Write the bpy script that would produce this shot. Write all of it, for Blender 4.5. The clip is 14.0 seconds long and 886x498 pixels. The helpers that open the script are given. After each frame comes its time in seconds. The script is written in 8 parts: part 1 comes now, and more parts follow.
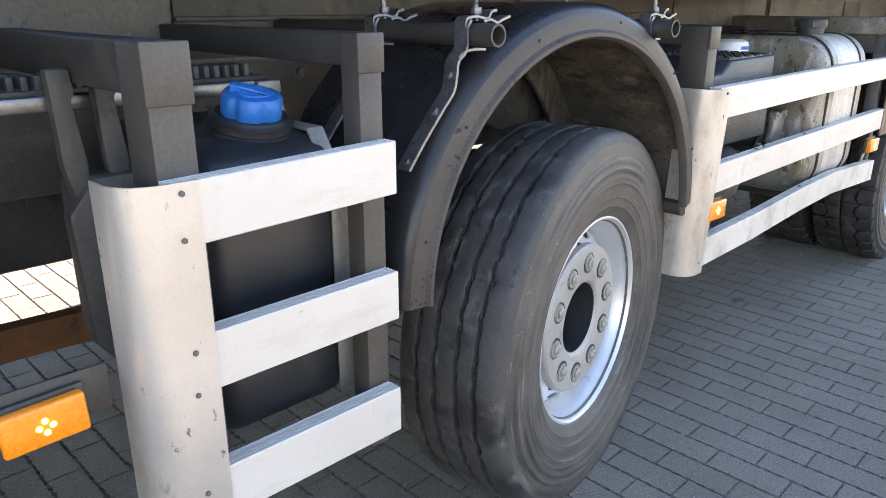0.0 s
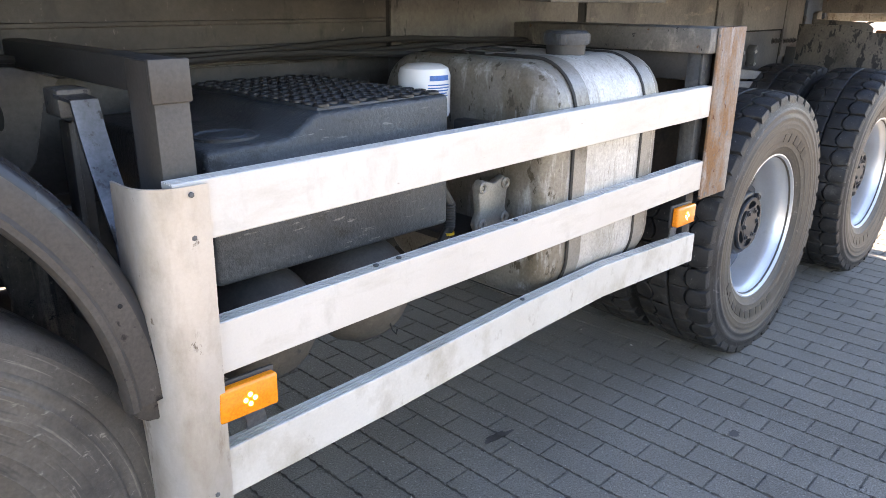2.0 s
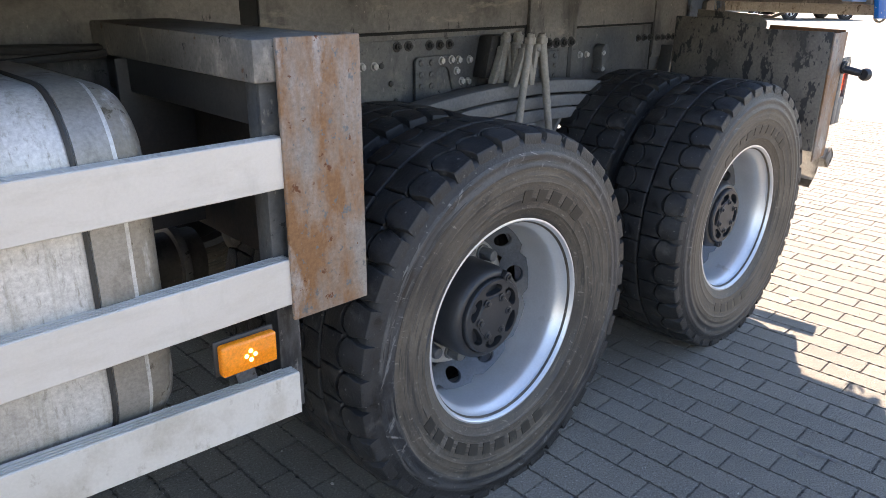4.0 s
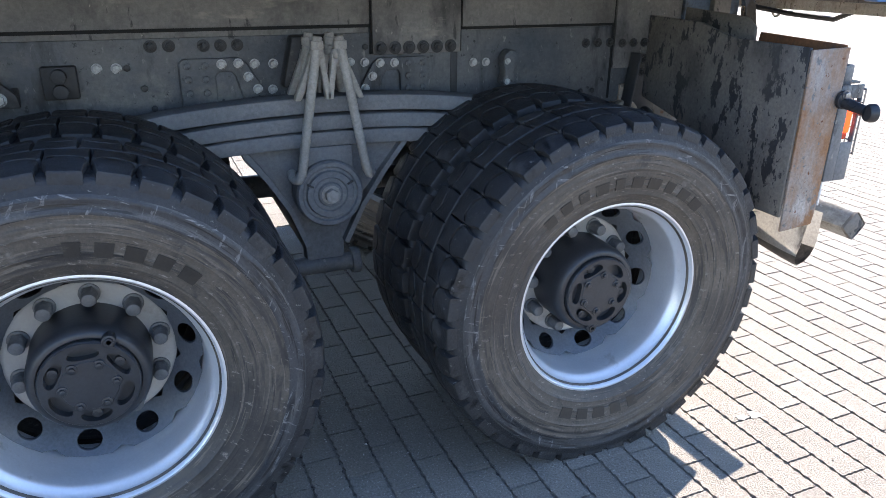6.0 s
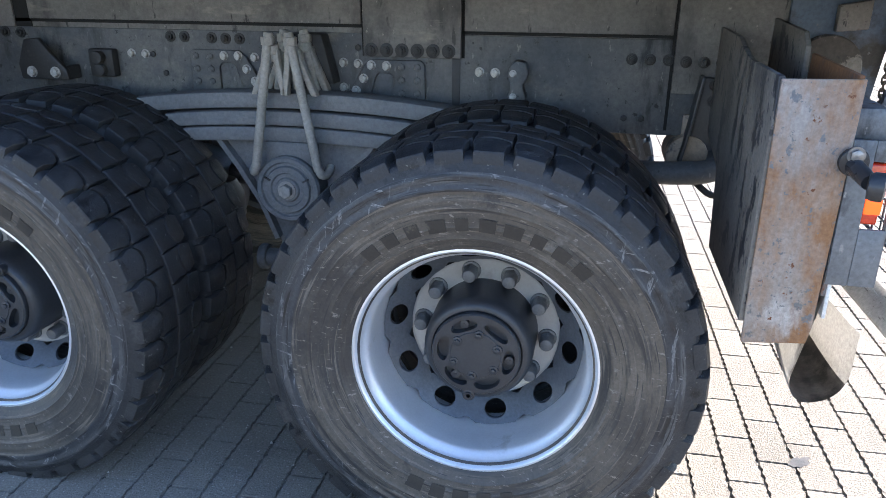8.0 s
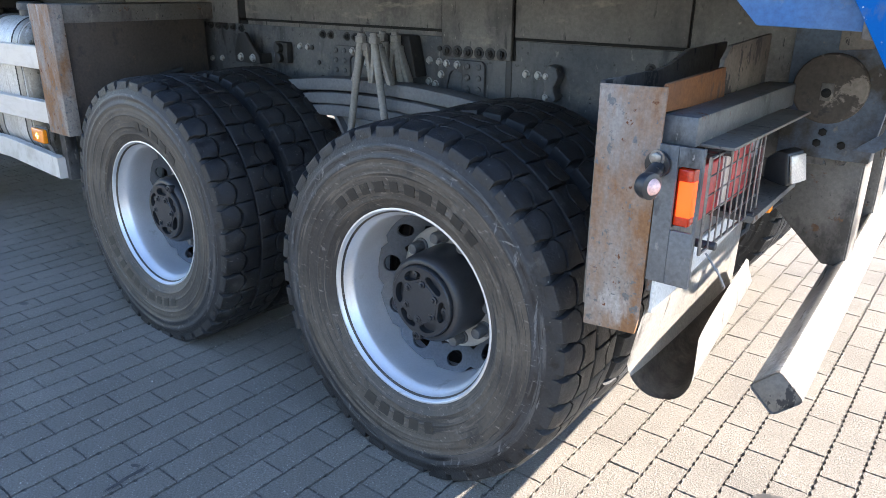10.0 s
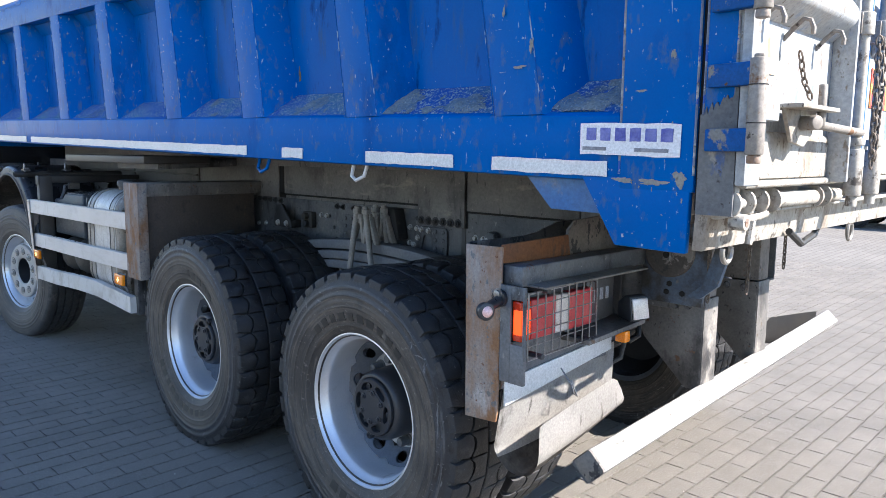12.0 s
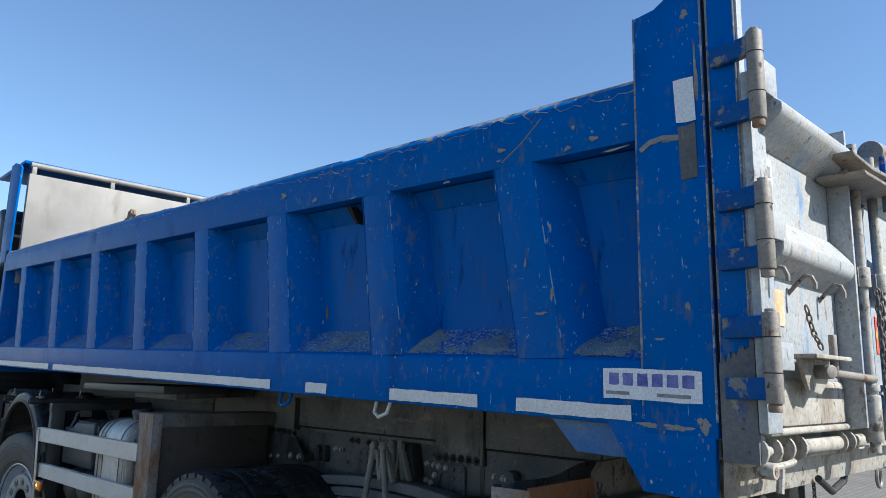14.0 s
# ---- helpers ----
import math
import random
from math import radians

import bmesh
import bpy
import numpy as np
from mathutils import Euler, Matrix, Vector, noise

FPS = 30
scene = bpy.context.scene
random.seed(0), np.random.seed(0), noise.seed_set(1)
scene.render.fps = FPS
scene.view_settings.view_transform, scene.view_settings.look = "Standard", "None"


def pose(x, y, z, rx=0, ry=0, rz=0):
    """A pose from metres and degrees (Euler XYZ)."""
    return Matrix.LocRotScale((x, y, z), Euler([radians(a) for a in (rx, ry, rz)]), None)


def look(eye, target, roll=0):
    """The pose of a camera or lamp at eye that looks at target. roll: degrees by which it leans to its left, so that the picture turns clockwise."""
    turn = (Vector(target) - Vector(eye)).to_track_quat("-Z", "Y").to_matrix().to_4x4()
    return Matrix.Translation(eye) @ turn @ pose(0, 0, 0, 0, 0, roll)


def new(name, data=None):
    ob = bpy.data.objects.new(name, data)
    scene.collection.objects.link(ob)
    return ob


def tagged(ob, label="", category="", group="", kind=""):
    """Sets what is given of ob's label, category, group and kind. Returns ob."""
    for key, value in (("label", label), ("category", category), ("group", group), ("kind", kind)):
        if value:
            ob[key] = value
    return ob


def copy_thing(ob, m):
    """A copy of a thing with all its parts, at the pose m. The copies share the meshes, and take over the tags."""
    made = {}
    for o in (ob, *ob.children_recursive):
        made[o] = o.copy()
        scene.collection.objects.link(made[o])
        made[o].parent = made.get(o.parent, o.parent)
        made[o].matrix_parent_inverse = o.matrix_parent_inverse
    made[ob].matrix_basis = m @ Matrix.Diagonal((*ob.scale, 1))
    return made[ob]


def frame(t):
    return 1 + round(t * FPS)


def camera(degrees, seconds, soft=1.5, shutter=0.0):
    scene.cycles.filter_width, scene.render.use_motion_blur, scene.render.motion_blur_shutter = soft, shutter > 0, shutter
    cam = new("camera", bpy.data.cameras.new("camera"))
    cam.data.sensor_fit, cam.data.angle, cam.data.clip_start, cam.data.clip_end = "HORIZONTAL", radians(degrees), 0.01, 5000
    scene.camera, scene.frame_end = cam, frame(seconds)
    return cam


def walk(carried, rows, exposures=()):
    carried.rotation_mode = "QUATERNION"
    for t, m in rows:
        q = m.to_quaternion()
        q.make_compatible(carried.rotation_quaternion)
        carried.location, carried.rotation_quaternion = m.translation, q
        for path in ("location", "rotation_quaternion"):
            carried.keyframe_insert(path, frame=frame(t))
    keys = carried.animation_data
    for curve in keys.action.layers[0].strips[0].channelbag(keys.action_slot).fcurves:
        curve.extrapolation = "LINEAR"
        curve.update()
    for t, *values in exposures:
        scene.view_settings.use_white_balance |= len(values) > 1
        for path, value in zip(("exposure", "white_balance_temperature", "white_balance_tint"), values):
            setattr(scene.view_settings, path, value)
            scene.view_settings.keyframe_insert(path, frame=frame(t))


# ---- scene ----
cam = camera(63.2, 14.0, soft=0.8)
EXPOSURES = [
    (0.0, 2.98, 7250, 22), (0.5, 2.98, 7250, 22), (1.0, 3.2, 7100, 24), (1.5, 3.28, 7200, 25), (2.0, 3.05, 7300, 24), (2.5, 2.87, 7250, 23), (3.0, 2.85, 7250, 23), (3.5, 2.88, 7200, 23), (4.2, 2.32, 6750, 21), (6.3, 2.5, 5900, 19), (7.7, 2.62, 5850, 18), (9.8, 2.52, 6050, 17), (11.0, 1.98, 6000, 17),
    (11.6, 1.78, 5950, 17), (12.0, 1.82, 5700, 17), (12.5, 1.52, 5250, 20), (13.0, 0.88, 5600, 8), (14.0, 0.76, 5550, 11)]
PATH = [
    (0, (0.091, -2.242, 1.34), (1.411, -0.884, 0.698), 0.1),
    (0.5, (0.51, -2.264, 1.372), (1.838, -0.913, 0.729), 0.1),
    (1, (0.946, -2.214, 1.377), (2.277, -0.871, 0.725), 0.1),
    (1.5, (1.339, -2.226, 1.366), (2.672, -0.886, 0.709), 0.2),
    (2, (1.751, -2.257, 1.365), (3.087, -0.921, 0.711), 0.4),
    (2.5, (2.135, -2.226, 1.381), (3.48, -0.909, 0.705), 0.5),
    (3, (2.49, -2.244, 1.372), (3.834, -0.924, 0.7), 0.4),
    (3.5, (2.887, -2.315, 1.395), (4.213, -0.989, 0.699), 0.2),
    (4, (3.267, -2.366, 1.384), (4.564, -1.012, 0.687), 0.5),
    (4.2, (3.418, -2.393, 1.395), (4.692, -1.015, 0.703), 0.5),
    (6.3, (5.059, -2.844, 1.417), (5.603, -1.062, 0.687), 0.4),
    (6.5, (5.207, -2.885, 1.396), (5.626, -1.066, 0.677), 0.3),
    (7, (5.584, -2.869, 1.383), (5.725, -1.014, 0.648), 0.3),
    (7.5, (5.95, -2.79, 1.374), (5.842, -0.928, 0.653), 0.3),
    (7.7, (6.066, -2.737, 1.369), (5.856, -0.881, 0.652), 0.3),
    (9.8, (7.162, -2.584, 1.38), (6.017, -1.098, 0.686), 0.4),
    (10, (7.261, -2.613, 1.382), (6.085, -1.15, 0.691), 0.5),
    (10.5, (7.523, -2.736, 1.403), (6.317, -1.296, 0.716), 0.6),
    (11, (7.738, -2.822, 1.441), (6.512, -1.401, 0.75), 0.8),
    (11.5, (7.941, -2.824, 1.428), (6.623, -1.436, 0.849), 0.8),
    (12, (8.057, -2.832, 1.462), (6.655, -1.43, 1.203), 0.6),
    (12.5, (8.091, -2.85, 1.525), (6.681, -1.441, 1.686), 0.2),
    (13, (8.084, -2.864, 1.548), (6.698, -1.484, 1.967), -0.0),
    (13.5, (8.078, -2.903, 1.531), (6.695, -1.539, 2.009), 0.6),
    (14, (8.074, -2.932, 1.502), (6.664, -1.56, 1.863), 1.3),
]
walk(cam, [(t, look(eye, target, roll)) for t, eye, target, roll in PATH], EXPOSURES)

# ---------------- light ----------------
SUN = Vector((1.12, 0.47, 1.0)).normalized()
elev, azim = math.asin(SUN.z), math.atan2(SUN.x, SUN.y)
world = bpy.data.worlds.new("world")
scene.world = world
world.use_nodes = True
wn = world.node_tree.nodes
sky = wn.new("ShaderNodeTexSky")
sky.sky_type, sky.sun_disc = "NISHITA", False
sky.sun_elevation, sky.sun_rotation = elev, azim
sky.air_density, sky.dust_density, sky.ozone_density = 1.3, 0.05, 2.6
world.node_tree.links.new(sky.outputs[0], wn["Background"].inputs[0])
wn["Background"].inputs[1].default_value = 0.087
sun_data = bpy.data.lights.new("sun", "SUN")
sun_data.energy, sun_data.angle, sun_data.color = 5.0, radians(0.53), (1.0, 0.895, 0.71)
sun = new("sun", sun_data)
sun.matrix_world = look(SUN * 30, (0, 0, 0))

# ---------------- materials ----------------
def ramp(nt, fac, stops):
    r = nt.nodes.new("ShaderNodeValToRGB")
    e = r.color_ramp.elements
    while len(e) < len(stops):
        e.new(0.5)
    for el, (p, c) in zip(e, stops):
        el.position, el.color = p, (*c, 1) if len(c) == 3 else c
    nt.links.new(fac, r.inputs[0])
    return r.outputs[0]


def grey(v):
    return (v, v, v)


def noise_node(nt, vec, scale, detail=5.0, rough=0.6, stretch=None):
    if stretch:
        m = nt.nodes.new("ShaderNodeMapping")
        m.inputs["Scale"].default_value = stretch
        nt.links.new(vec, m.inputs[0])
        vec = m.outputs[0]
    n = nt.nodes.new("ShaderNodeTexNoise")
    n.inputs["Scale"].default_value, n.inputs["Detail"].default_value, n.inputs["Roughness"].default_value = scale, detail, rough
    nt.links.new(vec, n.inputs["Vector"])
    return n.outputs["Fac"]


def mix(nt, fac, a, b):
    m = nt.nodes.new("ShaderNodeMix")
    m.data_type = "RGBA"
    nt.links.new(fac, m.inputs["Factor"])
    for v, s in ((a, m.inputs["A"]), (b, m.inputs["B"])):
        if isinstance(v, tuple):
            s.default_value = (*v, 1)
        else:
            nt.links.new(v, s)
    return m.outputs["Result"]


def surface(name, c1, c2, rough=0.5, metal=0.0, scale=6.0, grain=120.0, bump=0.15, layers=(), coat=0.0, rough2=None, dist=0.002, spread=0.18, speck=0.23, spec=0.5, rings=()):
    """A worn surface: two base tones, then layers of (colour, noise scale, threshold, softness, stretch, roughness);
    rings adds marks running round the object's y axis: (colour, bands per metre, run round, threshold, softness, roughness)."""
    m = bpy.data.materials.new(name)
    m.use_nodes = True
    nt = m.node_tree
    b = nt.nodes["Principled BSDF"]
    co = nt.nodes.new("ShaderNodeTexCoord").outputs["Object"]
    big = noise_node(nt, co, scale)
    col = mix(nt, ramp(nt, big, [(0.5 - spread, grey(0)), (0.5 + spread, grey(1))]), c1, c2)
    fine = noise_node(nt, co, grain, 3.0, 0.7)
    r2 = rough if rough2 is None else rough2
    rgh = ramp(nt, big, [(0.3, grey(rough)), (0.7, grey(r2))])
    for i, (c, sc, th, so, st, lr) in enumerate(layers):
        off = nt.nodes.new("ShaderNodeVectorMath")
        off.inputs[1].default_value = (3.7 * i + 1.3, 5.1 * i, 2.9 * i)
        nt.links.new(co, off.inputs[0])
        f = ramp(nt, noise_node(nt, off.outputs[0], sc, 8.0, 0.65, st), [(th, grey(0)), (min(th + so, 1.0), grey(1))])
        col = mix(nt, f, col, c)
        rgh = mix(nt, f, rgh, grey(lr))
    for i, (c, bands, run, th, so, lr) in enumerate(rings):
        flat = nt.nodes.new("ShaderNodeVectorMath")
        flat.operation = "MULTIPLY"
        flat.inputs[1].default_value = (1, 0, 1)
        nt.links.new(co, flat.inputs[0])
        far = nt.nodes.new("ShaderNodeVectorMath")
        far.operation = "LENGTH"
        nt.links.new(flat.outputs[0], far.inputs[0])
        out = nt.nodes.new("ShaderNodeMath")
        out.operation = "MULTIPLY_ADD"
        out.inputs[1].default_value, out.inputs[2].default_value = bands, 7.3 * i
        nt.links.new(far.outputs["Value"], out.inputs[0])
        slow = nt.nodes.new("ShaderNodeVectorMath")
        slow.operation = "SCALE"
        slow.inputs["Scale"].default_value = run
        nt.links.new(flat.outputs[0], slow.inputs[0])
        cut = nt.nodes.new("ShaderNodeSeparateXYZ")
        nt.links.new(slow.outputs[0], cut.inputs[0])
        both = nt.nodes.new("ShaderNodeCombineXYZ")
        nt.links.new(out.outputs[0], both.inputs[0])
        nt.links.new(cut.outputs[0], both.inputs[1])
        nt.links.new(cut.outputs[2], both.inputs[2])
        f = ramp(nt, noise_node(nt, both.outputs[0], 1.0, 4.0, 0.6), [(th, grey(0)), (min(th + so, 1.0), grey(1))])
        col = mix(nt, f, col, c)
        rgh = mix(nt, f, rgh, grey(lr))
    tone = ramp(nt, fine, [(0.25, grey(1 - speck * 1.2)), (0.75, grey(1 + speck * 0.8))])
    mul = nt.nodes.new("ShaderNodeMix")
    mul.data_type, mul.blend_type = "RGBA", "MULTIPLY"
    mul.inputs["Factor"].default_value = 1.0
    nt.links.new(col, mul.inputs["A"])
    nt.links.new(tone, mul.inputs["B"])
    nt.links.new(mul.outputs["Result"], b.inputs["Base Color"])
    nt.links.new(rgh, b.inputs["Roughness"])
    b.inputs["Metallic"].default_value = metal
    b.inputs["Coat Weight"].default_value = coat
    b.inputs["Coat Roughness"].default_value = 0.12
    b.inputs["Specular IOR Level"].default_value = spec
    bp = nt.nodes.new("ShaderNodeBump")
    bp.inputs["Strength"].default_value, bp.inputs["Distance"].default_value = bump, dist
    nt.links.new(fine, bp.inputs["Height"])
    nt.links.new(bp.outputs[0], b.inputs["Normal"])
    return m


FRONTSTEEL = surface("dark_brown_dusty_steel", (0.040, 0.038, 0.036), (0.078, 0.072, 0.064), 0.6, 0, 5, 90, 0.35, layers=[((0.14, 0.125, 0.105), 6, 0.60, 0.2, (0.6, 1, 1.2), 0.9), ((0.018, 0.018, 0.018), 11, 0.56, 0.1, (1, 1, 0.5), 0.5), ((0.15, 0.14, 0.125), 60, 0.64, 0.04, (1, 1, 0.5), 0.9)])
ORANGE_RUST = surface("orange_rust", (0.20, 0.085, 0.03), (0.13, 0.06, 0.028), 0.9, 0, 9, 100, 0.5, layers=[((0.07, 0.045, 0.035), 14, 0.56, 0.1, (1, 1, 0.4), 0.9)])
HINGEBLUE = surface("chipped_blue_hinge", (0.0, 0.062, 0.24), (0.006, 0.072, 0.26), 0.5, 0, 8, 120, 0.15, spec=0.15, layers=[((0.20, 0.19, 0.17), 16, 0.54, 0.04, (1, 1, 1), 0.7), ((0.12, 0.065, 0.035), 30, 0.62, 0.04, (1, 1, 1), 0.9)])
SPLASH = surface("dark_rust_brown_plate", (0.050, 0.040, 0.033), (0.075, 0.058, 0.045), 0.8, 0, 4, 90, 0.4, layers=[((0.022, 0.020, 0.019), 9, 0.54, 0.1, (1, 1, 0.6), 0.7), ((0.13, 0.085, 0.055), 18, 0.62, 0.1, (1, 1, 0.6), 0.9)])
BLUE = surface("blue_paint", (0.0, 0.086, 0.330), (0.0, 0.103, 0.388), 0.40, 0, 3, 160, 0.05, coat=0.04, rough2=0.5, speck=0.06, spec=0.08, layers=[((0.0, 0.045, 0.20), 4, 0.56, 0.2, (1, 1, 0.5), 0.6),
    ((0.27, 0.265, 0.24), 13, 0.69, 0.012, (1, 1, 1), 0.8), ((0.06, 0.115, 0.24), 22, 0.56, 0.12, (1, 1, 0.5), 0.7), ((0.34, 0.37, 0.40), 75, 0.660, 0.02, (1, 1, 0.6), 0.7), ((0.30, 0.34, 0.38), 38, 0.665, 0.012, (2.2, 1, 0.35), 0.7), ((0.30, 0.32, 0.33), 30, 0.69, 0.02, (0.3, 1, 1.6), 0.7)])
BLUE_PLAIN = surface("blue_paint_recess", (0.0, 0.080, 0.315), (0.0, 0.095, 0.368), 0.40, 0, 3, 160, 0.05, coat=0.04, speck=0.06, spec=0.08, layers=[
    ((0.03, 0.090, 0.225), 10, 0.54, 0.16, (2, 1, 0.4), 0.7), ((0.0, 0.038, 0.17), 16, 0.58, 0.12, (1.6, 1, 0.4), 0.6), ((0.25, 0.31, 0.38), 60, 0.675, 0.02, (1, 1, 0.6), 0.7), ((0.25, 0.29, 0.34), 26, 0.70, 0.012, (2.0, 1, 0.35), 0.7), ((0.0, 0.05, 0.23), 3, 0.56, 0.3, (1, 1, 0.5), 0.6)])
BLUE_DUSTY = surface("blue_paint_gritty", (0.002, 0.064, 0.30), (0.006, 0.075, 0.30), 0.6, 0, 5, 200, 0.4, spec=0.15, layers=[
    ((0.06, 0.15, 0.25), 3, 0.48, 0.12, (1, 1, 1), 0.9), ((0.26, 0.33, 0.37), 110, 0.53, 0.04, (1, 1, 1), 0.9), ((0.08, 0.11, 0.14), 2.2, 0.60, 0.08, (1, 1, 1), 0.9), ((0.36, 0.38, 0.36), 170, 0.60, 0.03, (1, 1, 1), 0.9)])
WORN = surface("worn_edge_paint", (0.10, 0.13, 0.22), (0.26, 0.255, 0.235), 0.7, 0, 9, 90, 0.4, layers=[
    ((0.36, 0.35, 0.32), 20, 0.54, 0.04, (0.5, 1, 1), 0.7), ((0.0, 0.06, 0.32), 14, 0.55, 0.03, (0.7, 1, 1), 0.5), ((0.14, 0.105, 0.075), 34, 0.60, 0.04, (0.6, 1, 1), 0.9)])
EDGE = surface("chipped_paint_edge", (0.0, 0.08, 0.32), (0.0, 0.095, 0.37), 0.5, 0, 6, 120, 0.1, spec=0.1, layers=[((0.30, 0.38, 0.46), 30, 0.52, 0.05, (1, 1, 0.5), 0.7)])
SKIRT = surface("pale_blue_skirt", (0.02, 0.115, 0.33), (0.08, 0.16, 0.30), 0.5, 0, 3, 100, 0.1, coat=0.1, layers=[((0.17, 0.19, 0.22), 8, 0.58, 0.12, (1, 1, 1), 0.7)])
GATE = surface("dusty_white_gate_paint", (0.28, 0.30, 0.315), (0.365, 0.375, 0.375), 0.65, 0, 4, 90, 0.25, layers=[
    ((0.12, 0.22, 0.40), 8, 0.57, 0.12, (1, 1, 0.4), 0.5), ((0.36, 0.315, 0.255), 5, 0.52, 0.2, (1, 1, 0.35), 0.8), ((0.19, 0.16, 0.13), 26, 0.61, 0.05, (1, 1, 0.5), 0.8), ((0.17, 0.15, 0.125), 80, 0.63, 0.04, (1, 1, 0.6), 0.9)])
GATE_DIRTY = surface("muddy_white_gate_paint", (0.33, 0.305, 0.26), (0.42, 0.395, 0.345), 0.8, 0, 6, 70, 0.5, layers=[
    ((0.25, 0.21, 0.165), 8, 0.52, 0.12, (1, 1.0, 0.35), 0.9), ((0.15, 0.12, 0.09), 34, 0.60, 0.04, (1, 1, 0.5), 0.9), ((0.10, 0.085, 0.07), 12, 0.62, 0.05, (1, 1, 1), 0.8), ((0.12, 0.10, 0.08), 90, 0.61, 0.04, (1, 1, 1), 0.9)])
CAKED = surface("caked_grey_mud", (0.10, 0.105, 0.112), (0.17, 0.165, 0.155), 0.85, 0, 7, 90, 0.5, layers=[
    ((0.03, 0.075, 0.20), 11, 0.58, 0.08, (1, 1, 0.5), 0.6), ((0.26, 0.245, 0.215), 16, 0.60, 0.06, (1, 1, 0.5), 0.9), ((0.06, 0.055, 0.05), 40, 0.62, 0.05, (1, 1, 1), 0.9)])
IRON = surface("bare_hinge_iron", (0.19, 0.17, 0.145), (0.28, 0.255, 0.225), 0.65, 0.25, 12, 120, 0.4, layers=[
    ((0.01, 0.05, 0.26), 10, 0.59, 0.05, (1, 1, 1), 0.5), ((0.16, 0.075, 0.03), 16, 0.58, 0.08, (1, 1, 1), 0.9), ((0.06, 0.05, 0.042), 30, 0.62, 0.05, (1, 1, 1), 0.8)])
RUST = surface("rusty_steel", (0.30, 0.275, 0.25), (0.22, 0.19, 0.165), 0.7, 0.1, 7, 110, 0.5, layers=[
    ((0.23, 0.12, 0.055), 4, 0.40, 0.16, (1.6, 1, 0.6), 0.9), ((0.40, 0.39, 0.38), 5, 0.60, 0.12, (1.4, 1, 0.6), 0.6), ((0.125, 0.125, 0.128), 48, 0.60, 0.05, (1, 1, 0.8), 0.6), ((0.13, 0.05, 0.02), 34, 0.63, 0.03, (1, 1, 1), 0.9), ((0.12, 0.12, 0.125), 80, 0.63, 0.03, (1, 1, 1), 0.6)])
FLAKED = surface("flaking_dark_plate", (0.12, 0.11, 0.097), (0.165, 0.15, 0.132), 0.75, 0, 5, 90, 0.4, layers=[
    ((0.020, 0.021, 0.024), 20, 0.55, 0.02, (1, 1, 0.5), 0.6), ((0.020, 0.021, 0.024), 55, 0.62, 0.02, (1, 1, 0.6), 0.6), ((0.05, 0.048, 0.045), 4, 0.54, 0.2, (1, 1, 0.6), 0.8)])
CHASSIS = surface("dusty_chassis_steel", (0.048, 0.055, 0.064), (0.11, 0.108, 0.104), 0.6, 0.0, 4, 90, 0.4, layers=[
    ((0.20, 0.185, 0.16), 5, 0.55, 0.2, (0.7, 1, 1.2), 0.9), ((0.016, 0.016, 0.018), 7, 0.55, 0.10, (1.2, 1, 0.35), 0.45), ((0.19, 0.185, 0.175), 50, 0.62, 0.05, (1, 1, 0.4), 0.9), ((0.020, 0.020, 0.021), 36, 0.62, 0.04, (1, 1, 1), 0.5)])
SUBFRAME = surface("dusty_subframe_steel", (0.110, 0.107, 0.102), (0.175, 0.167, 0.155), 0.7, 0.0, 3, 90, 0.3, layers=[
    ((0.038, 0.037, 0.037), 5, 0.54, 0.14, (0.9, 1, 0.5), 0.5), ((0.030, 0.030, 0.030), 30, 0.61, 0.05, (1.2, 1, 0.3), 0.5), ((0.25, 0.23, 0.20), 10, 0.60, 0.12, (0.4, 1, 1.5), 0.9), ((0.26, 0.245, 0.22), 70, 0.64, 0.04, (1, 1, 0.5), 0.9)])
DARK = surface("black_painted_steel", (0.030, 0.030, 0.031), (0.052, 0.049, 0.046), 0.5, 0.0, 5, 120, 0.15, layers=[
    ((0.13, 0.115, 0.095), 7, 0.60, 0.25, (1, 1, 0.6), 0.85)])
BROWNED = surface("dusty_black_channel", (0.050, 0.045, 0.040), (0.075, 0.066, 0.057), 0.55, 0.0, 5, 150, 0.12, layers=[
    ((0.035, 0.034, 0.034), 8, 0.62, 0.2, (1, 1, 0.5), 0.5)])
BLACKPL = surface("black_plastic", (0.017, 0.018, 0.021), (0.028, 0.029, 0.032), 0.22, 0.0, 4, 150, 0.05, rough2=0.34, speck=0.08, spec=0.34, layers=[
    ((0.075, 0.070, 0.064), 6, 0.64, 0.3, (1, 1, 0.5), 0.6), ((0.10, 0.10, 0.10), 50, 0.70, 0.04, (1, 1, 1), 0.7)])
LIPPL = surface("dusty_black_plastic_lip", (0.042, 0.038, 0.035), (0.078, 0.068, 0.060), 0.42, 0.0, 4, 150, 0.08, rough2=0.6, spec=0.3, layers=[
    ((0.010, 0.010, 0.011), 24, 0.60, 0.05, (1, 1, 1), 0.3), ((0.13, 0.12, 0.105), 40, 0.67, 0.05, (1, 1, 1), 0.7)])
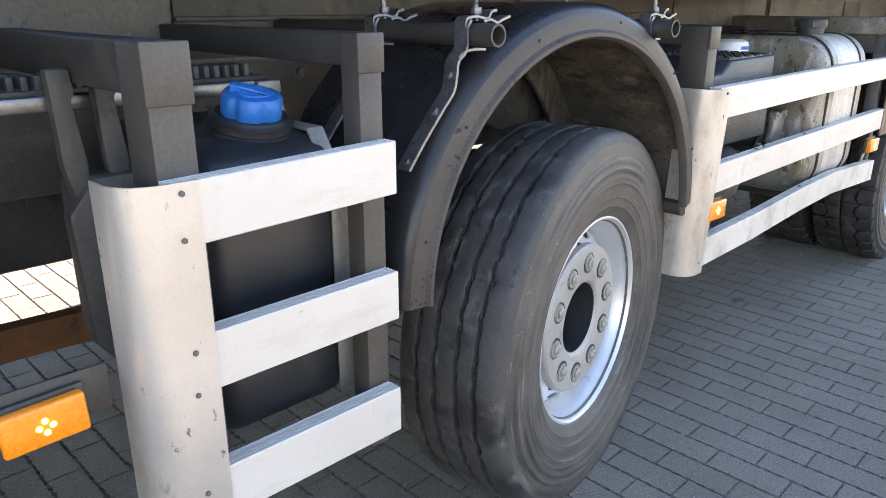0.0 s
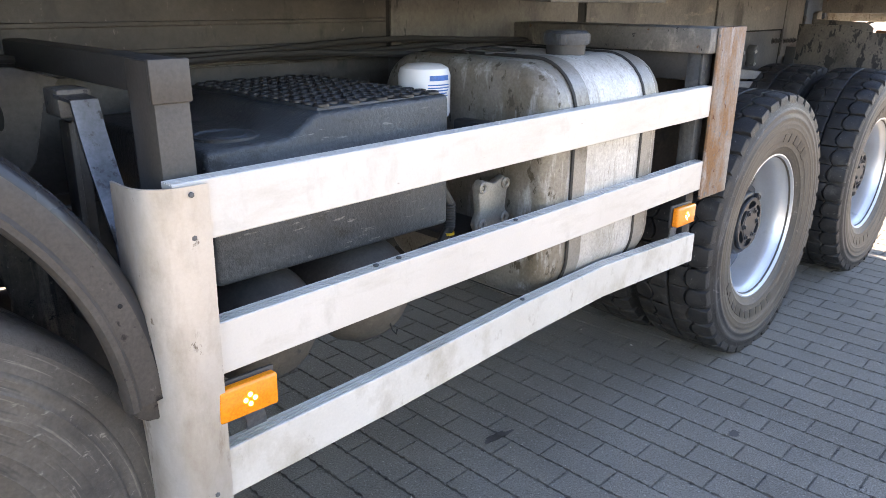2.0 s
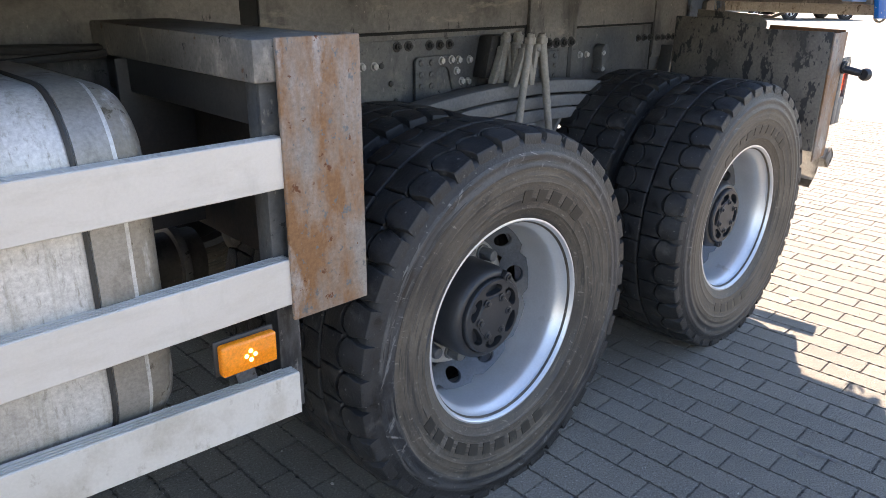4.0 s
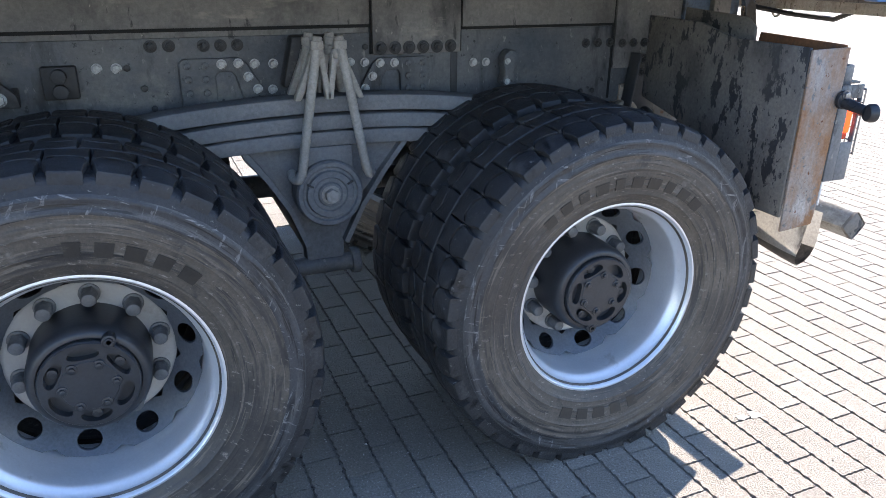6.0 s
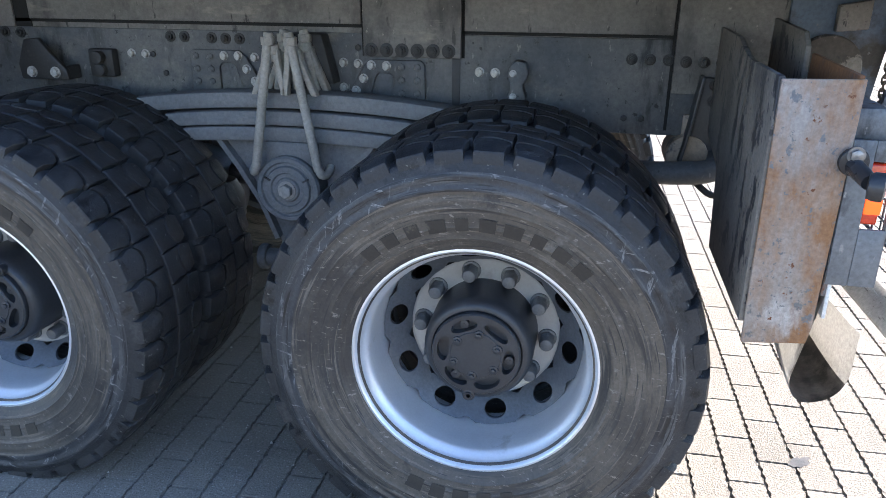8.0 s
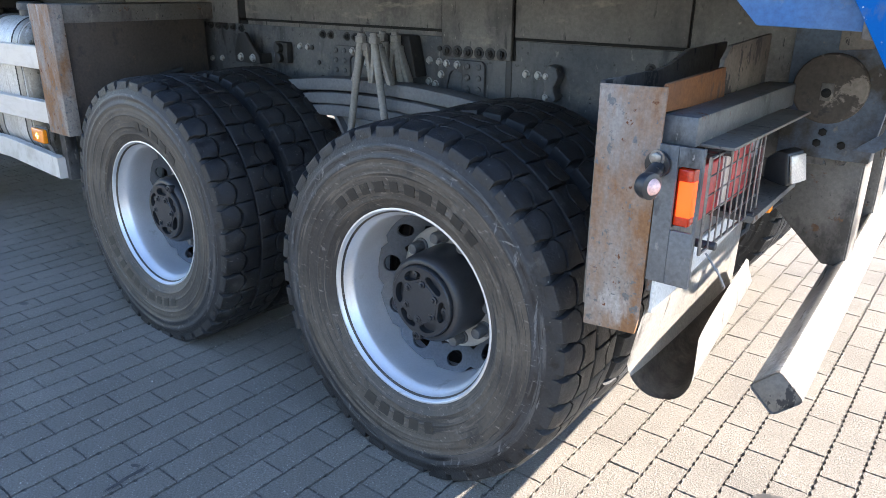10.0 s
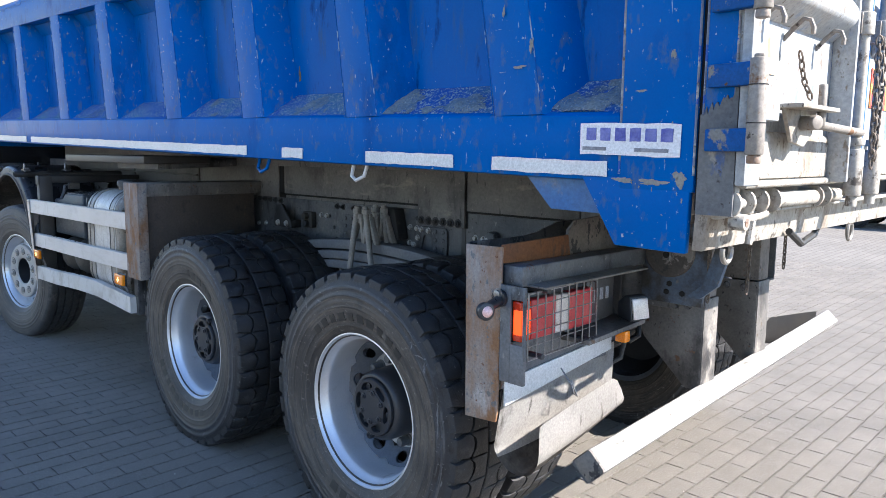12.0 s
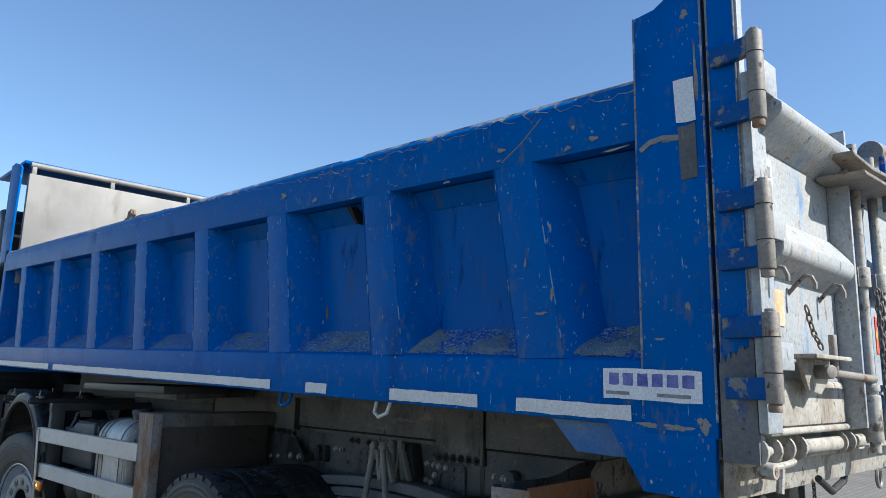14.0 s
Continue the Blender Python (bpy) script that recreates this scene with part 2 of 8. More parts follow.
MUDDY = surface("muddy_wheel_arch_lining", (0.060, 0.054, 0.047), (0.150, 0.132, 0.108), 0.9, 0, 5, 90, 0.8, dist=0.006, layers=[
    ((0.040, 0.037, 0.035), 7, 0.50, 0.10, (3.0, 0.7, 0.3), 0.9), ((0.20, 0.175, 0.145), 9, 0.56, 0.12, (3.0, 0.7, 0.3), 0.9), ((0.24, 0.22, 0.19), 110, 0.63, 0.04, (1, 1, 1), 0.9), ((0.02, 0.02, 0.02), 60, 0.60, 0.04, (1, 1, 1), 0.8)])
BATTERY = surface("scuffed_black_box_plastic", (0.030, 0.036, 0.043), (0.052, 0.061, 0.070), 0.45, 0, 6, 90, 0.7, dist=0.004, layers=[
    ((0.085, 0.092, 0.098), 9, 0.54, 0.16, (0.5, 1, 1.4), 0.8), ((0.018, 0.020, 0.023), 12, 0.56, 0.08, (0.6, 1, 1.2), 0.35), ((0.17, 0.175, 0.175), 60, 0.61, 0.05, (0.3, 0.6, 1.6), 0.9)])
AIRTANK = surface("dusty_black_reservoir", (0.055, 0.050, 0.045), (0.105, 0.092, 0.078), 0.6, 0, 5, 120, 0.15, layers=[((0.16, 0.137, 0.112), 7, 0.52, 0.25, (1, 1, 1), 0.9), ((0.03, 0.03, 0.03), 26, 0.62, 0.08, (1, 1, 1), 0.6)])
TANKPL = surface("smooth_black_tank_plastic", (0.016, 0.018, 0.022), (0.026, 0.028, 0.032), 0.30, 0.0, 4, 120, 0.06, rough2=0.5, speck=0.08, layers=[((0.060, 0.055, 0.050), 5, 0.60, 0.25, (1, 1, 0.4), 0.8)])
RUBBER = surface("tyre_tread_rubber", (0.013, 0.014, 0.016), (0.032, 0.032, 0.033), 0.46, 0, 9, 140, 0.5, dist=0.004, rough2=0.65, spec=0.35, layers=[
    ((0.075, 0.072, 0.070), 9, 0.57, 0.14, (1, 1, 1), 0.8), ((0.007, 0.007, 0.008), 18, 0.56, 0.08, (1, 1, 1), 0.35), ((0.15, 0.145, 0.135), 80, 0.635, 0.04, (1, 1, 1), 0.9)])
STEERRUBBER = surface("dusty_ribbed_tread_rubber", (0.034, 0.034, 0.036), (0.060, 0.058, 0.056), 0.6, 0, 7, 140, 0.5, dist=0.004, layers=[
    ((0.022, 0.022, 0.024), 8, 0.54, 0.10, (1, 1, 1), 0.5), ((0.13, 0.12, 0.108), 12, 0.58, 0.12, (1, 1, 1), 0.9), ((0.015, 0.015, 0.016), 40, 0.62, 0.05, (1, 1, 1), 0.6)])
STEERWALL = surface("dusty_steer_sidewall", (0.055, 0.051, 0.046), (0.100, 0.090, 0.078), 0.6, 0, 6, 130, 0.35, dist=0.003, rings=[((0.035, 0.034, 0.034), 45, 4, 0.54, 0.10, 0.5), ((0.15, 0.138, 0.12), 140, 6, 0.59, 0.06, 0.85)], layers=[
    ((0.032, 0.032, 0.034), 4, 0.50, 0.14, (1, 1, 1), 0.45), ((0.20, 0.19, 0.17), 40, 0.62, 0.06, (1, 1, 2.0), 0.9)])
SHOULDER = surface("scuffed_tyre_shoulder", (0.020, 0.022, 0.026), (0.046, 0.047, 0.050), 0.42, 0, 7, 160, 0.35, dist=0.003, rough2=0.55, spec=0.4, rings=[((0.075, 0.073, 0.071), 60, 5, 0.54, 0.10, 0.7), ((0.010, 0.010, 0.011), 150, 8, 0.57, 0.05, 0.4)], layers=[
    ((0.010, 0.011, 0.013), 6, 0.54, 0.10, (1, 1, 1), 0.34), ((0.17, 0.17, 0.17), 34, 0.592, 0.05, (0.4, 1, 2.4), 0.9), ((0.14, 0.14, 0.14), 30, 0.597, 0.05, (2.4, 1, 0.4), 0.9)])
SIDEWALL = surface("dusty_tyre_sidewall", (0.042, 0.037, 0.032), (0.092, 0.078, 0.061), 0.6, 0, 4, 130, 0.35, dist=0.003, rings=[((0.024, 0.023, 0.023), 40, 4, 0.53, 0.10, 0.5), ((0.115, 0.10, 0.082), 130, 6, 0.58, 0.06, 0.85), ((0.015, 0.015, 0.016), 190, 9, 0.60, 0.05, 0.45)], layers=[
    ((0.020, 0.020, 0.021), 3.2, 0.50, 0.16, (1, 1, 1), 0.42), ((0.022, 0.021, 0.021), 14, 0.59, 0.08, (1, 1, 0.5), 0.5), ((0.17, 0.155, 0.135), 44, 0.60, 0.05, (1, 1, 2.4), 0.9), ((0.13, 0.12, 0.105), 9, 0.62, 0.10, (1, 1, 1), 0.9)])
LETTER = surface("raised_rubber_lettering", (0.014, 0.013, 0.012), (0.026, 0.024, 0.021), 0.5, 0, 14, 150, 0.1, layers=[((0.085, 0.074, 0.058), 12, 0.58, 0.06, (1, 1, 1), 0.8)])
RIM = surface("silver_painted_rim", (0.56, 0.58, 0.61), (0.66, 0.68, 0.71), 0.30, 0.55, 5, 160, 0.05, rough2=0.42, speck=0.05, layers=[
    ((0.34, 0.33, 0.31), 10, 0.62, 0.15, (1, 1, 1), 0.6)])
RIM_DUSTY = surface("dusty_grey_wheel_disc", (0.33, 0.325, 0.31), (0.40, 0.39, 0.37), 0.5, 0.3, 7, 130, 0.15, speck=0.06, layers=[
    ((0.20, 0.185, 0.165), 9, 0.56, 0.2, (1, 1, 1), 0.7)])
# rim colour darkened to hold the shade deep in the drive wheels
RIM_SHADE = surface("shaded_grey_blue_disc", (0.085, 0.095, 0.11), (0.12, 0.13, 0.145), 0.45, 0.3, 6, 130, 0.1)
GREASY = surface("greasy_black_steel", (0.014, 0.014, 0.015), (0.032, 0.031, 0.030), 0.45, 0.0, 14, 110, 0.4, rough2=0.7, layers=[((0.085, 0.078, 0.068), 22, 0.60, 0.12, (1, 1, 1), 0.9)])
PALEBOLT = surface("dull_zinc_bolt", (0.30, 0.30, 0.29), (0.42, 0.41, 0.39), 0.55, 0.2, 30, 120, 0.2, layers=[((0.10, 0.09, 0.08), 40, 0.58, 0.10, (1, 1, 1), 0.8)])
NUTCAP = surface("grey_plastic_nut_cap", (0.085, 0.088, 0.092), (0.14, 0.14, 0.14), 0.5, 0.0, 25, 120, 0.2)
NUT = surface("weathered_wheel_nut", (0.30, 0.29, 0.265), (0.38, 0.36, 0.33), 0.55, 0.4, 25, 120, 0.2)
HUB = surface("black_hub_paint", (0.018, 0.020, 0.024), (0.030, 0.033, 0.038), 0.42, 0.0, 8, 120, 0.12, layers=[
    ((0.08, 0.075, 0.07), 12, 0.64, 0.15, (1, 1, 1), 0.8)])
RAIL = surface("satin_aluminium_rail", (0.545, 0.515, 0.475), (0.60, 0.572, 0.535), 0.42, 0.15, 3, 200, 0.03, speck=0.04, layers=[
    ((0.47, 0.43, 0.375), 7, 0.54, 0.25, (0.5, 1, 2), 0.7), ((0.50, 0.47, 0.425), 16, 0.56, 0.2, (1.2, 1, 0.6), 0.7), ((0.30, 0.27, 0.23), 50, 0.71, 0.04, (0.4, 1, 2), 0.8)])
RAIL_LOW = surface("mud_stained_aluminium_rail", (0.50, 0.475, 0.43), (0.59, 0.565, 0.525), 0.55, 0.12, 4, 180, 0.06, speck=0.05, layers=[
    ((0.38, 0.335, 0.27), 8, 0.50, 0.25, (1, 1, 0.7), 0.9), ((0.34, 0.30, 0.245), 26, 0.60, 0.15, (1.2, 1, 0.7), 0.9)])
POSTALU = surface("brushed_aluminium_post", (0.50, 0.47, 0.43), (0.60, 0.58, 0.55), 0.34, 0.5, 4, 200, 0.08, speck=0.05, layers=[
    ((0.34, 0.285, 0.22), 5, 0.50, 0.22, (1.4, 1, 0.5), 0.7), ((0.22, 0.17, 0.12), 9, 0.60, 0.10, (2.0, 1, 0.5), 0.8), ((0.16, 0.125, 0.09), 30, 0.64, 0.05, (1, 1, 0.6), 0.9)])
TANK = surface("stained_aluminium_tank", (0.20, 0.18, 0.15), (0.32, 0.30, 0.265), 0.42, 0.3, 5, 120, 0.3, layers=[
    ((0.165, 0.135, 0.095), 4, 0.50, 0.2, (1.5, 1, 0.6), 0.7), ((0.50, 0.49, 0.47), 14, 0.55, 0.12, (1.8, 1, 0.3), 0.7), ((0.11, 0.095, 0.07), 34, 0.585, 0.05, (1, 1, 0.5), 0.9)])
STRAP = surface("dull_steel_strap", (0.23, 0.215, 0.19), (0.31, 0.295, 0.27), 0.45, 0.4, 6, 150, 0.1, layers=[((0.15, 0.13, 0.105), 8, 0.56, 0.15, (1, 1, 0.6), 0.7)])
ZINC = surface("galvanised_bracket", (0.17, 0.175, 0.185), (0.27, 0.27, 0.275), 0.34, 0.85, 20, 120, 0.1, layers=[((0.10, 0.09, 0.08), 30, 0.60, 0.08, (1, 1, 1), 0.7)])
SPRING = surface("dusty_leaf_spring_steel", (0.115, 0.12, 0.125), (0.165, 0.165, 0.165), 0.75, 0.05, 6, 100, 0.3, layers=[
    ((0.24, 0.225, 0.20), 8, 0.62, 0.2, (0.6, 1, 1), 0.9)])
UBOLT = surface("dusty_spring_clamp", (0.24, 0.225, 0.20), (0.30, 0.285, 0.26), 0.7, 0.1, 12, 100, 0.2)
BUMPER = surface("scratched_white_bumper", (0.27, 0.262, 0.24), (0.34, 0.33, 0.305), 0.6, 0.05, 5, 110, 0.4, layers=[
    ((0.19, 0.175, 0.15), 8, 0.54, 0.12, (1, 0.5, 1), 0.8), ((0.13, 0.12, 0.105), 30, 0.61, 0.05, (2.0, 0.3, 2.0), 0.8), ((0.40, 0.40, 0.39), 24, 0.60, 0.05, (1.6, 0.3, 1.6), 0.6), ((0.11, 0.09, 0.07), 90, 0.64, 0.04, (1, 1, 1), 0.9)])
FLAP = surface("grey_mud_flap_plastic", (0.34, 0.325, 0.30), (0.43, 0.415, 0.385), 0.55, 0.0, 4, 120, 0.2, layers=[
    ((0.07, 0.064, 0.058), 5, 0.55, 0.15, (1, 1, 0.5), 0.6), ((0.14, 0.13, 0.115), 20, 0.60, 0.08, (1, 1, 0.3), 0.8)])
LAMPSTEEL = surface("blue_grey_worn_steel", (0.085, 0.095, 0.108), (0.15, 0.157, 0.165), 0.5, 0.2, 6, 110, 0.3, layers=[
    ((0.03, 0.031, 0.034), 9, 0.55, 0.10, (1, 1, 0.5), 0.5), ((0.24, 0.24, 0.235), 40, 0.62, 0.04, (1, 1, 0.5), 0.7), ((0.15, 0.07, 0.035), 13, 0.62, 0.05, (1, 1, 0.6), 0.9)])
LEG = surface("dirty_grey_steel_leg", (0.10, 0.095, 0.088), (0.165, 0.154, 0.14), 0.6, 0.0, 5, 100, 0.4, layers=[
    ((0.035, 0.033, 0.032), 6, 0.53, 0.12, (1, 1, 0.6), 0.5), ((0.26, 0.24, 0.21), 10, 0.57, 0.08, (1, 1, 0.5), 0.9), ((0.12, 0.07, 0.04), 24, 0.62, 0.06, (1, 1, 1), 0.9), ((0.025, 0.025, 0.026), 60, 0.62, 0.04, (1, 1, 0.6), 0.6)])
BLUEGREY = surface("worn_blue_grey_bracket", (0.060, 0.092, 0.140), (0.095, 0.122, 0.160), 0.6, 0.0, 6, 100, 0.2, layers=[
    ((0.050, 0.046, 0.042), 4, 0.47, 0.10, (1, 1, 1), 0.8), ((0.15, 0.15, 0.15), 30, 0.64, 0.05, (1, 1, 1), 0.8)])
PIVOTDIRT = surface("dirt_caked_disc", (0.052, 0.046, 0.040), (0.080, 0.070, 0.060), 0.8, 0, 5, 90, 0.5, layers=[
    ((0.21, 0.19, 0.165), 9, 0.53, 0.03, (1, 1, 1), 0.9), ((0.03, 0.029, 0.028), 25, 0.60, 0.06, (1, 1, 1), 0.6)])
CHAIN = surface("rusted_chain", (0.13, 0.105, 0.085), (0.18, 0.15, 0.12), 0.75, 0.3, 30, 120, 0.2)
HOSE = surface("black_rubber_hose", (0.02, 0.02, 0.02), (0.035, 0.033, 0.03), 0.55, 0, 10, 120, 0.1)
TAPE = surface("worn_white_reflective_tape", (0.55, 0.56, 0.56), (0.63, 0.63, 0.62), 0.45, 0.1, 6, 150, 0.1, layers=[
    ((0.40, 0.37, 0.32), 20, 0.64, 0.1, (1, 1, 1), 0.7)])
STICKER = surface("peeling_white_sticker", (0.66, 0.66, 0.67), (0.72, 0.72, 0.72), 0.5, 0, 8, 150, 0.1)
INK = surface("violet_blue_print", (0.05, 0.06, 0.30), (0.16, 0.17, 0.42), 0.5, 0, 14, 150, 0.1, spread=0.08)
GREYINK = surface("grey_print", (0.16, 0.16, 0.18), (0.30, 0.30, 0.32), 0.6, 0, 40, 150, 0.1)
CAPBLUE = surface("bright_blue_plastic_cap", (0.006, 0.165, 0.55), (0.008, 0.185, 0.61), 0.38, 0, 6, 120, 0.08)
FILTER = surface("white_enamel_canister", (0.74, 0.75, 0.77), (0.78, 0.79, 0.80), 0.3, 0, 4, 120, 0.0, coat=0.3, speck=0.0)
PRINT = surface("blue_canister_print", (0.05, 0.16, 0.45), (0.06, 0.18, 0.48), 0.5, 0, 10, 100, 0.02)
AMBER = surface("amber_lens", (0.86, 0.235, 0.006), (0.92, 0.28, 0.010), 0.22, 0, 40, 200, 0.1, coat=0.5)
REDLENS = surface("dusty_red_lens", (0.40, 0.018, 0.024), (0.52, 0.045, 0.05), 0.3, 0, 12, 150, 0.1, coat=0.3)
CLEARLENS = surface("clear_lamp_lens", (0.58, 0.52, 0.47), (0.66, 0.62, 0.57), 0.2, 0.0, 60, 200, 0.2, coat=0.5)
PINKLENS = surface("pale_pink_lens", (0.75, 0.45, 0.42), (0.80, 0.55, 0.50), 0.25, 0, 30, 200, 0.1, coat=0.5)
PAVED = surface("far_yard_paving", (0.175, 0.16, 0.137), (0.215, 0.198, 0.170), 0.9, 0, 0.8, 60, 0.3)
SAND = surface("joint_sand", (0.115, 0.105, 0.090), (0.18, 0.164, 0.14), 0.95, 0, 5, 200, 0.9, dist=0.006, layers=[((0.045, 0.041, 0.037), 45, 0.54, 0.05, (1, 1, 1), 0.95), ((0.27, 0.25, 0.22), 70, 0.60, 0.06, (1, 1, 1), 0.95)])
CARRED = surface("red_car_paint", (0.42, 0.012, 0.018), (0.45, 0.015, 0.02), 0.25, 0, 3, 100, 0.01, coat=0.8)
CARBLUE = surface("dark_blue_car_paint", (0.012, 0.03, 0.20), (0.014, 0.035, 0.22), 0.25, 0.2, 3, 100, 0.01, coat=0.8)
CARSILVER = surface("silver_car_paint", (0.42, 0.41, 0.38), (0.46, 0.45, 0.42), 0.25, 0.2, 3, 100, 0.01, coat=0.8)
CARBLACK = surface("black_car_paint", (0.012, 0.012, 0.014), (0.016, 0.016, 0.018), 0.25, 0, 3, 100, 0.01, coat=0.8)
YELLOW = surface("yellow_plate", (0.75, 0.50, 0.03), (0.78, 0.53, 0.04), 0.4, 0, 5, 100, 0.02)
HOLE = surface("dark_opening", (0.008, 0.008, 0.008), (0.012, 0.012, 0.012), 0.9, 0, 5, 100, 0.02)
CARGLASS = surface("dark_car_glass", (0.01, 0.012, 0.014), (0.012, 0.014, 0.016), 0.08, 0, 2, 100, 0.0, coat=0.5)

TAILAMBER = surface("red_orange_lens", (0.50, 0.022, 0.003), (0.60, 0.035, 0.004), 0.22, 0, 40, 200, 0.1, coat=0.5)

HEADPLATE = surface("scratched_dull_headboard", (0.21, 0.20, 0.182), (0.275, 0.262, 0.24), 0.6, 0.1, 3, 100, 0.2, layers=[
    ((0.20, 0.17, 0.135), 4, 0.54, 0.2, (1, 1, 0.4), 0.8), ((0.45, 0.45, 0.44), 24, 0.66, 0.03, (1, 0.3, 1.6), 0.7)])

OILBROWN = surface("oily_brown_casting", (0.20, 0.15, 0.105), (0.32, 0.25, 0.18), 0.7, 0, 9, 100, 0.4, layers=[((0.03, 0.026, 0.022), 14, 0.54, 0.08, (1, 1, 1), 0.4)])

TANKSHELL = surface("whitened_aluminium_tank_shell", (0.44, 0.425, 0.40), (0.58, 0.57, 0.55), 0.4, 0.2, 6, 140, 0.25, layers=[
    ((0.30, 0.275, 0.235), 5, 0.52, 0.22, (1.2, 1, 0.6), 0.7), ((0.36, 0.335, 0.29), 16, 0.52, 0.18, (3.0, 1, 0.2), 0.8), ((0.36, 0.34, 0.305), 70, 0.56, 0.12, (1.6, 1, 0.4), 0.9)])

GALV = surface("blue_grey_zinc_strap", (0.17, 0.18, 0.20), (0.27, 0.28, 0.30), 0.38, 0.8, 20, 120, 0.1, layers=[((0.07, 0.065, 0.06), 30, 0.58, 0.08, (1, 1, 1), 0.7)])


def glow(name, colour, strength):
    m = bpy.data.materials.new(name)
    m.use_nodes = True
    b = m.node_tree.nodes["Principled BSDF"]
    b.inputs["Base Color"].default_value = (*colour, 1)
    b.inputs["Emission Color"].default_value = (*colour, 1)
    b.inputs["Emission Strength"].default_value = strength
    return m


LED = glow("lit_amber_diode", (1.0, 0.60, 0.10), 1.8)
BULB = glow("lit_amber_lens", (1.0, 0.075, 0.004), 0.45)


def paver_material():
    m = surface("concrete_paver", (0.168, 0.153, 0.131), (0.215, 0.197, 0.169), 0.9, 0, 2.5, 150, 1.0, dist=0.008, speck=0.36, layers=[
        ((0.135, 0.124, 0.108), 1.3, 0.56, 0.2, (1, 1, 1), 0.9), ((0.36, 0.34, 0.305), 120, 0.60, 0.05, (1, 1, 1), 0.9), ((0.09, 0.085, 0.078), 90, 0.63, 0.05, (1, 1, 1), 0.9)])
    nt = m.node_tree
    b = nt.nodes["Principled BSDF"]
    old = b.inputs["Base Color"].links[0].from_socket
    isl = nt.nodes.new("ShaderNodeNewGeometry").outputs["Random Per Island"]
    inf = nt.nodes.new("ShaderNodeObjectInfo").outputs["Random"]
    add = nt.nodes.new("ShaderNodeMath")
    add.operation = "ADD"
    nt.links.new(isl, add.inputs[0])
    nt.links.new(inf, add.inputs[1])
    fr = nt.nodes.new("ShaderNodeMath")
    fr.operation = "FRACT"
    nt.links.new(add.outputs[0], fr.inputs[0])
    tone = ramp(nt, fr.outputs[0], [(0.0, (0.955, 0.95, 0.94)), (0.5, (0.995, 0.99, 0.98)), (1.0, (1.035, 1.03, 1.02))])
    mul = nt.nodes.new("ShaderNodeMix")
    mul.data_type, mul.blend_type = "RGBA", "MULTIPLY"
    mul.inputs["Factor"].default_value = 1.0
    nt.links.new(old, mul.inputs["A"])
    nt.links.new(tone, mul.inputs["B"])
    nt.links.new(mul.outputs["Result"], b.inputs["Base Color"])
    return m


PAVER = paver_material()

# ---------------- mesh tools ----------------
def mesh_of(name, bm, mat, sharp=35):
    me = bpy.data.meshes.new(name)
    bmesh.ops.recalc_face_normals(bm, faces=bm.faces[:])
    bm.to_mesh(me)
    bm.free()
    for one in mat if isinstance(mat, (list, tuple)) else (mat,):
        me.materials.append(one)
    me.shade_smooth()
    me.set_sharp_from_angle(angle=radians(sharp))
    return me


def part(name, bm, mat, parent, label="", sharp=35):
    """One mesh object, drawn in world places, under a thing or a part."""
    ob = new(name, mesh_of(name, bm, mat, sharp))
    ob.parent = parent
    if parent.type == "EMPTY":
        ob.matrix_parent_inverse = Matrix.Translation(-parent.location)
    return tagged(ob, label)


def box(x0, x1, y0, y1, z0, z1, bevel=0.004, seg=2, bm=None):
    made = bmesh.new()
    v = [made.verts.new((x, y, z)) for x in (x0, x1) for y in (y0, y1) for z in (z0, z1)]
    for f in ((0, 1, 3, 2), (4, 6, 7, 5), (0, 4, 5, 1), (2, 3, 7, 6), (0, 2, 6, 4), (1, 5, 7, 3)):
        made.faces.new([v[i] for i in f])
    if bevel:
        bmesh.ops.bevel(made, geom=made.edges[:], offset=bevel, segments=seg, affect="EDGES", profile=0.5)
    return join(bm, made)


def join(bm, other):
    if bm is None:
        return other
    tmp = bpy.data.meshes.new("tmp")
    other.to_mesh(tmp)
    other.free()
    bm.from_mesh(tmp)
    bpy.data.meshes.remove(tmp)
    return bm


def turn(bm, m):
    bmesh.ops.transform(bm, matrix=m, verts=bm.verts[:])
    return bm


def prism(points, axis, a0, a1, bevel=0.003, bm=None, seg=2):
    """A flat outline, thick from a0 to a1 along the axis. Outline in the other two axes, in the order x, y, z."""
    made = bmesh.new()

    def at(p, a):
        return {"x": (a, p[0], p[1]), "y": (p[0], a, p[1]), "z": (p[0], p[1], a)}[axis]
    lo = [made.verts.new(at(p, a0)) for p in points]
    hi = [made.verts.new(at(p, a1)) for p in points]
    n = len(points)
    made.faces.new(lo)
    made.faces.new(hi[::-1])
    for i in range(n):
        made.faces.new((lo[i], lo[(i + 1) % n], hi[(i + 1) % n], hi[i]))
    if bevel:
        bmesh.ops.recalc_face_normals(made, faces=made.faces[:])
        edges = [e for e in made.edges if e.calc_face_angle(0) > radians(25)]
        bmesh.ops.bevel(made, geom=edges, offset=bevel, segments=seg, affect="EDGES", profile=0.5)
    return join(bm, made)


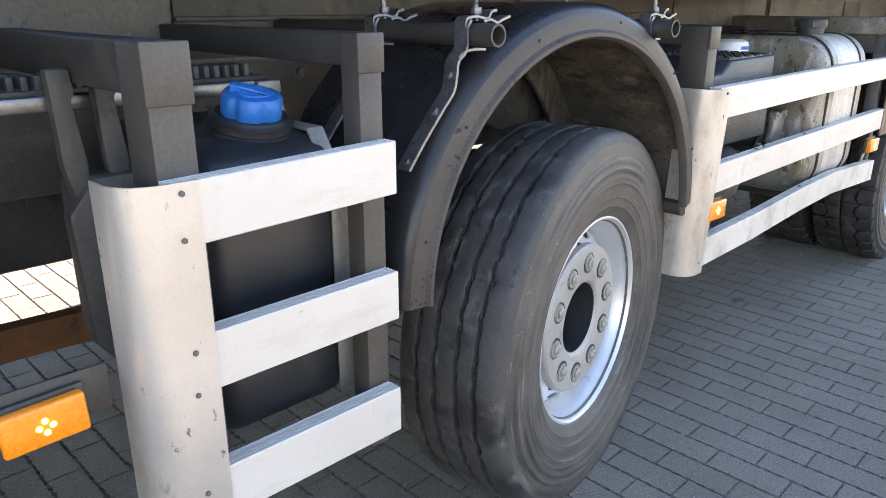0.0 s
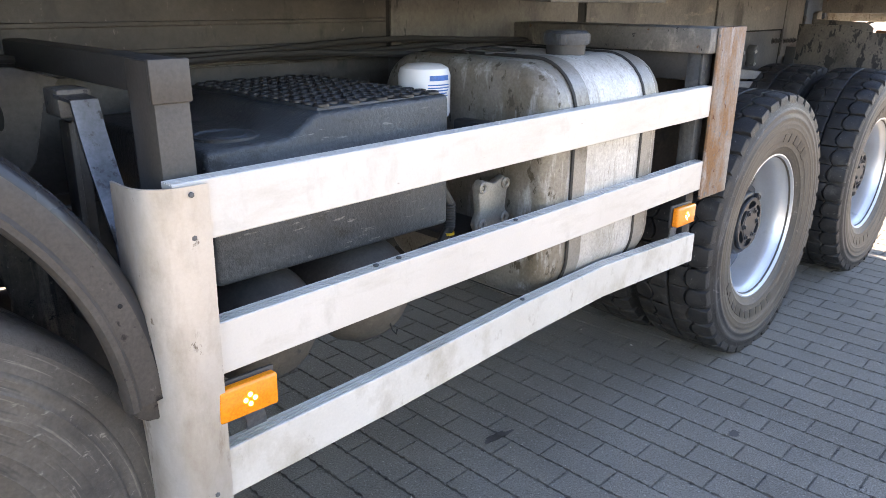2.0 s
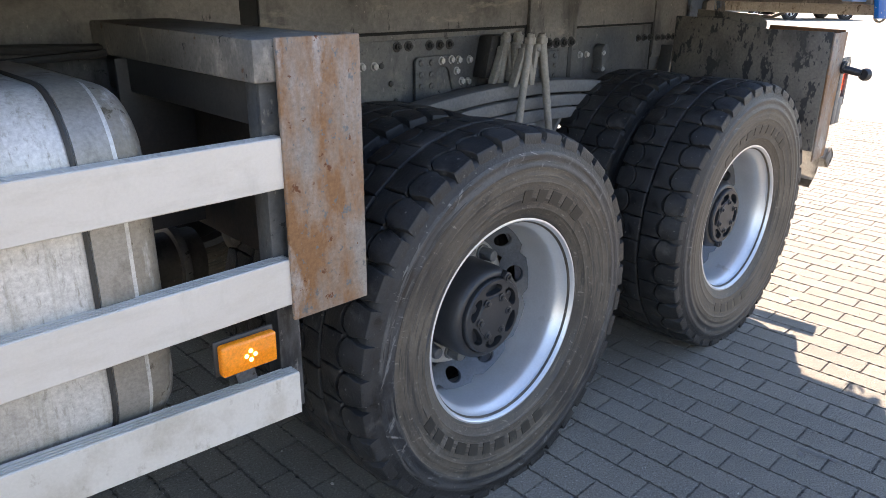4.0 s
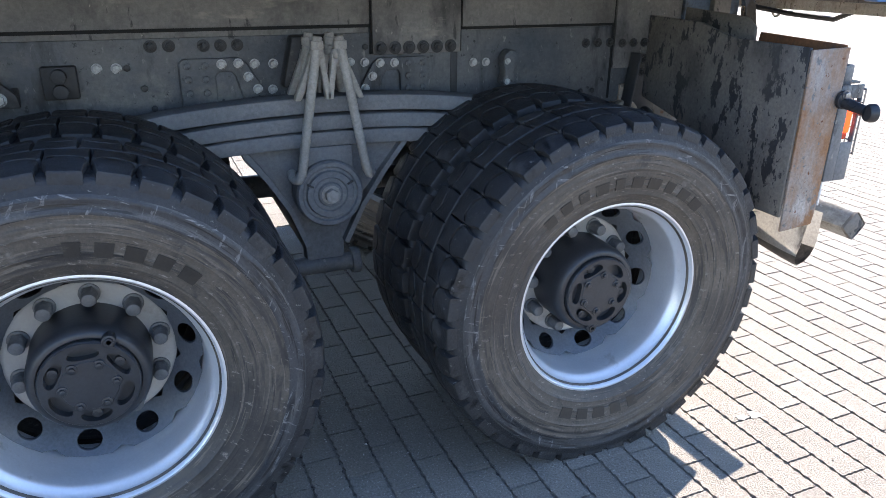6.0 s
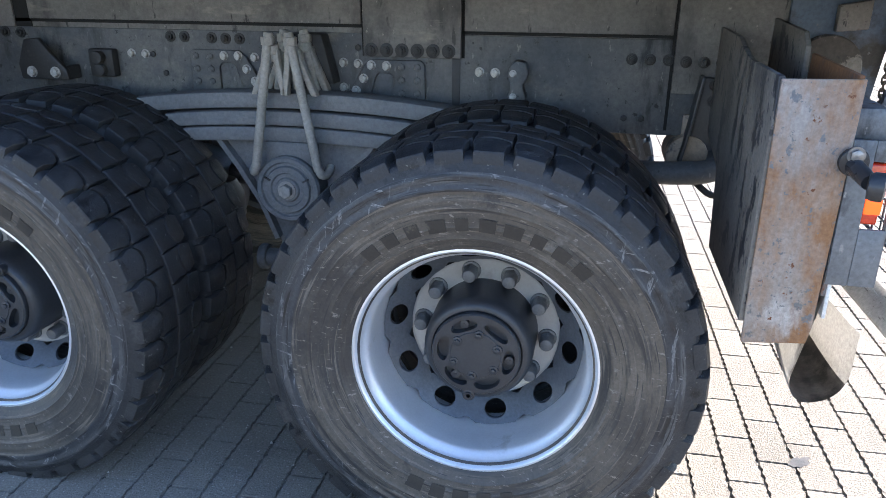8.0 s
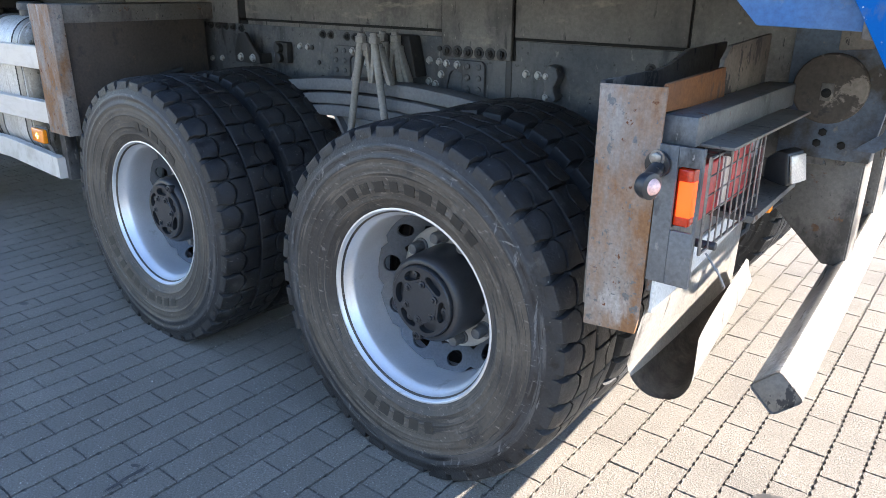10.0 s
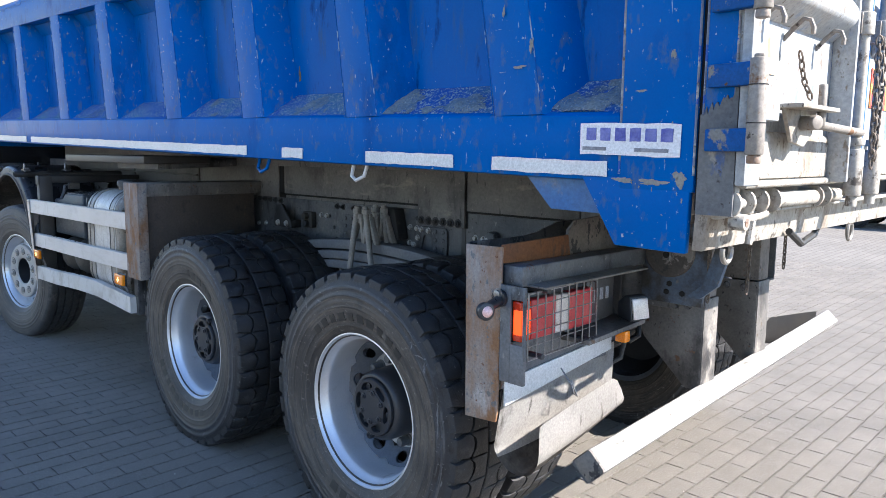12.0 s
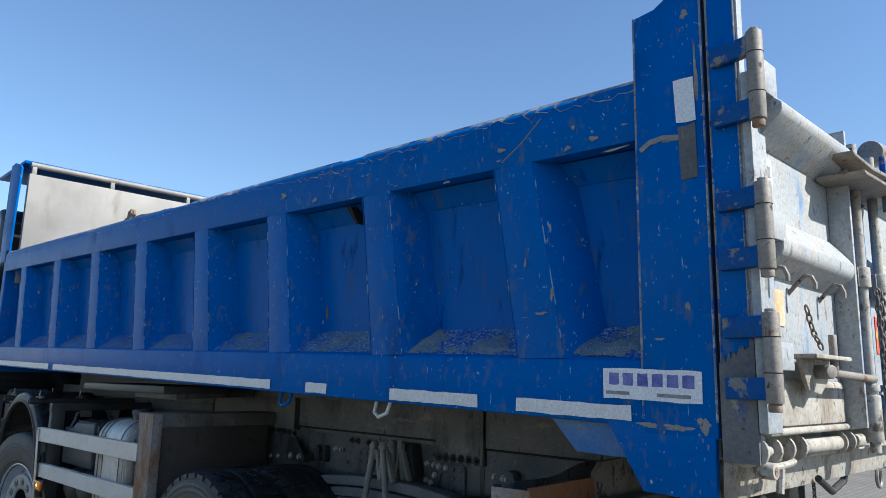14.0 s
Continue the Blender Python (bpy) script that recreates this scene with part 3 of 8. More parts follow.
def rod(p0, p1, r, seg=16, r2=None, bevel=0.0, bm=None):
    made = bmesh.new()
    p0, p1 = Vector(p0), Vector(p1)
    d = p1 - p0
    bmesh.ops.create_cone(made, cap_ends=True, segments=seg, radius1=r, radius2=r if r2 is None else r2, depth=d.length)
    if bevel:
        edges = [e for e in made.edges if e.calc_face_angle(0) > radians(60)]
        bmesh.ops.bevel(made, geom=edges, offset=bevel, segments=2, affect="EDGES", profile=0.5)
    q = d.to_track_quat("Z", "Y").to_matrix().to_4x4()
    return join(bm, turn(made, Matrix.Translation((p0 + p1) / 2) @ q))


def sweep(points, r, seg=10, bm=None, flat=None, closed=False):
    """A bar along a line of points; flat: (width, thickness, side direction) for a strap in place of a round bar."""
    made = bmesh.new()
    pts = [Vector(p) for p in points]
    n = len(pts)
    rings, side = [], None
    for i, p in enumerate(pts):
        if closed:
            d = (pts[(i + 1) % n] - pts[i - 1]).normalized()
        else:
            d = (pts[min(i + 1, n - 1)] - pts[max(i - 1, 0)]).normalized()
        if flat:
            u = Vector(flat[2]).normalized()
            w = d.cross(u).normalized()
            offs = [u * a * flat[0] / 2 + w * b * flat[1] / 2 for a, b in ((-1, -1), (1, -1), (1, 1), (-1, 1))]
        else:
            if side is None:
                side = d.orthogonal().normalized()
            side = (side - d * side.dot(d)).normalized()
            w = d.cross(side)
            offs = [side * math.cos(a) * r + w * math.sin(a) * r for a in (2 * math.pi * k / seg for k in range(seg))]
        rings.append([made.verts.new(p + o) for o in offs])
    m = len(rings[0])
    for i in range(n if closed else n - 1):
        a, b = rings[i], rings[(i + 1) % n]
        for k in range(m):
            made.faces.new((a[k], a[(k + 1) % m], b[(k + 1) % m], b[k]))
    if not closed:
        made.faces.new(rings[0][::-1])
        made.faces.new(rings[-1])
    return join(bm, made)


def lathe(profile, seg=64, bm=None, closed=False, cap=False):
    """Turned about the y axis: profile of (radius, y)."""
    made = bmesh.new()
    rings = [[made.verts.new((r * math.cos(a), y, r * math.sin(a))) for a in (2 * math.pi * k / seg for k in range(seg))] for r, y in profile]
    n = len(rings)
    for i in range(n if closed else n - 1):
        a, b = rings[i], rings[(i + 1) % n]
        for k in range(seg):
            made.faces.new((a[k], a[(k + 1) % seg], b[(k + 1) % seg], b[k]))
    if cap:
        made.faces.new(rings[0])
        made.faces.new(rings[-1])
    return join(bm, made)


def hexagon(p, direction, r, h, bm=None):
    p, d = Vector(p), Vector(direction).normalized()
    return rod(p, p + d * h, r, 6, bevel=r * 0.12, bm=bm)


def arc(cx, cz, r, a0, a1, n):
    return [(cx + r * math.cos(a), cz + r * math.sin(a)) for a in (radians(a0 + (a1 - a0) * i / n) for i in range(n + 1))]


def eased(points, n=4):
    """The same line with rounded bends."""
    p = [Vector(q) for q in points]
    out = []
    for i in range(len(p) - 1):
        a, b, c, d = p[max(i - 1, 0)], p[i], p[i + 1], p[min(i + 2, len(p) - 1)]
        for k in range(n):
            t = k / n
            out.append(b + (c - a) * (0.5 * t) + (a * 2 - b * 5 + c * 4 - d) * (0.5 * t * t) + (b * 3 - a - c * 3 + d) * (0.5 * t ** 3))
    return out + [p[-1]]


def thing(name, loc, label, category, group=""):
    e = new(name)
    e.location = loc
    e.empty_display_size = 0.2
    return tagged(e, label, category, group)


def letters(text, size):
    """Flat lettering as a mesh, centred, in the x-y plane."""
    cu = bpy.data.curves.new("letters", "FONT")
    cu.body, cu.size, cu.align_x, cu.resolution_u = text, size, "CENTER", 3
    ob = bpy.data.objects.new("letters", cu)
    me = bpy.data.meshes.new_from_object(ob)
    bpy.data.objects.remove(ob)
    me.materials.clear()
    return me

# ---------------- the truck ----------------
truck = thing("tipper_truck", (4.0, 0.0, 0.0), "blue and grey four-axle tipper truck, dusty and scratched, parked on pavers", "truck")


def circle_cells(n, r0, r1, y0, y1, ra, rt, thick=0.006, steps=16):
    """A conical ring from r0 to r1 with n oval holes cut through it; ra, rt: the hole's half sizes along the radius and around."""
    bm = bmesh.new()
    half, rm = math.pi / n, (r0 + r1) / 2

    def at(r, a, d):
        k = (r - r0) / (r1 - r0)
        return (r * math.cos(a), y0 + (y1 - y0) * k + d, r * math.sin(a))
    for s in range(n):
        mid = 2 * half * s
        rows = []
        for d in (0.0, thick):
            inner, outer = [], []
            for k in range(steps):
                t = 2 * math.pi * (k + 0.5) / steps
                u, v = math.cos(t), math.sin(t)
                inner.append(bm.verts.new(at(rm + ra * u, mid + rt * v / rm, d)))
                g = 1 / max(abs(u), abs(v))
                outer.append(bm.verts.new(at(rm + (r1 - r0) / 2 * u * g, mid + half * v * g, d)))
            rows.append((inner, outer))
        for k in range(steps):
            j = (k + 1) % steps
            for inner, outer in rows[:1]:
                bm.faces.new((inner[k], inner[j], outer[j], outer[k]))
            bm.faces.new((rows[0][0][k], rows[0][0][j], rows[1][0][j], rows[1][0][k]))
    bmesh.ops.remove_doubles(bm, verts=bm.verts[:], dist=0.0008)
    return bm


def lug(bm, a, da, y0, y1, r0, r1):
    """A short bar on the tyre's drum."""
    rows = []
    for r, k in ((r0, 1.0), (r1 - 0.002, 0.97), (r1, 0.88)):
        ym = (y0 + y1) / 2
        rows.append([bm.verts.new((r * math.cos(a + e * da * k), ym + (y - ym) * k, r * math.sin(a + e * da * k))) for e, y in ((-1, y0), (1, y0), (1, y1), (-1, y1))])
    for lo, hi in zip(rows, rows[1:]):
        for q in range(4):
            bm.faces.new((lo[q], lo[(q + 1) % 4], hi[(q + 1) % 4], hi[q]))
    bm.faces.new(rows[-1])


def crown(y):
    """The height of a block's top over the tyre's width: flat in the middle, falling away to the shoulder."""
    return 0.5225 - 0.0045 * (abs(y) / 0.13) ** 2 - 0.010 * max(0.0, (abs(y) - 0.125) / 0.03) ** 2


def tread_block(bm, a, outline, s, r0, rnd):
    """A tread block from an outline of (share of a pitch, distance from the middle), on side s, with a worn chamfer."""
    wob = [(rnd.uniform(-0.012, 0.012), rnd.uniform(-0.0015, 0.0015)) for _ in outline]
    cu = sum(u for u, v in outline) / len(outline)
    cv = sum(v for u, v in outline) / len(outline)
    rows = []
    for k, sink in ((1.02, None), (1.0, 0.0030), (0.97, 0.0008), (0.93, 0.0)):
        row = []
        for (u, v), (wu, wv) in zip(outline, wob):
            uu, vv = cu + (u + wu - cu) * k, cv + (v + wv - cv) * k
            r = r0 if sink is None else crown(vv) - sink
            t = a + uu * PITCH
            row.append(bm.verts.new((r * math.cos(t), s * vv, r * math.sin(t))))
        rows.append(row)
    n = len(outline)
    for lo, hi in zip(rows, rows[1:]):
        for q in range(n):
            bm.faces.new((lo[q], lo[(q + 1) % n], hi[(q + 1) % n], hi[q]))
    bm.faces.new(rows[-1])


BLOCKS = 38
PITCH = 2 * math.pi / BLOCKS
SHOULDER_BLOCK = [(-0.37, 0.1505), (0.37, 0.1505), (0.39, 0.132), (0.46, 0.112), (0.47, 0.092), (0.30, 0.076), (0.06, 0.071), (-0.24, 0.077), (-0.44, 0.090), (-0.465, 0.108), (-0.39, 0.130)]
CENTRE_BLOCK = [(-0.485, 0.078), (-0.40, 0.080), (-0.20, 0.068), (0.06, 0.062), (0.28, 0.068), (0.42, 0.081), (0.485, 0.078), (0.46, 0.040), (0.49, 0.004), (-0.49, 0.004), (-0.46, 0.036)]


def stretched(r):
    """Tyre radii past the bead, drawn out to the full size of the tyre."""
    return r if r < 0.34 else 0.34 + (r - 0.34) * 1.155


def tyre_mesh(blocks, r=0.52, down=-90.0):
    """down: the direction of the ground, where the tyre is pressed flat."""
    d = r - 0.52
    side = [(0.287, -0.112), (0.296, -0.124), (0.312, -0.133), (0.330, -0.1405), (0.334, -0.1445), (0.342, -0.1450), (0.350, -0.1475), (0.358, -0.1495), (0.360, -0.1512), (0.363, -0.1508), (0.366, -0.1512), (0.392, -0.1565), (0.398, -0.1578), (0.4, -0.1592), (0.404, -0.1588), (0.412, -0.1595), (0.417, -0.1608), (0.420, -0.1598), (0.430, -0.1598),
            (0.434, -0.1622), (0.441, -0.1620), (0.445, -0.1590), (0.456, -0.1580), (0.460, -0.1600), (0.467, -0.1590), (0.471, -0.1555), (0.484 + d, -0.1515)]
    if blocks:
        top = [(0.493, -0.1480), (0.4985, -0.1400), (0.5035, -0.125), (0.5045, -0.05)]
    else:
        top = [(0.500 + d, -0.147), (0.510 + d, -0.139), (0.514 + d, -0.128)]
        for g in (-0.085, -0.032):
            top += [(0.519 + d, g - 0.013), (0.5185 + d, g - 0.0075), (0.502 + d, g - 0.0045), (0.502 + d, g + 0.0045), (0.5185 + d, g + 0.0075), (0.5195 + d, g + 0.013)]
        top += [(0.520 + d, -0.004)]
    prof = side + top
    prof = prof + [(a, -b) for a, b in prof[::-1]]
    bm = lathe(prof, 96 if blocks else 300)
    rnd = random.Random(5)
    if not blocks:
        for v in bm.verts:
            if math.hypot(v.co.x, v.co.z) > 0.501 + d and abs(v.co.y) < 0.10:
                a = math.atan2(v.co.z, v.co.x)
                v.co.y += 0.0028 * (2 * abs((a * 56 / math.pi) % 2 - 1) - 1) + 0.001 * math.sin(a * 23)
                if rnd.random() < 0.12 and math.hypot(v.co.x, v.co.z) > 0.515 + d:
                    k = 1 - rnd.uniform(0.004, 0.014)
                    v.co.x, v.co.z = v.co.x * k, v.co.z * k
    for f in bm.faces:
        c = f.calc_center_median()
        r = math.hypot(c.x, c.z)
        f.material_index = 0 if r > 0.477 + d else (2 if r > 0.432 else 1)
    if blocks:
        for k in range(BLOCKS):
            for s in (-1, 1):
                a = PITCH * (k + (0.0 if s < 0 else 0.31)) + rnd.uniform(-0.003, 0.003)
                tread_block(bm, a, SHOULDER_BLOCK, s, 0.486, rnd)
                tread_block(bm, a, CENTRE_BLOCK, s, 0.502, rnd)
        dx, dz = math.cos(radians(down)), math.sin(radians(down))
        for v in bm.verts:
            r = math.hypot(v.co.x, v.co.z)
            k = stretched(r) / r
            v.co.x, v.co.z = v.co.x * k, v.co.z * k
            low = v.co.x * dx + v.co.z * dz
            v.co.y *= 1 + 0.09 * max(0.0, (low - 0.36) / 0.19) ** 2
            over = max(0.0, low - 0.5195)
            v.co.x, v.co.z = v.co.x - dx * over, v.co.z - dz * over
    else:
        n = 120
        for k in range(n):
            a = 2 * math.pi * k / n + rnd.uniform(-0.012, 0.012)
            for g in (-0.085, -0.032, 0.032, 0.085):
                for e in (-1, 1):
                    if rnd.random() < 0.4:
                        lug(bm, a + e * 0.02, 0.010, g + e * 0.002, g + e * 0.0045, 0.505 + d, 0.5185 + d)
        for v in bm.verts:
            v.co.z = max(v.co.z, -0.5195)
    return bm


def lettering(parent, spans):
    """Raised plain bars round the sidewall, each a part."""
    rnd = random.Random(9)
    for a0, step, n, r0, r1 in spans:
        for k in range(n):
            bm = bmesh.new()
            a = radians(a0 - step * k)
            da = radians(step * rnd.uniform(0.26, 0.38))
            q = []
            for d in (0.0, 0.0024):
                for r, e in ((r0, -1), (r0, 1), (r1, 1), (r1, -1)):
                    y = -0.1475 - (r - 0.350) * 0.214 + 0.0004 - d
                    q.append(bm.verts.new((stretched(r) * math.cos(a + e * da), y, stretched(r) * math.sin(a + e * da))))
            bm.faces.new(q[4:])
            for i in range(4):
                bm.faces.new((q[i], q[(i + 1) % 4], q[4 + (i + 1) % 4], q[4 + i]))
            part("sidewall_bar", bm, LETTER, parent)


def wheel_nuts(parent, r, y, n=10, size=0.019, phase=0.0, tall=0.020):
    first = None
    for k in range(n):
        a = 2 * math.pi * (k + phase) / n
        m = Matrix.Translation((r * math.cos(a), y, r * math.sin(a)))
        if first is None:
            bm = hexagon((0, 0, 0), (0, -1, 0), size, tall)
            rod((0, 0.002, 0), (0, -0.004, 0), size * 1.35, 18, bm=bm)
            rod((0, -tall + 0.002, 0), (0, -tall - 0.005, 0), size * 0.72, 14, size * 0.45, bevel=0.0015, bm=bm)
            first = new("wheel_nut", mesh_of("wheel_nut", bm, NUT))
            first.parent = parent
            first.matrix_basis = m
        else:
            o = new("wheel_nut", first.data)
            o.parent = parent
            o.matrix_basis = m


def rim_mesh(inside):
    return lathe([(0.300, -0.116), (0.3055, -0.121), (0.304, -0.128), (0.298, -0.129), (0.293, -0.124), (0.2905, -0.112), (0.284, -0.100)] + inside, 96)


def front_wheel():
    w = part("wheel", rim_mesh([(0.279, -0.085), (0.272, -0.062), (0.266, -0.040), (0.262, -0.015), (0.262, 0.06), (0.30, 0.11)]), RIM, truck, "silver steel wheel with a dusty flat nut ring")
    part("tyre", tyre_mesh(False, 0.545), [STEERRUBBER, STEERWALL, STEERWALL], w, "worn ribbed steering tyre")
    bm = circle_cells(10, 0.218, 0.264, -0.078, -0.038, 0.013, 0.026)
    part("wheel_disc", bm, RIM, w, "silver disc with oval vents")
    bm = lathe([(0.220, -0.078), (0.219, -0.094), (0.213, -0.100), (0.204, -0.101), (0.116, -0.098), (0.108, -0.094), (0.104, -0.088)], 64)
    part("nut_ring", bm, RIM_DUSTY, w, "dusty grey nut ring")
    bm = lathe([(0.1042, -0.0885), (0.102, 0.03), (0.088, 0.032), (0.080, 0.042), (0.060, 0.042), (0.052, 0.012), (0.044, 0.006), (0.0, 0.006)], 40)
    part("hub", bm, HUB, w, "dark recessed hub")
    seat = None
    for k in range(10):
        a = 2 * math.pi * (k + 0.3) / 10
        m = Matrix.Translation((0.1655 * math.cos(a), -0.1002, 0.1655 * math.sin(a)))
        if seat is None:
            seat = mesh_of("nut_seat", lathe([(0.0305, 0.002), (0.0300, -0.0012), (0.0285, -0.0008), (0.024, 0.0006), (0.018, 0.0006)], 24), HUB)
        o = new("nut_seat", seat)
        o.parent = w
        o.matrix_basis = m
    wheel_nuts(w, 0.1655, -0.0995, phase=0.3, size=0.0175, tall=0.011)
    return w


def hub_cap(parent):
    """The round end cover of a drive hub: six kidney pockets, six bolts, three plugs and a drain boss."""
    bm = lathe([(0.142, 0.10), (0.140, -0.020), (0.137, -0.040), (0.130, -0.052), (0.124, -0.056), (0.116, -0.056), (0.113, -0.052)], 64)
    hub = part("hub", bm, HUB, parent, "black drive hub")
    bm = lathe([(0.113, -0.045), (0.1125, -0.066), (0.109, -0.071), (0.104, -0.071)], 64)
    join(bm, circle_cells(6, 0.064, 0.1045, -0.071, -0.071, 0.0155, 0.0355, 0.024, 20))
    lathe([(0.1045, -0.049), (0.064, -0.049)], 48, bm=bm)
    lathe([(0.0645, -0.071), (0.0625, -0.0735), (0.0, -0.0745)], 48, bm=bm)
    cover = part("hub_cover", bm, HUB, parent, "black hub cover with kidney-shaped pockets", 25)
    for k in range(6):
        a = 2 * math.pi * (k + 0.5) / 6
        c, s = math.cos(a), math.sin(a)
        bm = rod((c * 0.0585, -0.070, s * 0.0585), (c * 0.0585, -0.0765, s * 0.0585), 0.0125, 18, bevel=0.001)
        hexagon((c * 0.0585, -0.075, s * 0.0585), (0, -1, 0), 0.0075, 0.008, bm=bm)
        part("cover_bolt", bm, HUB, cover)
        if k % 2:
            c, s = math.cos(a + math.pi / 6), math.sin(a + math.pi / 6)
            bm = rod((c * 0.084, -0.048, s * 0.084), (c * 0.084, -0.062, s * 0.084), 0.012, 16, bevel=0.002)
            rod((c * 0.084, -0.061, s * 0.084), (c * 0.084, -0.0635, s * 0.084), 0.004, 10, bm=bm)
            part("cover_plug", bm, HUB, cover)
    bm = rod((0.0, -0.045, -0.118), (0.0, -0.072, -0.118), 0.0165, 22, bevel=0.003)
    join(bm, turn(lathe([(0.011, 0.0), (0.0105, -0.004), (0.006, -0.004), (0.005, 0.0), (0.0, 0.0)], 20), pose(0, -0.072, -0.118)))
    part("drain_boss", bm, HUB, cover, "round drain plug boss at the cover's edge")
    return hub


def nut_caps(parent, r, y, n=10, phase=0.0):
    """Wheel nuts with tall grey domed caps."""
    bm = rod((0, 0.002, 0), (0, -0.006, 0), 0.0255, 22, bevel=0.001)
    hexagon((0, -0.004, 0), (0, -1, 0), 0.0215, 0.024, bm=bm)
    join(bm, lathe([(0.0195, -0.026), (0.0190, -0.042), (0.016, -0.049), (0.009, -0.052), (0.0, -0.052)], 18))
    me = mesh_of("wheel_nut", bm, NUTCAP)
    for k in range(n):
        a = 2 * math.pi * (k + phase) / n
        o = new("wheel_nut", me)
        o.parent = parent
        o.matrix_basis = pose(r * math.cos(a), y, r * math.sin(a), 0, 37 * k, 0)


def rear_wheel(turned):
    w = part("wheel", rim_mesh([(0.279, -0.092), (0.274, -0.086), (0.270, -0.076), (0.2685, -0.050), (0.268, -0.020), (0.2665, 0.004), (0.263, 0.016), (0.262, 0.05), (0.262, 0.078), (0.30, 0.115)]), RIM, truck, "deep-dished silver drive wheel")
    part("tyre", tyre_mesh(True, down=-90.0 + turned), [RUBBER, SIDEWALL, SHOULDER], w, "chunky block-tread drive tyre with dusty sidewall")
    lettering(w, [(138, 9.0, 10, 0.352, 0.380), (-66, 9.5, 5, 0.352, 0.382)])
    part("wheel_disc", circle_cells(10, 0.199, 0.262, 0.082, 0.022, 0.0205, 0.0305, 0.010), RIM_SHADE, w, "disc with round vents, coloured a shaded grey-blue")
    bm = lathe([(0.2005, 0.083), (0.197, 0.086), (0.192, 0.0875), (0.13, 0.0875)], 64)
    part("nut_ring", bm, RIM_DUSTY, w, "pale grey nut ring")
    hub_cap(w)
    nut_caps(w, 0.1675, 0.0875, phase=0.1)
    return w


def inner_wheel():
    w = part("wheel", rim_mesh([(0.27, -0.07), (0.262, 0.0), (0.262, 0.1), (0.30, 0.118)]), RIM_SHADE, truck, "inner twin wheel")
    part("tyre", tyre_mesh(True), [RUBBER, SIDEWALL, SHOULDER], w, "chunky block-tread inner tyre")
    part("wheel_disc", lathe([(0.262, 0.02), (0.20, -0.06), (0.0, -0.075)], 48), HUB, w)
    return w


HX2, HX3, HXF, HZ = 4.632, 6.004, 1.645, 0.507
WS = Matrix.Scale(0.975, 4)
steer = front_wheel()
steer.matrix_basis = pose(HXF, -1.09, HZ, 0, 0, 10) @ WS
drive = rear_wheel(8)
drive.matrix_basis = pose(HX3, -1.085, HZ, 0, 8, 0) @ WS
twin = inner_wheel()
twin.matrix_basis = pose(HX3, -0.735, HZ) @ WS
rear_wheel(-152).matrix_basis = pose(HX2, -1.08, HZ, 0, -152, 0) @ WS
copy_thing(twin, pose(HX2, -0.735, HZ))
copy_thing(steer, pose(HXF, 1.085, HZ, 0, 0, 170))
copy_thing(steer, pose(-0.35, 1.085, HZ, 0, 0, 180))
copy_thing(steer, pose(-0.35, -1.09, HZ, 0, 0, 8))
for hx in (HX2, HX3):
    copy_thing(drive, pose(hx, 1.08, HZ, 0, 8, 180))
    copy_thing(twin, pose(hx, 0.735, HZ, 0, 0, 180))
for ax in (HX2, HX3):
    bm = lathe([(0.07, -0.60), (0.085, -0.35), (0.11, -0.20), (0.19, -0.08), (0.19, 0.08), (0.11, 0.20), (0.085, 0.35), (0.07, 0.60)], 32)
    part("axle", turn(bm, pose(ax, 0, HZ)), CHASSIS, truck, "dusty drive axle casing")
bm = box(HXF - 0.05, HXF + 0.05, -0.9, 0.9, 0.36, 0.46, 0.015)
part("axle", bm, CHASSIS, truck, "forged steering axle beam")

# ---------------- chassis, springs, tanks ----------------
def bolts(parent, places, direction, r=0.011, h=0.010, mat=None, name="bolt", washer=True):
    d = Vector(direction).normalized()
    bm = hexagon((0, 0, 0), d, r, h)
    if washer:
        rod(-d * 0.002, d * 0.002, r * 1.35, 14, bm=bm)
    me = mesh_of(name, bm, mat or UBOLT)
    for p in places:
        o = new(name, me)
        o.parent = parent
        if parent.type == "EMPTY":
            o.matrix_parent_inverse = Matrix.Translation(-parent.location)
        o.matrix_basis = Matrix.Translation(p)


def rail_section(y, s):
    """A C-shaped frame rail: s is the side on which its web lies."""
    return [(y, 0.925), (y, 1.200), (y - s * 0.085, 1.200), (y - s * 0.085, 1.191), (y - s * 0.009, 1.191), (y - s * 0.009, 0.934), (y - s * 0.085, 0.934), (y - s * 0.085, 0.925)]


FY = -0.462
frame_near = part("frame_rail", prism(rail_section(FY, -1), "x", -1.4, 6.86, 0.003), CHASSIS, truck, "long dusty grey chassis rail")
part("frame_rail", prism(rail_section(-FY, 1), "x", -1.4, 6.86, 0.003), CHASSIS, truck, "long dusty grey chassis rail")
for cx in (0.3, 2.15, 3.2, 4.05, 5.36, 6.7):
    part("crossmember", box(cx - 0.05, cx + 0.05, -0.44, 0.44, 0.96, 1.16, 0.01), CHASSIS, truck)
sub_near = part("subframe", box(-1.0, 6.95, FY + 0.004, -0.38, 1.197, 1.385, 0.004), SUBFRAME, truck, "dusty brown-grey tipper subframe")
part("subframe", box(-1.0, 6.95, 0.38, 0.458, 1.206, 1.385, 0.004), SUBFRAME, truck, "dusty brown-grey tipper subframe")
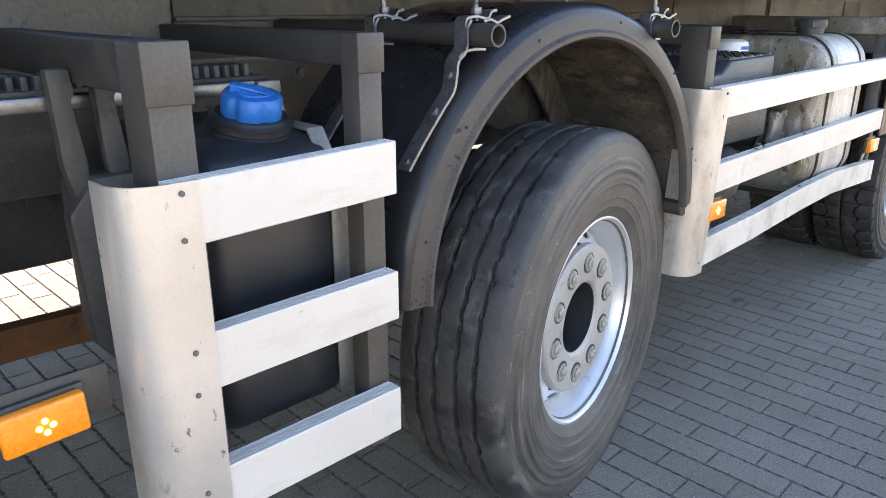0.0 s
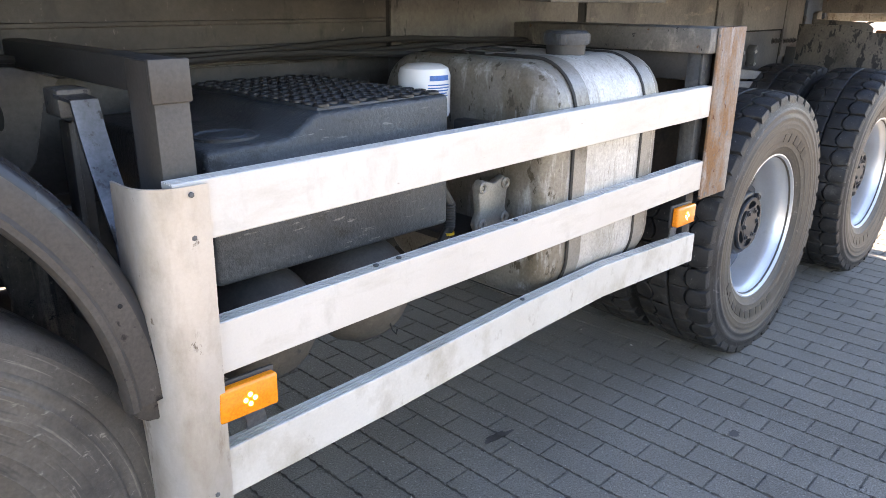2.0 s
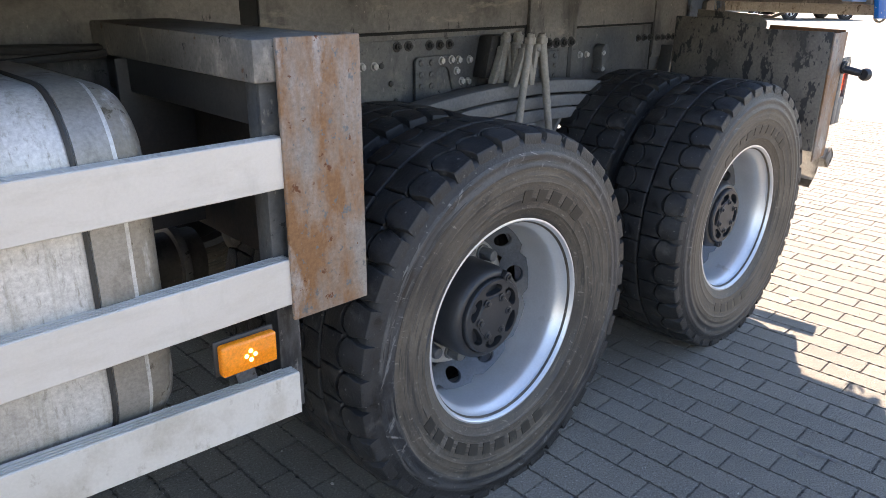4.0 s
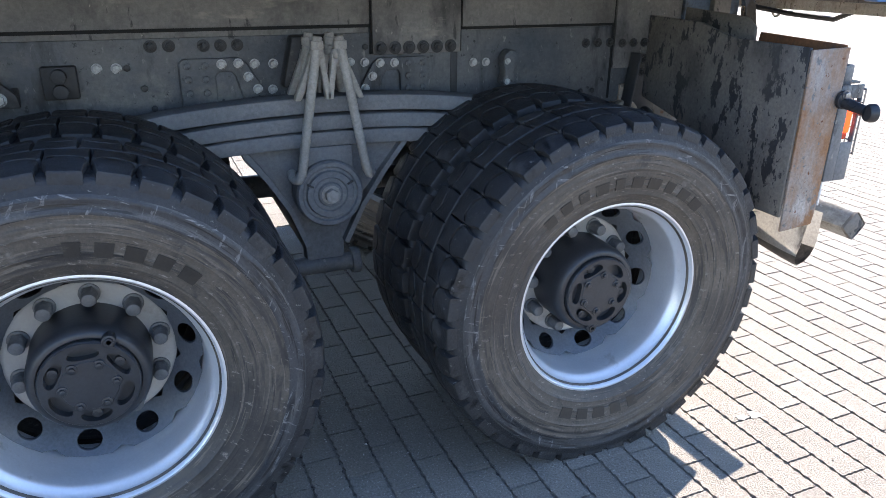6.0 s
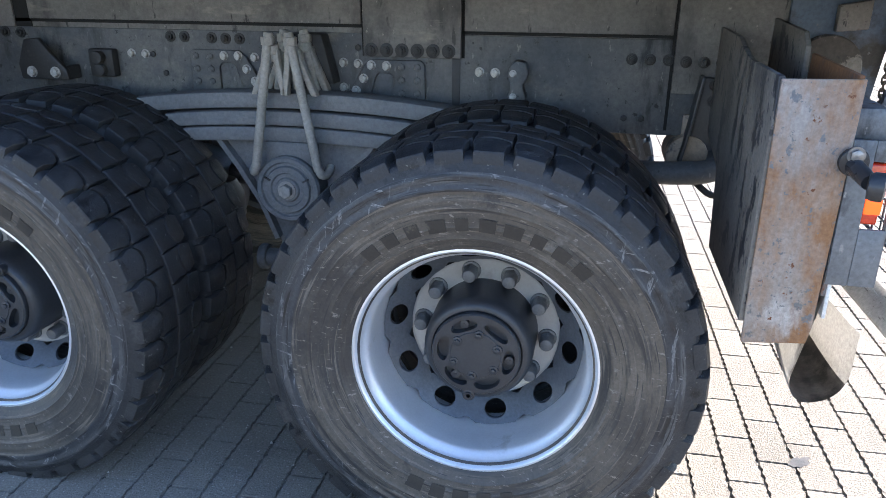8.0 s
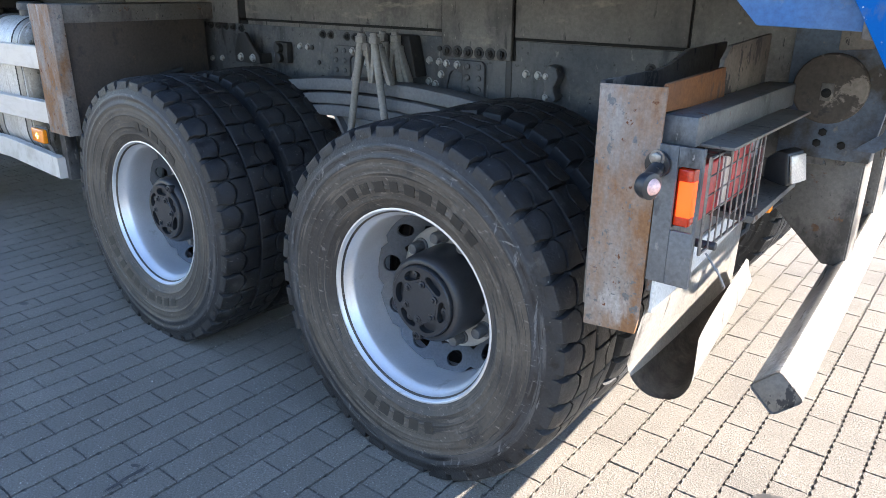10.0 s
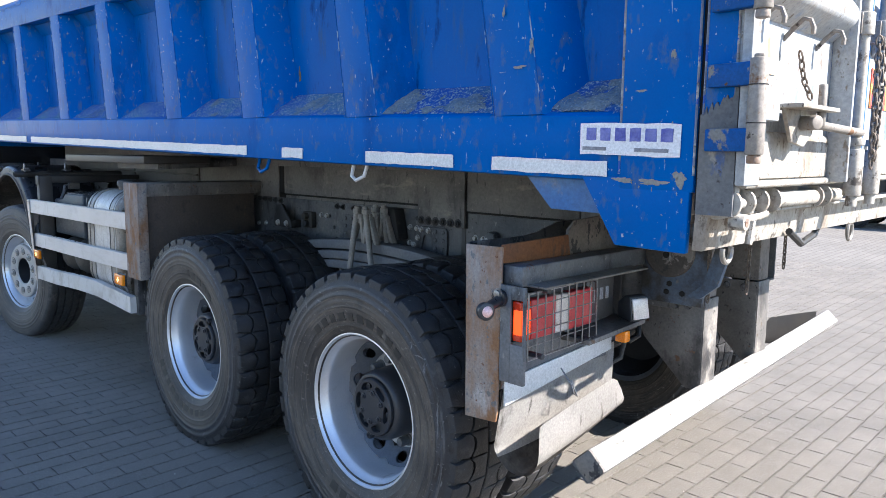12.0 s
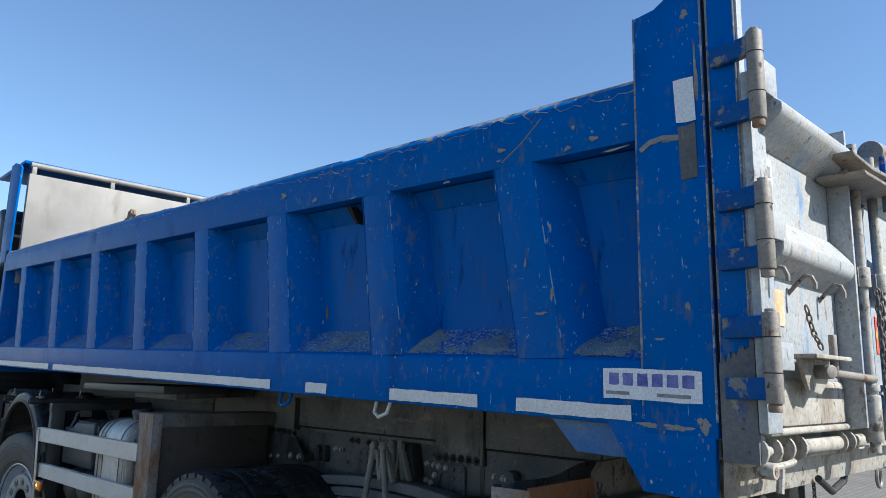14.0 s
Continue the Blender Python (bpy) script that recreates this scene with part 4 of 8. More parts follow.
# side plates on the subframe, each a little proud
for x0, x1, z0, z1 in ((4.36, 5.524, 1.227, 1.46), (5.846, 6.448, 1.212, 1.46), (3.3, 4.30, 1.20, 1.46), (2.2, 3.28, 1.21, 1.46), (0.9, 2.17, 1.21, 1.46)):
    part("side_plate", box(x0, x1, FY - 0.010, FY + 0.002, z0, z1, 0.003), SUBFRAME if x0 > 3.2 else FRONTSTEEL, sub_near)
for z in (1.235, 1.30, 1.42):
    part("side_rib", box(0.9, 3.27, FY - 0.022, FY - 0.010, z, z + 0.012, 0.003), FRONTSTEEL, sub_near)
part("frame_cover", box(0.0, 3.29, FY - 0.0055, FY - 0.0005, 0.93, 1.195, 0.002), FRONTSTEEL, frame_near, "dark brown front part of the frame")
bolts(frame_near, [(x, FY - 0.0055, z) for x, z in ((1.42, 1.15), (1.58, 1.12), (1.86, 1.14), (1.95, 1.08), (1.80, 1.03), (1.92, 1.04), (1.30, 1.02), (1.35, 1.10), (1.52, 1.0), (2.05, 1.10), (1.25, 1.16), (1.12, 1.05))], (0, -1, 0), 0.014, 0.014, CHASSIS)
lap = part("side_plate", box(5.531, 5.837, FY - 0.018, FY - 0.002, 1.133, 1.46, 0.003), SUBFRAME, sub_near, "bolted lap plate")
def studs(parent, places, y, r=0.0145):
    """Dark greasy nuts with a thread end standing out of a round washer."""
    bm = rod((0, 0.002, 0), (0, -0.003, 0), r * 1.45, 18, bevel=0.001)
    hexagon((0, -0.002, 0), (0, -1, 0), r, 0.012, bm=bm)
    rod((0, -0.012, 0), (0, -0.020, 0), r * 0.55, 12, bevel=0.001, bm=bm)
    me = mesh_of("stud_nut", bm, GREASY)
    for i, (x, z) in enumerate(places):
        o = new("stud_nut", me)
        o.parent = parent
        o.matrix_basis = pose(x, y, z, 0, 23 * i, 0)


studs(lap, [(5.557 + 0.0486 * i, 1.153) for i in range(6)], FY - 0.018)
tail_plate = part("side_plate", box(6.457, 6.90, FY - 0.012, FY + 0.004, 1.05, 1.46, 0.003), SUBFRAME, sub_near, "bolted tail plate")
studs(tail_plate, [(6.489 + 0.049 * i, 1.140) for i in range(4)], FY - 0.012, 0.0115)
studs(sub_near, [(6.339 + 0.0515 * i, 1.143) for i in range(3)], FY, 0.0115)
# near-black strips that paint the shade in the gaps between the plates
for x0, x1, z0, z1 in ((4.30, 5.528, 1.2165, 1.2275), (5.837, 6.452, 1.2025, 1.2125), (5.524, 5.531, 1.133, 1.46), (5.837, 5.846, 1.133, 1.46), (4.30, 4.36, 1.20, 1.46), (6.448, 6.457, 0.94, 1.46), (3.28, 3.30, 1.20, 1.46), (2.17, 2.20, 1.21, 1.46)):
    part("plate_gap", box(x0, x1, FY - 0.0025, FY + 0.0015, z0, z1, 0.0), HOLE, sub_near)
# spring hanger plates with a pressed arch, bolts and rivets
for flip, name in ((1, "riveted spring plate"), (-1, "riveted spring plate")):
    cx = 5.3325
    ox = lambda x: cx + flip * (x - cx)
    outline = [(ox(5.472), 1.005), (ox(5.531), 1.106), (ox(5.553), 1.123), (ox(5.712), 1.123), (ox(5.725), 1.110), (ox(5.725), 0.955), (ox(5.624), 0.955), (ox(5.624), 1.070), (ox(5.615), 1.082), (ox(5.578), 1.082), (ox(5.567), 1.070), (ox(5.547), 1.000)]
    up = 0.0 if flip > 0 else 0.017
    plate = part("hanger_plate", prism([(x, z + up) for x, z in outline], "y", FY - 0.015, FY - 0.001, 0.004), CHASSIS, frame_near, name)
    part("hanger_web", box(min(ox(5.545), ox(5.626)), max(ox(5.545), ox(5.626)), FY - 0.006, FY - 0.001, 0.955, 1.082 + up, 0.001), CHASSIS, plate)
    bolts(plate, [(ox(x), FY - 0.015, z + up) for x, z in ((5.503, 1.027), (5.529, 1.065), (5.555, 1.106), (5.604, 1.105))], (0, -1, 0), 0.0112, 0.011, PALEBOLT)
    bolts(plate, [(ox(5.652 + 0.05 * i), FY - 0.015, 1.103 - 0.040 * j + up) for i in range(2) for j in range(3)], (0, -1, 0), 0.0115, 0.005, CHASSIS, "rivet", False)
bolts(frame_near, [(x, FY, z) for x, z in ((5.410, 1.110), (5.460, 1.110), (5.508, 1.108), (5.458, 1.033), (5.216, 1.116), (5.209, 1.038), (5.160, 1.118), (5.893, 1.093), (5.941, 1.092), (4.721, 1.121), (4.772, 1.120), (4.056, 1.027), (4.137, 1.033))], (0, -1, 0), 0.0112, 0.012, PALEBOLT)
studs(frame_near, [(4.870, 1.178), (4.920, 1.178), (5.016, 1.176), (5.065, 1.175), (5.113, 1.175), (4.31, 1.180), (4.25, 1.182), (4.19, 1.184), (4.13, 1.186), (4.07, 1.188), (4.01, 1.190), (3.95, 1.192)], FY, 0.0125)
bolts(frame_near, [(x, FY, z) for x, z in ((6.331, 0.972), (6.381, 0.972), (6.536, 0.975), (4.84, 1.06), (4.86, 1.0), (5.51, 1.157), (4.80, 1.12), (3.9, 1.12), (3.97, 1.12), (3.9, 1.02))], (0, -1, 0), 0.0105, 0.006, GREASY, "rivet", False)
# oily run on the frame and the small lever bracket
part("frame_strap", box(5.808, 5.833, FY - 0.0025, FY + 0.001, 0.93, 1.132, 0.001), GREASY, frame_near)
bm = prism([(5.992, 1.070), (5.984, 1.095), (5.990, 1.120), (6.008, 1.136), (6.036, 1.130), (6.047, 1.100), (6.040, 1.080), (6.029, 1.064), (6.034, 1.045), (6.043, 1.028), (6.030, 1.015), (5.995, 1.015), (5.982, 1.030), (5.992, 1.046)], "y", FY - 0.050, FY - 0.001, 0.007)
lever = part("lever_bracket", bm, CHASSIS, frame_near, "small cast hook bracket")
bolts(lever, [(6.000, FY - 0.050, 1.098), (6.002, FY - 0.050, 1.030)], (0, -1, 0), 0.008, 0.006, PALEBOLT)
# bump-stop horn and the bolted block beside it
bm = prism([(4.345, 1.035), (4.340, 1.085), (4.375, 1.165), (4.430, 1.170), (4.470, 1.120), (4.520, 1.070), (4.525, 1.035)], "y", FY - 0.075, FY - 0.055, 0.006)
box(4.350, 4.366, FY - 0.060, FY, 1.035, 1.12, 0.004, bm=bm)
box(4.500, 4.518, FY - 0.060, FY, 1.035, 1.08, 0.004, bm=bm)
horn = part("stop_bracket", bm, GREASY, frame_near, "dark cast bump-stop horn")
bolts(horn, [(4.478, FY - 0.075, 1.060), (4.390, FY - 0.075, 1.060)], (0, -1, 0), 0.014, 0.012, PALEBOLT)
bm = box(4.580, 4.670, FY - 0.035, FY, 1.045, 1.135, 0.006)
rod((4.625, FY - 0.060, 1.110), (4.625, FY - 0.030, 1.110), 0.020, 18, bevel=0.003, bm=bm)
rod((4.625, FY - 0.055, 1.068), (4.625, FY - 0.030, 1.068), 0.020, 18, bevel=0.003, bm=bm)
part("pipe_bracket", bm, GREASY, frame_near, "dark bolted pipe block")
# bolted bracket and roll bar behind the last wheel
bm = prism([(6.500, 0.86), (6.520, 0.96), (6.540, 1.100), (6.664, 1.100), (6.655, 0.96), (6.650, 0.84), (6.60, 0.80), (6.53, 0.81)], "y", FY - 0.030, FY - 0.014, 0.004)
brace = part("tail_brace", bm, DARK, frame_near, "black bolted end bracket")
part("brace_edge", prism([(6.492, 0.86), (6.512, 0.96), (6.532, 1.106), (6.540, 1.106), (6.520, 0.96), (6.502, 0.86)], "y", FY - 0.075, FY - 0.014, 0.002), DARK, brace)
studs(brace, [(6.575 + 0.05 * i, 1.080 - 0.045 * j) for i in range(2) for j in range(2)], FY - 0.030, 0.012)
bm = sweep(eased([(6.18, -0.44, 0.82), (6.36, -0.52, 0.825), (6.52, -0.56, 0.838), (6.595, -0.545, 0.85), (6.610, -0.49, 0.87), (6.600, -0.43, 0.885)]), 0.034, 18)
part("roll_bar", bm, CHASSIS, truck, "bent anti-roll tube")
part("brake_hose", sweep(eased([(6.55, -0.50, 0.80), (6.60, -0.52, 0.765), (6.66, -0.50, 0.775), (6.70, -0.46, 0.82)]), 0.010, 8), HOSE, truck, "black hose loop")
# leaf spring pack over the trunnion
def leaf(x0, x1, z, sag, t):
    n = 16
    top, low = [], []
    for i in range(n + 1):
        x = x0 + (x1 - x0) * i / n
        k = (2 * i / n - 1)
        zz = z - sag * k * k
        top.append((x, zz + t / 2 * (1 - 0.3 * abs(k) ** 6)))
        low.append((x, zz - t / 2 * (1 - 0.3 * abs(k) ** 6)))
    return prism(top + low[::-1], "y", -0.635, -0.545, 0.006)


TX = 5.340
spring = part("leaf_spring", leaf(TX - 0.63, TX + 0.63, 1.013, 0.048, 0.048), SPRING, truck, "dusty three-leaf bogie spring")
part("leaf", leaf(TX - 0.53, TX + 0.53, 0.958, 0.034, 0.044), SPRING, spring)
part("leaf", leaf(TX - 0.42, TX + 0.42, 0.909, 0.020, 0.044), SPRING, spring)
for s in (-1, 1):
    for y0 in (-0.665, -0.565):
        bm = prism([(TX + s * 0.010, 1.165), (TX + s * 0.054, 1.165), (TX + s * 0.060, 1.140), (TX + s * 0.100, 1.045), (TX + s * 0.104, 1.033), (TX + s * 0.086, 1.033), (TX + s * 0.078, 1.045), (TX + s * 0.046, 1.130),
                    (TX + s * 0.026, 1.130), (TX + s * 0.012, 1.045), (TX + s * 0.012, 1.033), (TX - s * 0.008, 1.033), (TX - s * 0.006, 1.050), (TX + s * 0.008, 1.130)], "y", y0, y0 + 0.030, 0.004)
        rod((TX + s * 0.032, y0 + 0.010, 1.150), (TX + s * 0.031, y0 + 0.010, 1.178), 0.021, 18, bevel=0.004, bm=bm)
        part("spring_saddle", bm, UBOLT, spring, "cast spring clamp saddle")
    for yy in (-0.672, -0.558):
        bm = rod((TX + s * 0.101, yy - 0.008, 0.812), (TX + s * 0.030, yy, 1.214), 0.0140, 16, bevel=0.004)
        hexagon((TX + s * 0.034, yy, 1.178), (0, 0, 1), 0.021, 0.024, bm=bm)
        part("spring_bolt", bm, UBOLT, spring, "long threaded spring bolt")
    bm = sweep(eased([(TX + s * 0.101, -0.680, 0.822), (TX + s * 0.110, -0.676, 0.800), (TX + s * 0.122, -0.655, 0.800), (TX + s * 0.122, -0.63, 0.815)]), 0.0135, 12)
    part("bolt_hook", bm, UBOLT, spring)
part("bump_block", prism([(TX - 0.11, 1.05), (TX - 0.075, 1.20), (TX + 0.075, 1.20), (TX + 0.11, 1.05)], "y", -0.53, FY, 0.008), GREASY, spring, "dark block behind the clamps")
# trunnion
TZ = 0.742
bm = lathe([(0.105, 0.06), (0.105, -0.040), (0.099, -0.048), (0.088, -0.048), (0.084, -0.041), (0.076, -0.041), (0.072, -0.050), (0.055, -0.050), (0.051, -0.044), (0.040, -0.044), (0.036, -0.051), (0.0, -0.052)], 48)
turn(bm, pose(TX - 0.012, -0.615, TZ))
trunnion = part("trunnion", bm, SPRING, truck, "round cast trunnion cap")
for a in (28, 152):
    part("cap_slot", turn(box(0.060, 0.082, -0.0535, -0.048, -0.003, 0.003, 0.001), pose(TX - 0.012, -0.615, TZ, 0, -a, 0)), GREASY, trunnion)
bolts(trunnion, [(TX - 0.012, -0.667, TZ)], (0, -1, 0), 0.022, 0.022, UBOLT)
bm = prism([(5.075, 0.89), (5.60, 0.89), (5.585, 0.85), (5.45, 0.71), (5.385, 0.555), (5.38, 0.47), (5.26, 0.47), (5.255, 0.555), (5.20, 0.71), (5.085, 0.85)], "y", -0.585, -0.52, 0.01)
bracket = part("trunnion_bracket", bm, SPRING, truck, "v-shaped cast trunnion bracket")
for x0, x1, x2 in ((5.085, 5.215, 5.26), (5.59, 5.445, 5.385)):
    part("bracket_flange", sweep([(x0, -0.588, 0.88), ((x0 + x1) / 2, -0.592, 0.79), (x1, -0.592, 0.68), (x2, -0.590, 0.56)], 0, flat=(0.050, 0.016, (0, 1, 0))), SPRING, bracket, "raised edge of the casting")
bm = box(TX - 0.085, TX + 0.070, -0.640, -0.54, 0.80, 0.888, 0.008)
part("trunnion_block", bm, SPRING, truck)
bm = rod((5.19, -0.57, 0.475), (5.43, -0.57, 0.475), 0.030, 18, bevel=0.004)
for sx in (5.175, 5.405):
    rod((sx, -0.57, 0.475), (sx + 0.03, -0.57, 0.475), 0.044, 20, bevel=0.006, bm=bm)
rod((5.32, -0.56, 0.50), (5.32, 0.56, 0.50), 0.045, 20, bm=bm)
part("reaction_tube", bm, CHASSIS, truck, "cross tube with rubber-bushed ends")
# propeller shaft and brake chambers in the dark underneath
part("propeller_shaft", rod((1.0, 0, 0.96), (4.5, 0, 0.64), 0.055, 20), CHASSIS, truck)
part("propeller_shaft", rod((4.80, 0, 0.60), (5.85, 0, 0.58), 0.045, 20), CHASSIS, truck)
for hx, sy in ((HX2 + 0.33, -0.42), (HX3 - 0.33, -0.42), (HX2 + 0.33, 0.42), (HX3 - 0.33, 0.42)):
    part("brake_chamber", turn(lathe([(0.0, -0.08), (0.06, -0.075), (0.085, -0.04), (0.085, 0.04), (0.06, 0.09), (0.0, 0.1)], 28), pose(hx, sy, 0.60, 90, 0, 0)), DARK, truck)
# hoses and cables along the frame
for i, (z0, yy) in enumerate(((1.225, -0.52), (1.24, -0.535), (1.215, -0.55))):
    pts = [(2.0 + 0.19 * k, yy - 0.006 * math.sin(k * 1.7 + i), z0 + 0.012 * math.sin(k * 0.9 + 2 * i)) for k in range(11)]
    part("cable", sweep(pts, 0.009, 8), HOSE, truck, "black cable run along the frame")

# ---------------- fuel tank ----------------
def rounded_section(y0, y1, z0, z1, r, n=8):
    pts = []
    for cy, cz, a in ((y1 - r, z1 - r, 0), (y0 + r, z1 - r, 90), (y0 + r, z0 + r, 180), (y1 - r, z0 + r, 270)):
        pts += [(cy + r * math.cos(radians(a + 90 * i / n)), cz + r * math.sin(radians(a + 90 * i / n))) for i in range(n + 1)]
    return pts


tank = part("fuel_tank", prism(rounded_section(-1.20, -0.56, 0.585, 1.222, 0.13), "x", 3.175, 3.722, 0.045, seg=5), TANK, truck, "large stained aluminium fuel tank, streaked with dirt", 40)
part("tank_shell", prism(rounded_section(-1.203, -0.557, 0.582, 1.225, 0.133), "x", 3.337, 3.668, 0.0015), TANKSHELL, tank, "whitened aluminium shell with dirt runs", 40)
for sx in (3.278, 3.606):
    bm = bmesh.new()
    a = [bm.verts.new((sx, y, z)) for y, z in rounded_section(-1.206, -0.554, 0.579, 1.228, 0.136)]
    b = [bm.verts.new((sx + 0.054, v.co.y, v.co.z)) for v in a]
    c = [bm.verts.new((sx, -0.88 + (v.co.y + 0.88) * 0.985, 0.9 + (v.co.z - 0.9) * 0.985)) for v in a]
    d = [bm.verts.new((sx + 0.054, v.co.y, v.co.z)) for v in c]
    n = len(a)
    for i in range(n):
        j = (i + 1) % n
        bm.faces.new((a[i], a[j], b[j], b[i]))
        bm.faces.new((a[i], c[i], c[j], a[j]))
        bm.faces.new((b[i], b[j], d[j], d[i]))
    part("tank_strap", bm, STRAP, tank, "flat steel tank strap")
    # black line drawn in for the shadow gap at the strap's edge
    bm = sweep([(sx - 0.006, y, z) for y, z in rounded_section(-1.204, -0.556, 0.581, 1.226, 0.134)], 0.005, 6, closed=True)
    part("strap_rubber", bm, HOSE, tank, "black line for the shadow gap along the strap")
    bm = box(sx - 0.005, sx + 0.06, -1.10, -0.50, 0.545, 0.575, 0.006)
    prism([(-1.12, 0.545), (-1.155, 0.62), (-1.145, 0.625), (-1.10, 0.56)], "x", sx + 0.004, sx + 0.05, 0.003, bm)
    part("tank_bracket", bm, DARK, tank, "black tank bracket")
bm = lathe([(0.0, 0.0), (0.054, 0.0), (0.054, -0.045), (0.0, -0.045)], 40)
turn(bm, pose(3.454, -1.03, 1.215, -90, 0, 0))
cap = part("filler_neck", bm, DARK, tank, "black filler neck")
bm = lathe([(0.0, -0.036), (0.060, -0.036), (0.063, -0.044), (0.062, -0.066), (0.054, -0.073), (0.0, -0.075)], 40)
for k in range(3):
    a = 2.1 * k
    turned = box(-0.010, 0.010, -0.064, -0.036, 0.045, 0.070, 0.004)
    join(bm, turn(turned, pose(0, 0, 0, 0, math.degrees(a), 0) @ pose(0, 0, 0)))
turn(bm, pose(3.454, -1.03, 1.215, -90, 0, 0))
part("filler_cap", bm, BATTERY, tank, "black plastic filler cap")
part("vent_line", sweep([(3.24, -0.86, 1.228), (3.26, -0.82, 1.232), (3.36, -0.80, 1.232), (3.42, -0.88, 1.230), (3.34, -0.94, 1.230), (3.24, -0.92, 1.230)], 0.004, 6), HOSE, tank, "thin black hose lying on the tank")
bm = lathe([(0.0, -0.022), (0.022, -0.022), (0.024, -0.004), (0.034, -0.002), (0.034, 0.006), (0.0, 0.006)], 24)
part("sender_plug", turn(bm, pose(3.17, -0.80, 1.145, 0, 0, -90)), STRAP, tank, "round tank plug")

# ---------------- battery box, air tanks, filter ----------------
bm = prism([(2.315, 0.868), (2.315, 1.118), (2.49, 1.122), (2.548, 1.162), (2.905, 1.168), (2.905, 0.868)], "y", -1.12, -0.58, 0.012, seg=3)
battery = part("battery_box", bm, BATTERY, truck, "scuffed black plastic battery box with studded step lid")
bm = box(2.560, 2.895, -1.105, -0.59, 1.150, 1.1695, 0.004)
lid = part("step_lid", bm, BATTERY, battery, "raised studded step plate")
stud = mesh_of("stud", lathe([(0.0165, 0.0), (0.016, -0.004), (0.0145, -0.0055), (0.011, -0.0055), (0.010, -0.0035), (0.0, -0.0035)], 16), BLACKPL)
for i in range(9):
    for j in range(13):
        o = new("stud", stud)
        o.parent = lid
        o.matrix_basis = pose(2.578 + 0.037 * i, -1.095 + 0.040 * j + 0.02 * (i % 2), 1.1695, -90, 0, 0)
bm = lathe([(0.0, 0.0), (0.062, 0.0), (0.063, -0.006), (0.056, -0.007), (0.052, -0.003), (0.040, -0.003), (0.036, -0.006), (0.0, -0.006)], 32)
part("round_cover", turn(bm, pose(2.41, -1.02, 1.119, -90, 0, 0)), BATTERY, battery, "round moulded cover")
part("side_clip", box(2.906, 2.918, -1.10, -1.085, 1.05, 1.15, 0.003), ZINC, battery, "bright steel lid clip")
for i, ax in enumerate((2.452, 2.716)):
    bm = lathe([(0.0, -0.29), (0.05, -0.284), (0.092, -0.262), (0.118, -0.225), (0.128, -0.19), (0.128, 0.19), (0.10, 0.24), (0.0, 0.27)], 40)
    turn(bm, pose(ax, -0.83, 0.722 + 0.006 * i))
    air = part("air_tank", bm, AIRTANK, truck, "dusty black air reservoir")
    part("tank_band", turn(lathe([(0.128, -0.06), (0.132, -0.06), (0.132, -0.03), (0.128, -0.03)], 40), pose(ax, -0.83, 0.722 + 0.006 * i)), DARK, air)
part("air_valve", sweep([(2.735, -1.10, 0.665), (2.735, -1.11, 0.645), (2.742, -1.115, 0.635), (2.750, -1.11, 0.642)], 0.002, 8), HOSE, truck, "small drain ring")
bm = lathe([(0.0, 0.0), (0.064, 0.0), (0.068, -0.010), (0.068, -0.104), (0.062, -0.122), (0.046, -0.131), (0.0, -0.134)], 48)
filt = part("filter_canister", turn(bm, pose(3.060, -0.875, 1.078, -90, 0, 0)), FILTER, truck, "white spin-on filter canister with blue print")
for k, (z0, z1, w, mt) in enumerate(((1.172, 1.185, 0.44, PRINT), (1.160, 1.163, 0.50, PRINT), (1.153, 1.156, 0.50, PRINT), (1.146, 1.149, 0.46, PRINT), (1.139, 1.142, 0.34, PRINT), (1.133, 1.1352, 0.42, PRINT))):
    bm = bmesh.new()
    va = [[bm.verts.new((3.060 + 0.0686 * math.sin(t), -0.875 - 0.0686 * math.cos(t), z)) for t in (-0.12 + w * (i / 8 * 2 - 1) for i in range(9))] for z in (z0, z1)]
    for i in range(8):
        bm.faces.new((va[0][i], va[0][i + 1], va[1][i + 1], va[1][i]))
    part("printed_line", bm, mt, filt)
me = letters("21412848", 0.0135)
for v in me.vertices:
    t = -0.12 + v.co.x / 0.0686
    v.co = (3.060 + 0.0687 * math.sin(t), -0.875 - 0.0687 * math.cos(t), 1.119 + v.co.y)
me.materials.append(GREYINK)
num = new("part_number", me)
num.parent = filt
bm = lathe([(0.0, 0.05), (0.045, 0.05), (0.060, 0.03), (0.060, 0.002), (0.054, -0.014), (0.0, -0.014)], 32)
turn(bm, pose(3.060, -0.875, 1.066, -90, 0, 0))
box(2.96, 3.16, -1.02, -0.70, 0.985, 1.03, 0.01, bm=bm)
box(3.09, 3.135, -1.10, -0.95, 0.99, 1.075, 0.008, bm=bm)
part("filter_head", bm, HUB, truck, "black cast filter head with pipes")
bm = prism([(3.045, 1.06), (3.045, 1.0), (3.09, 0.985), (3.16, 1.0), (3.175, 1.05), (3.15, 1.075), (3.10, 1.06), (3.08, 1.085)], "y", -1.115, -1.095, 0.004)
part("filter_bracket", bm, DARK, truck, "black bracket with bright edge")
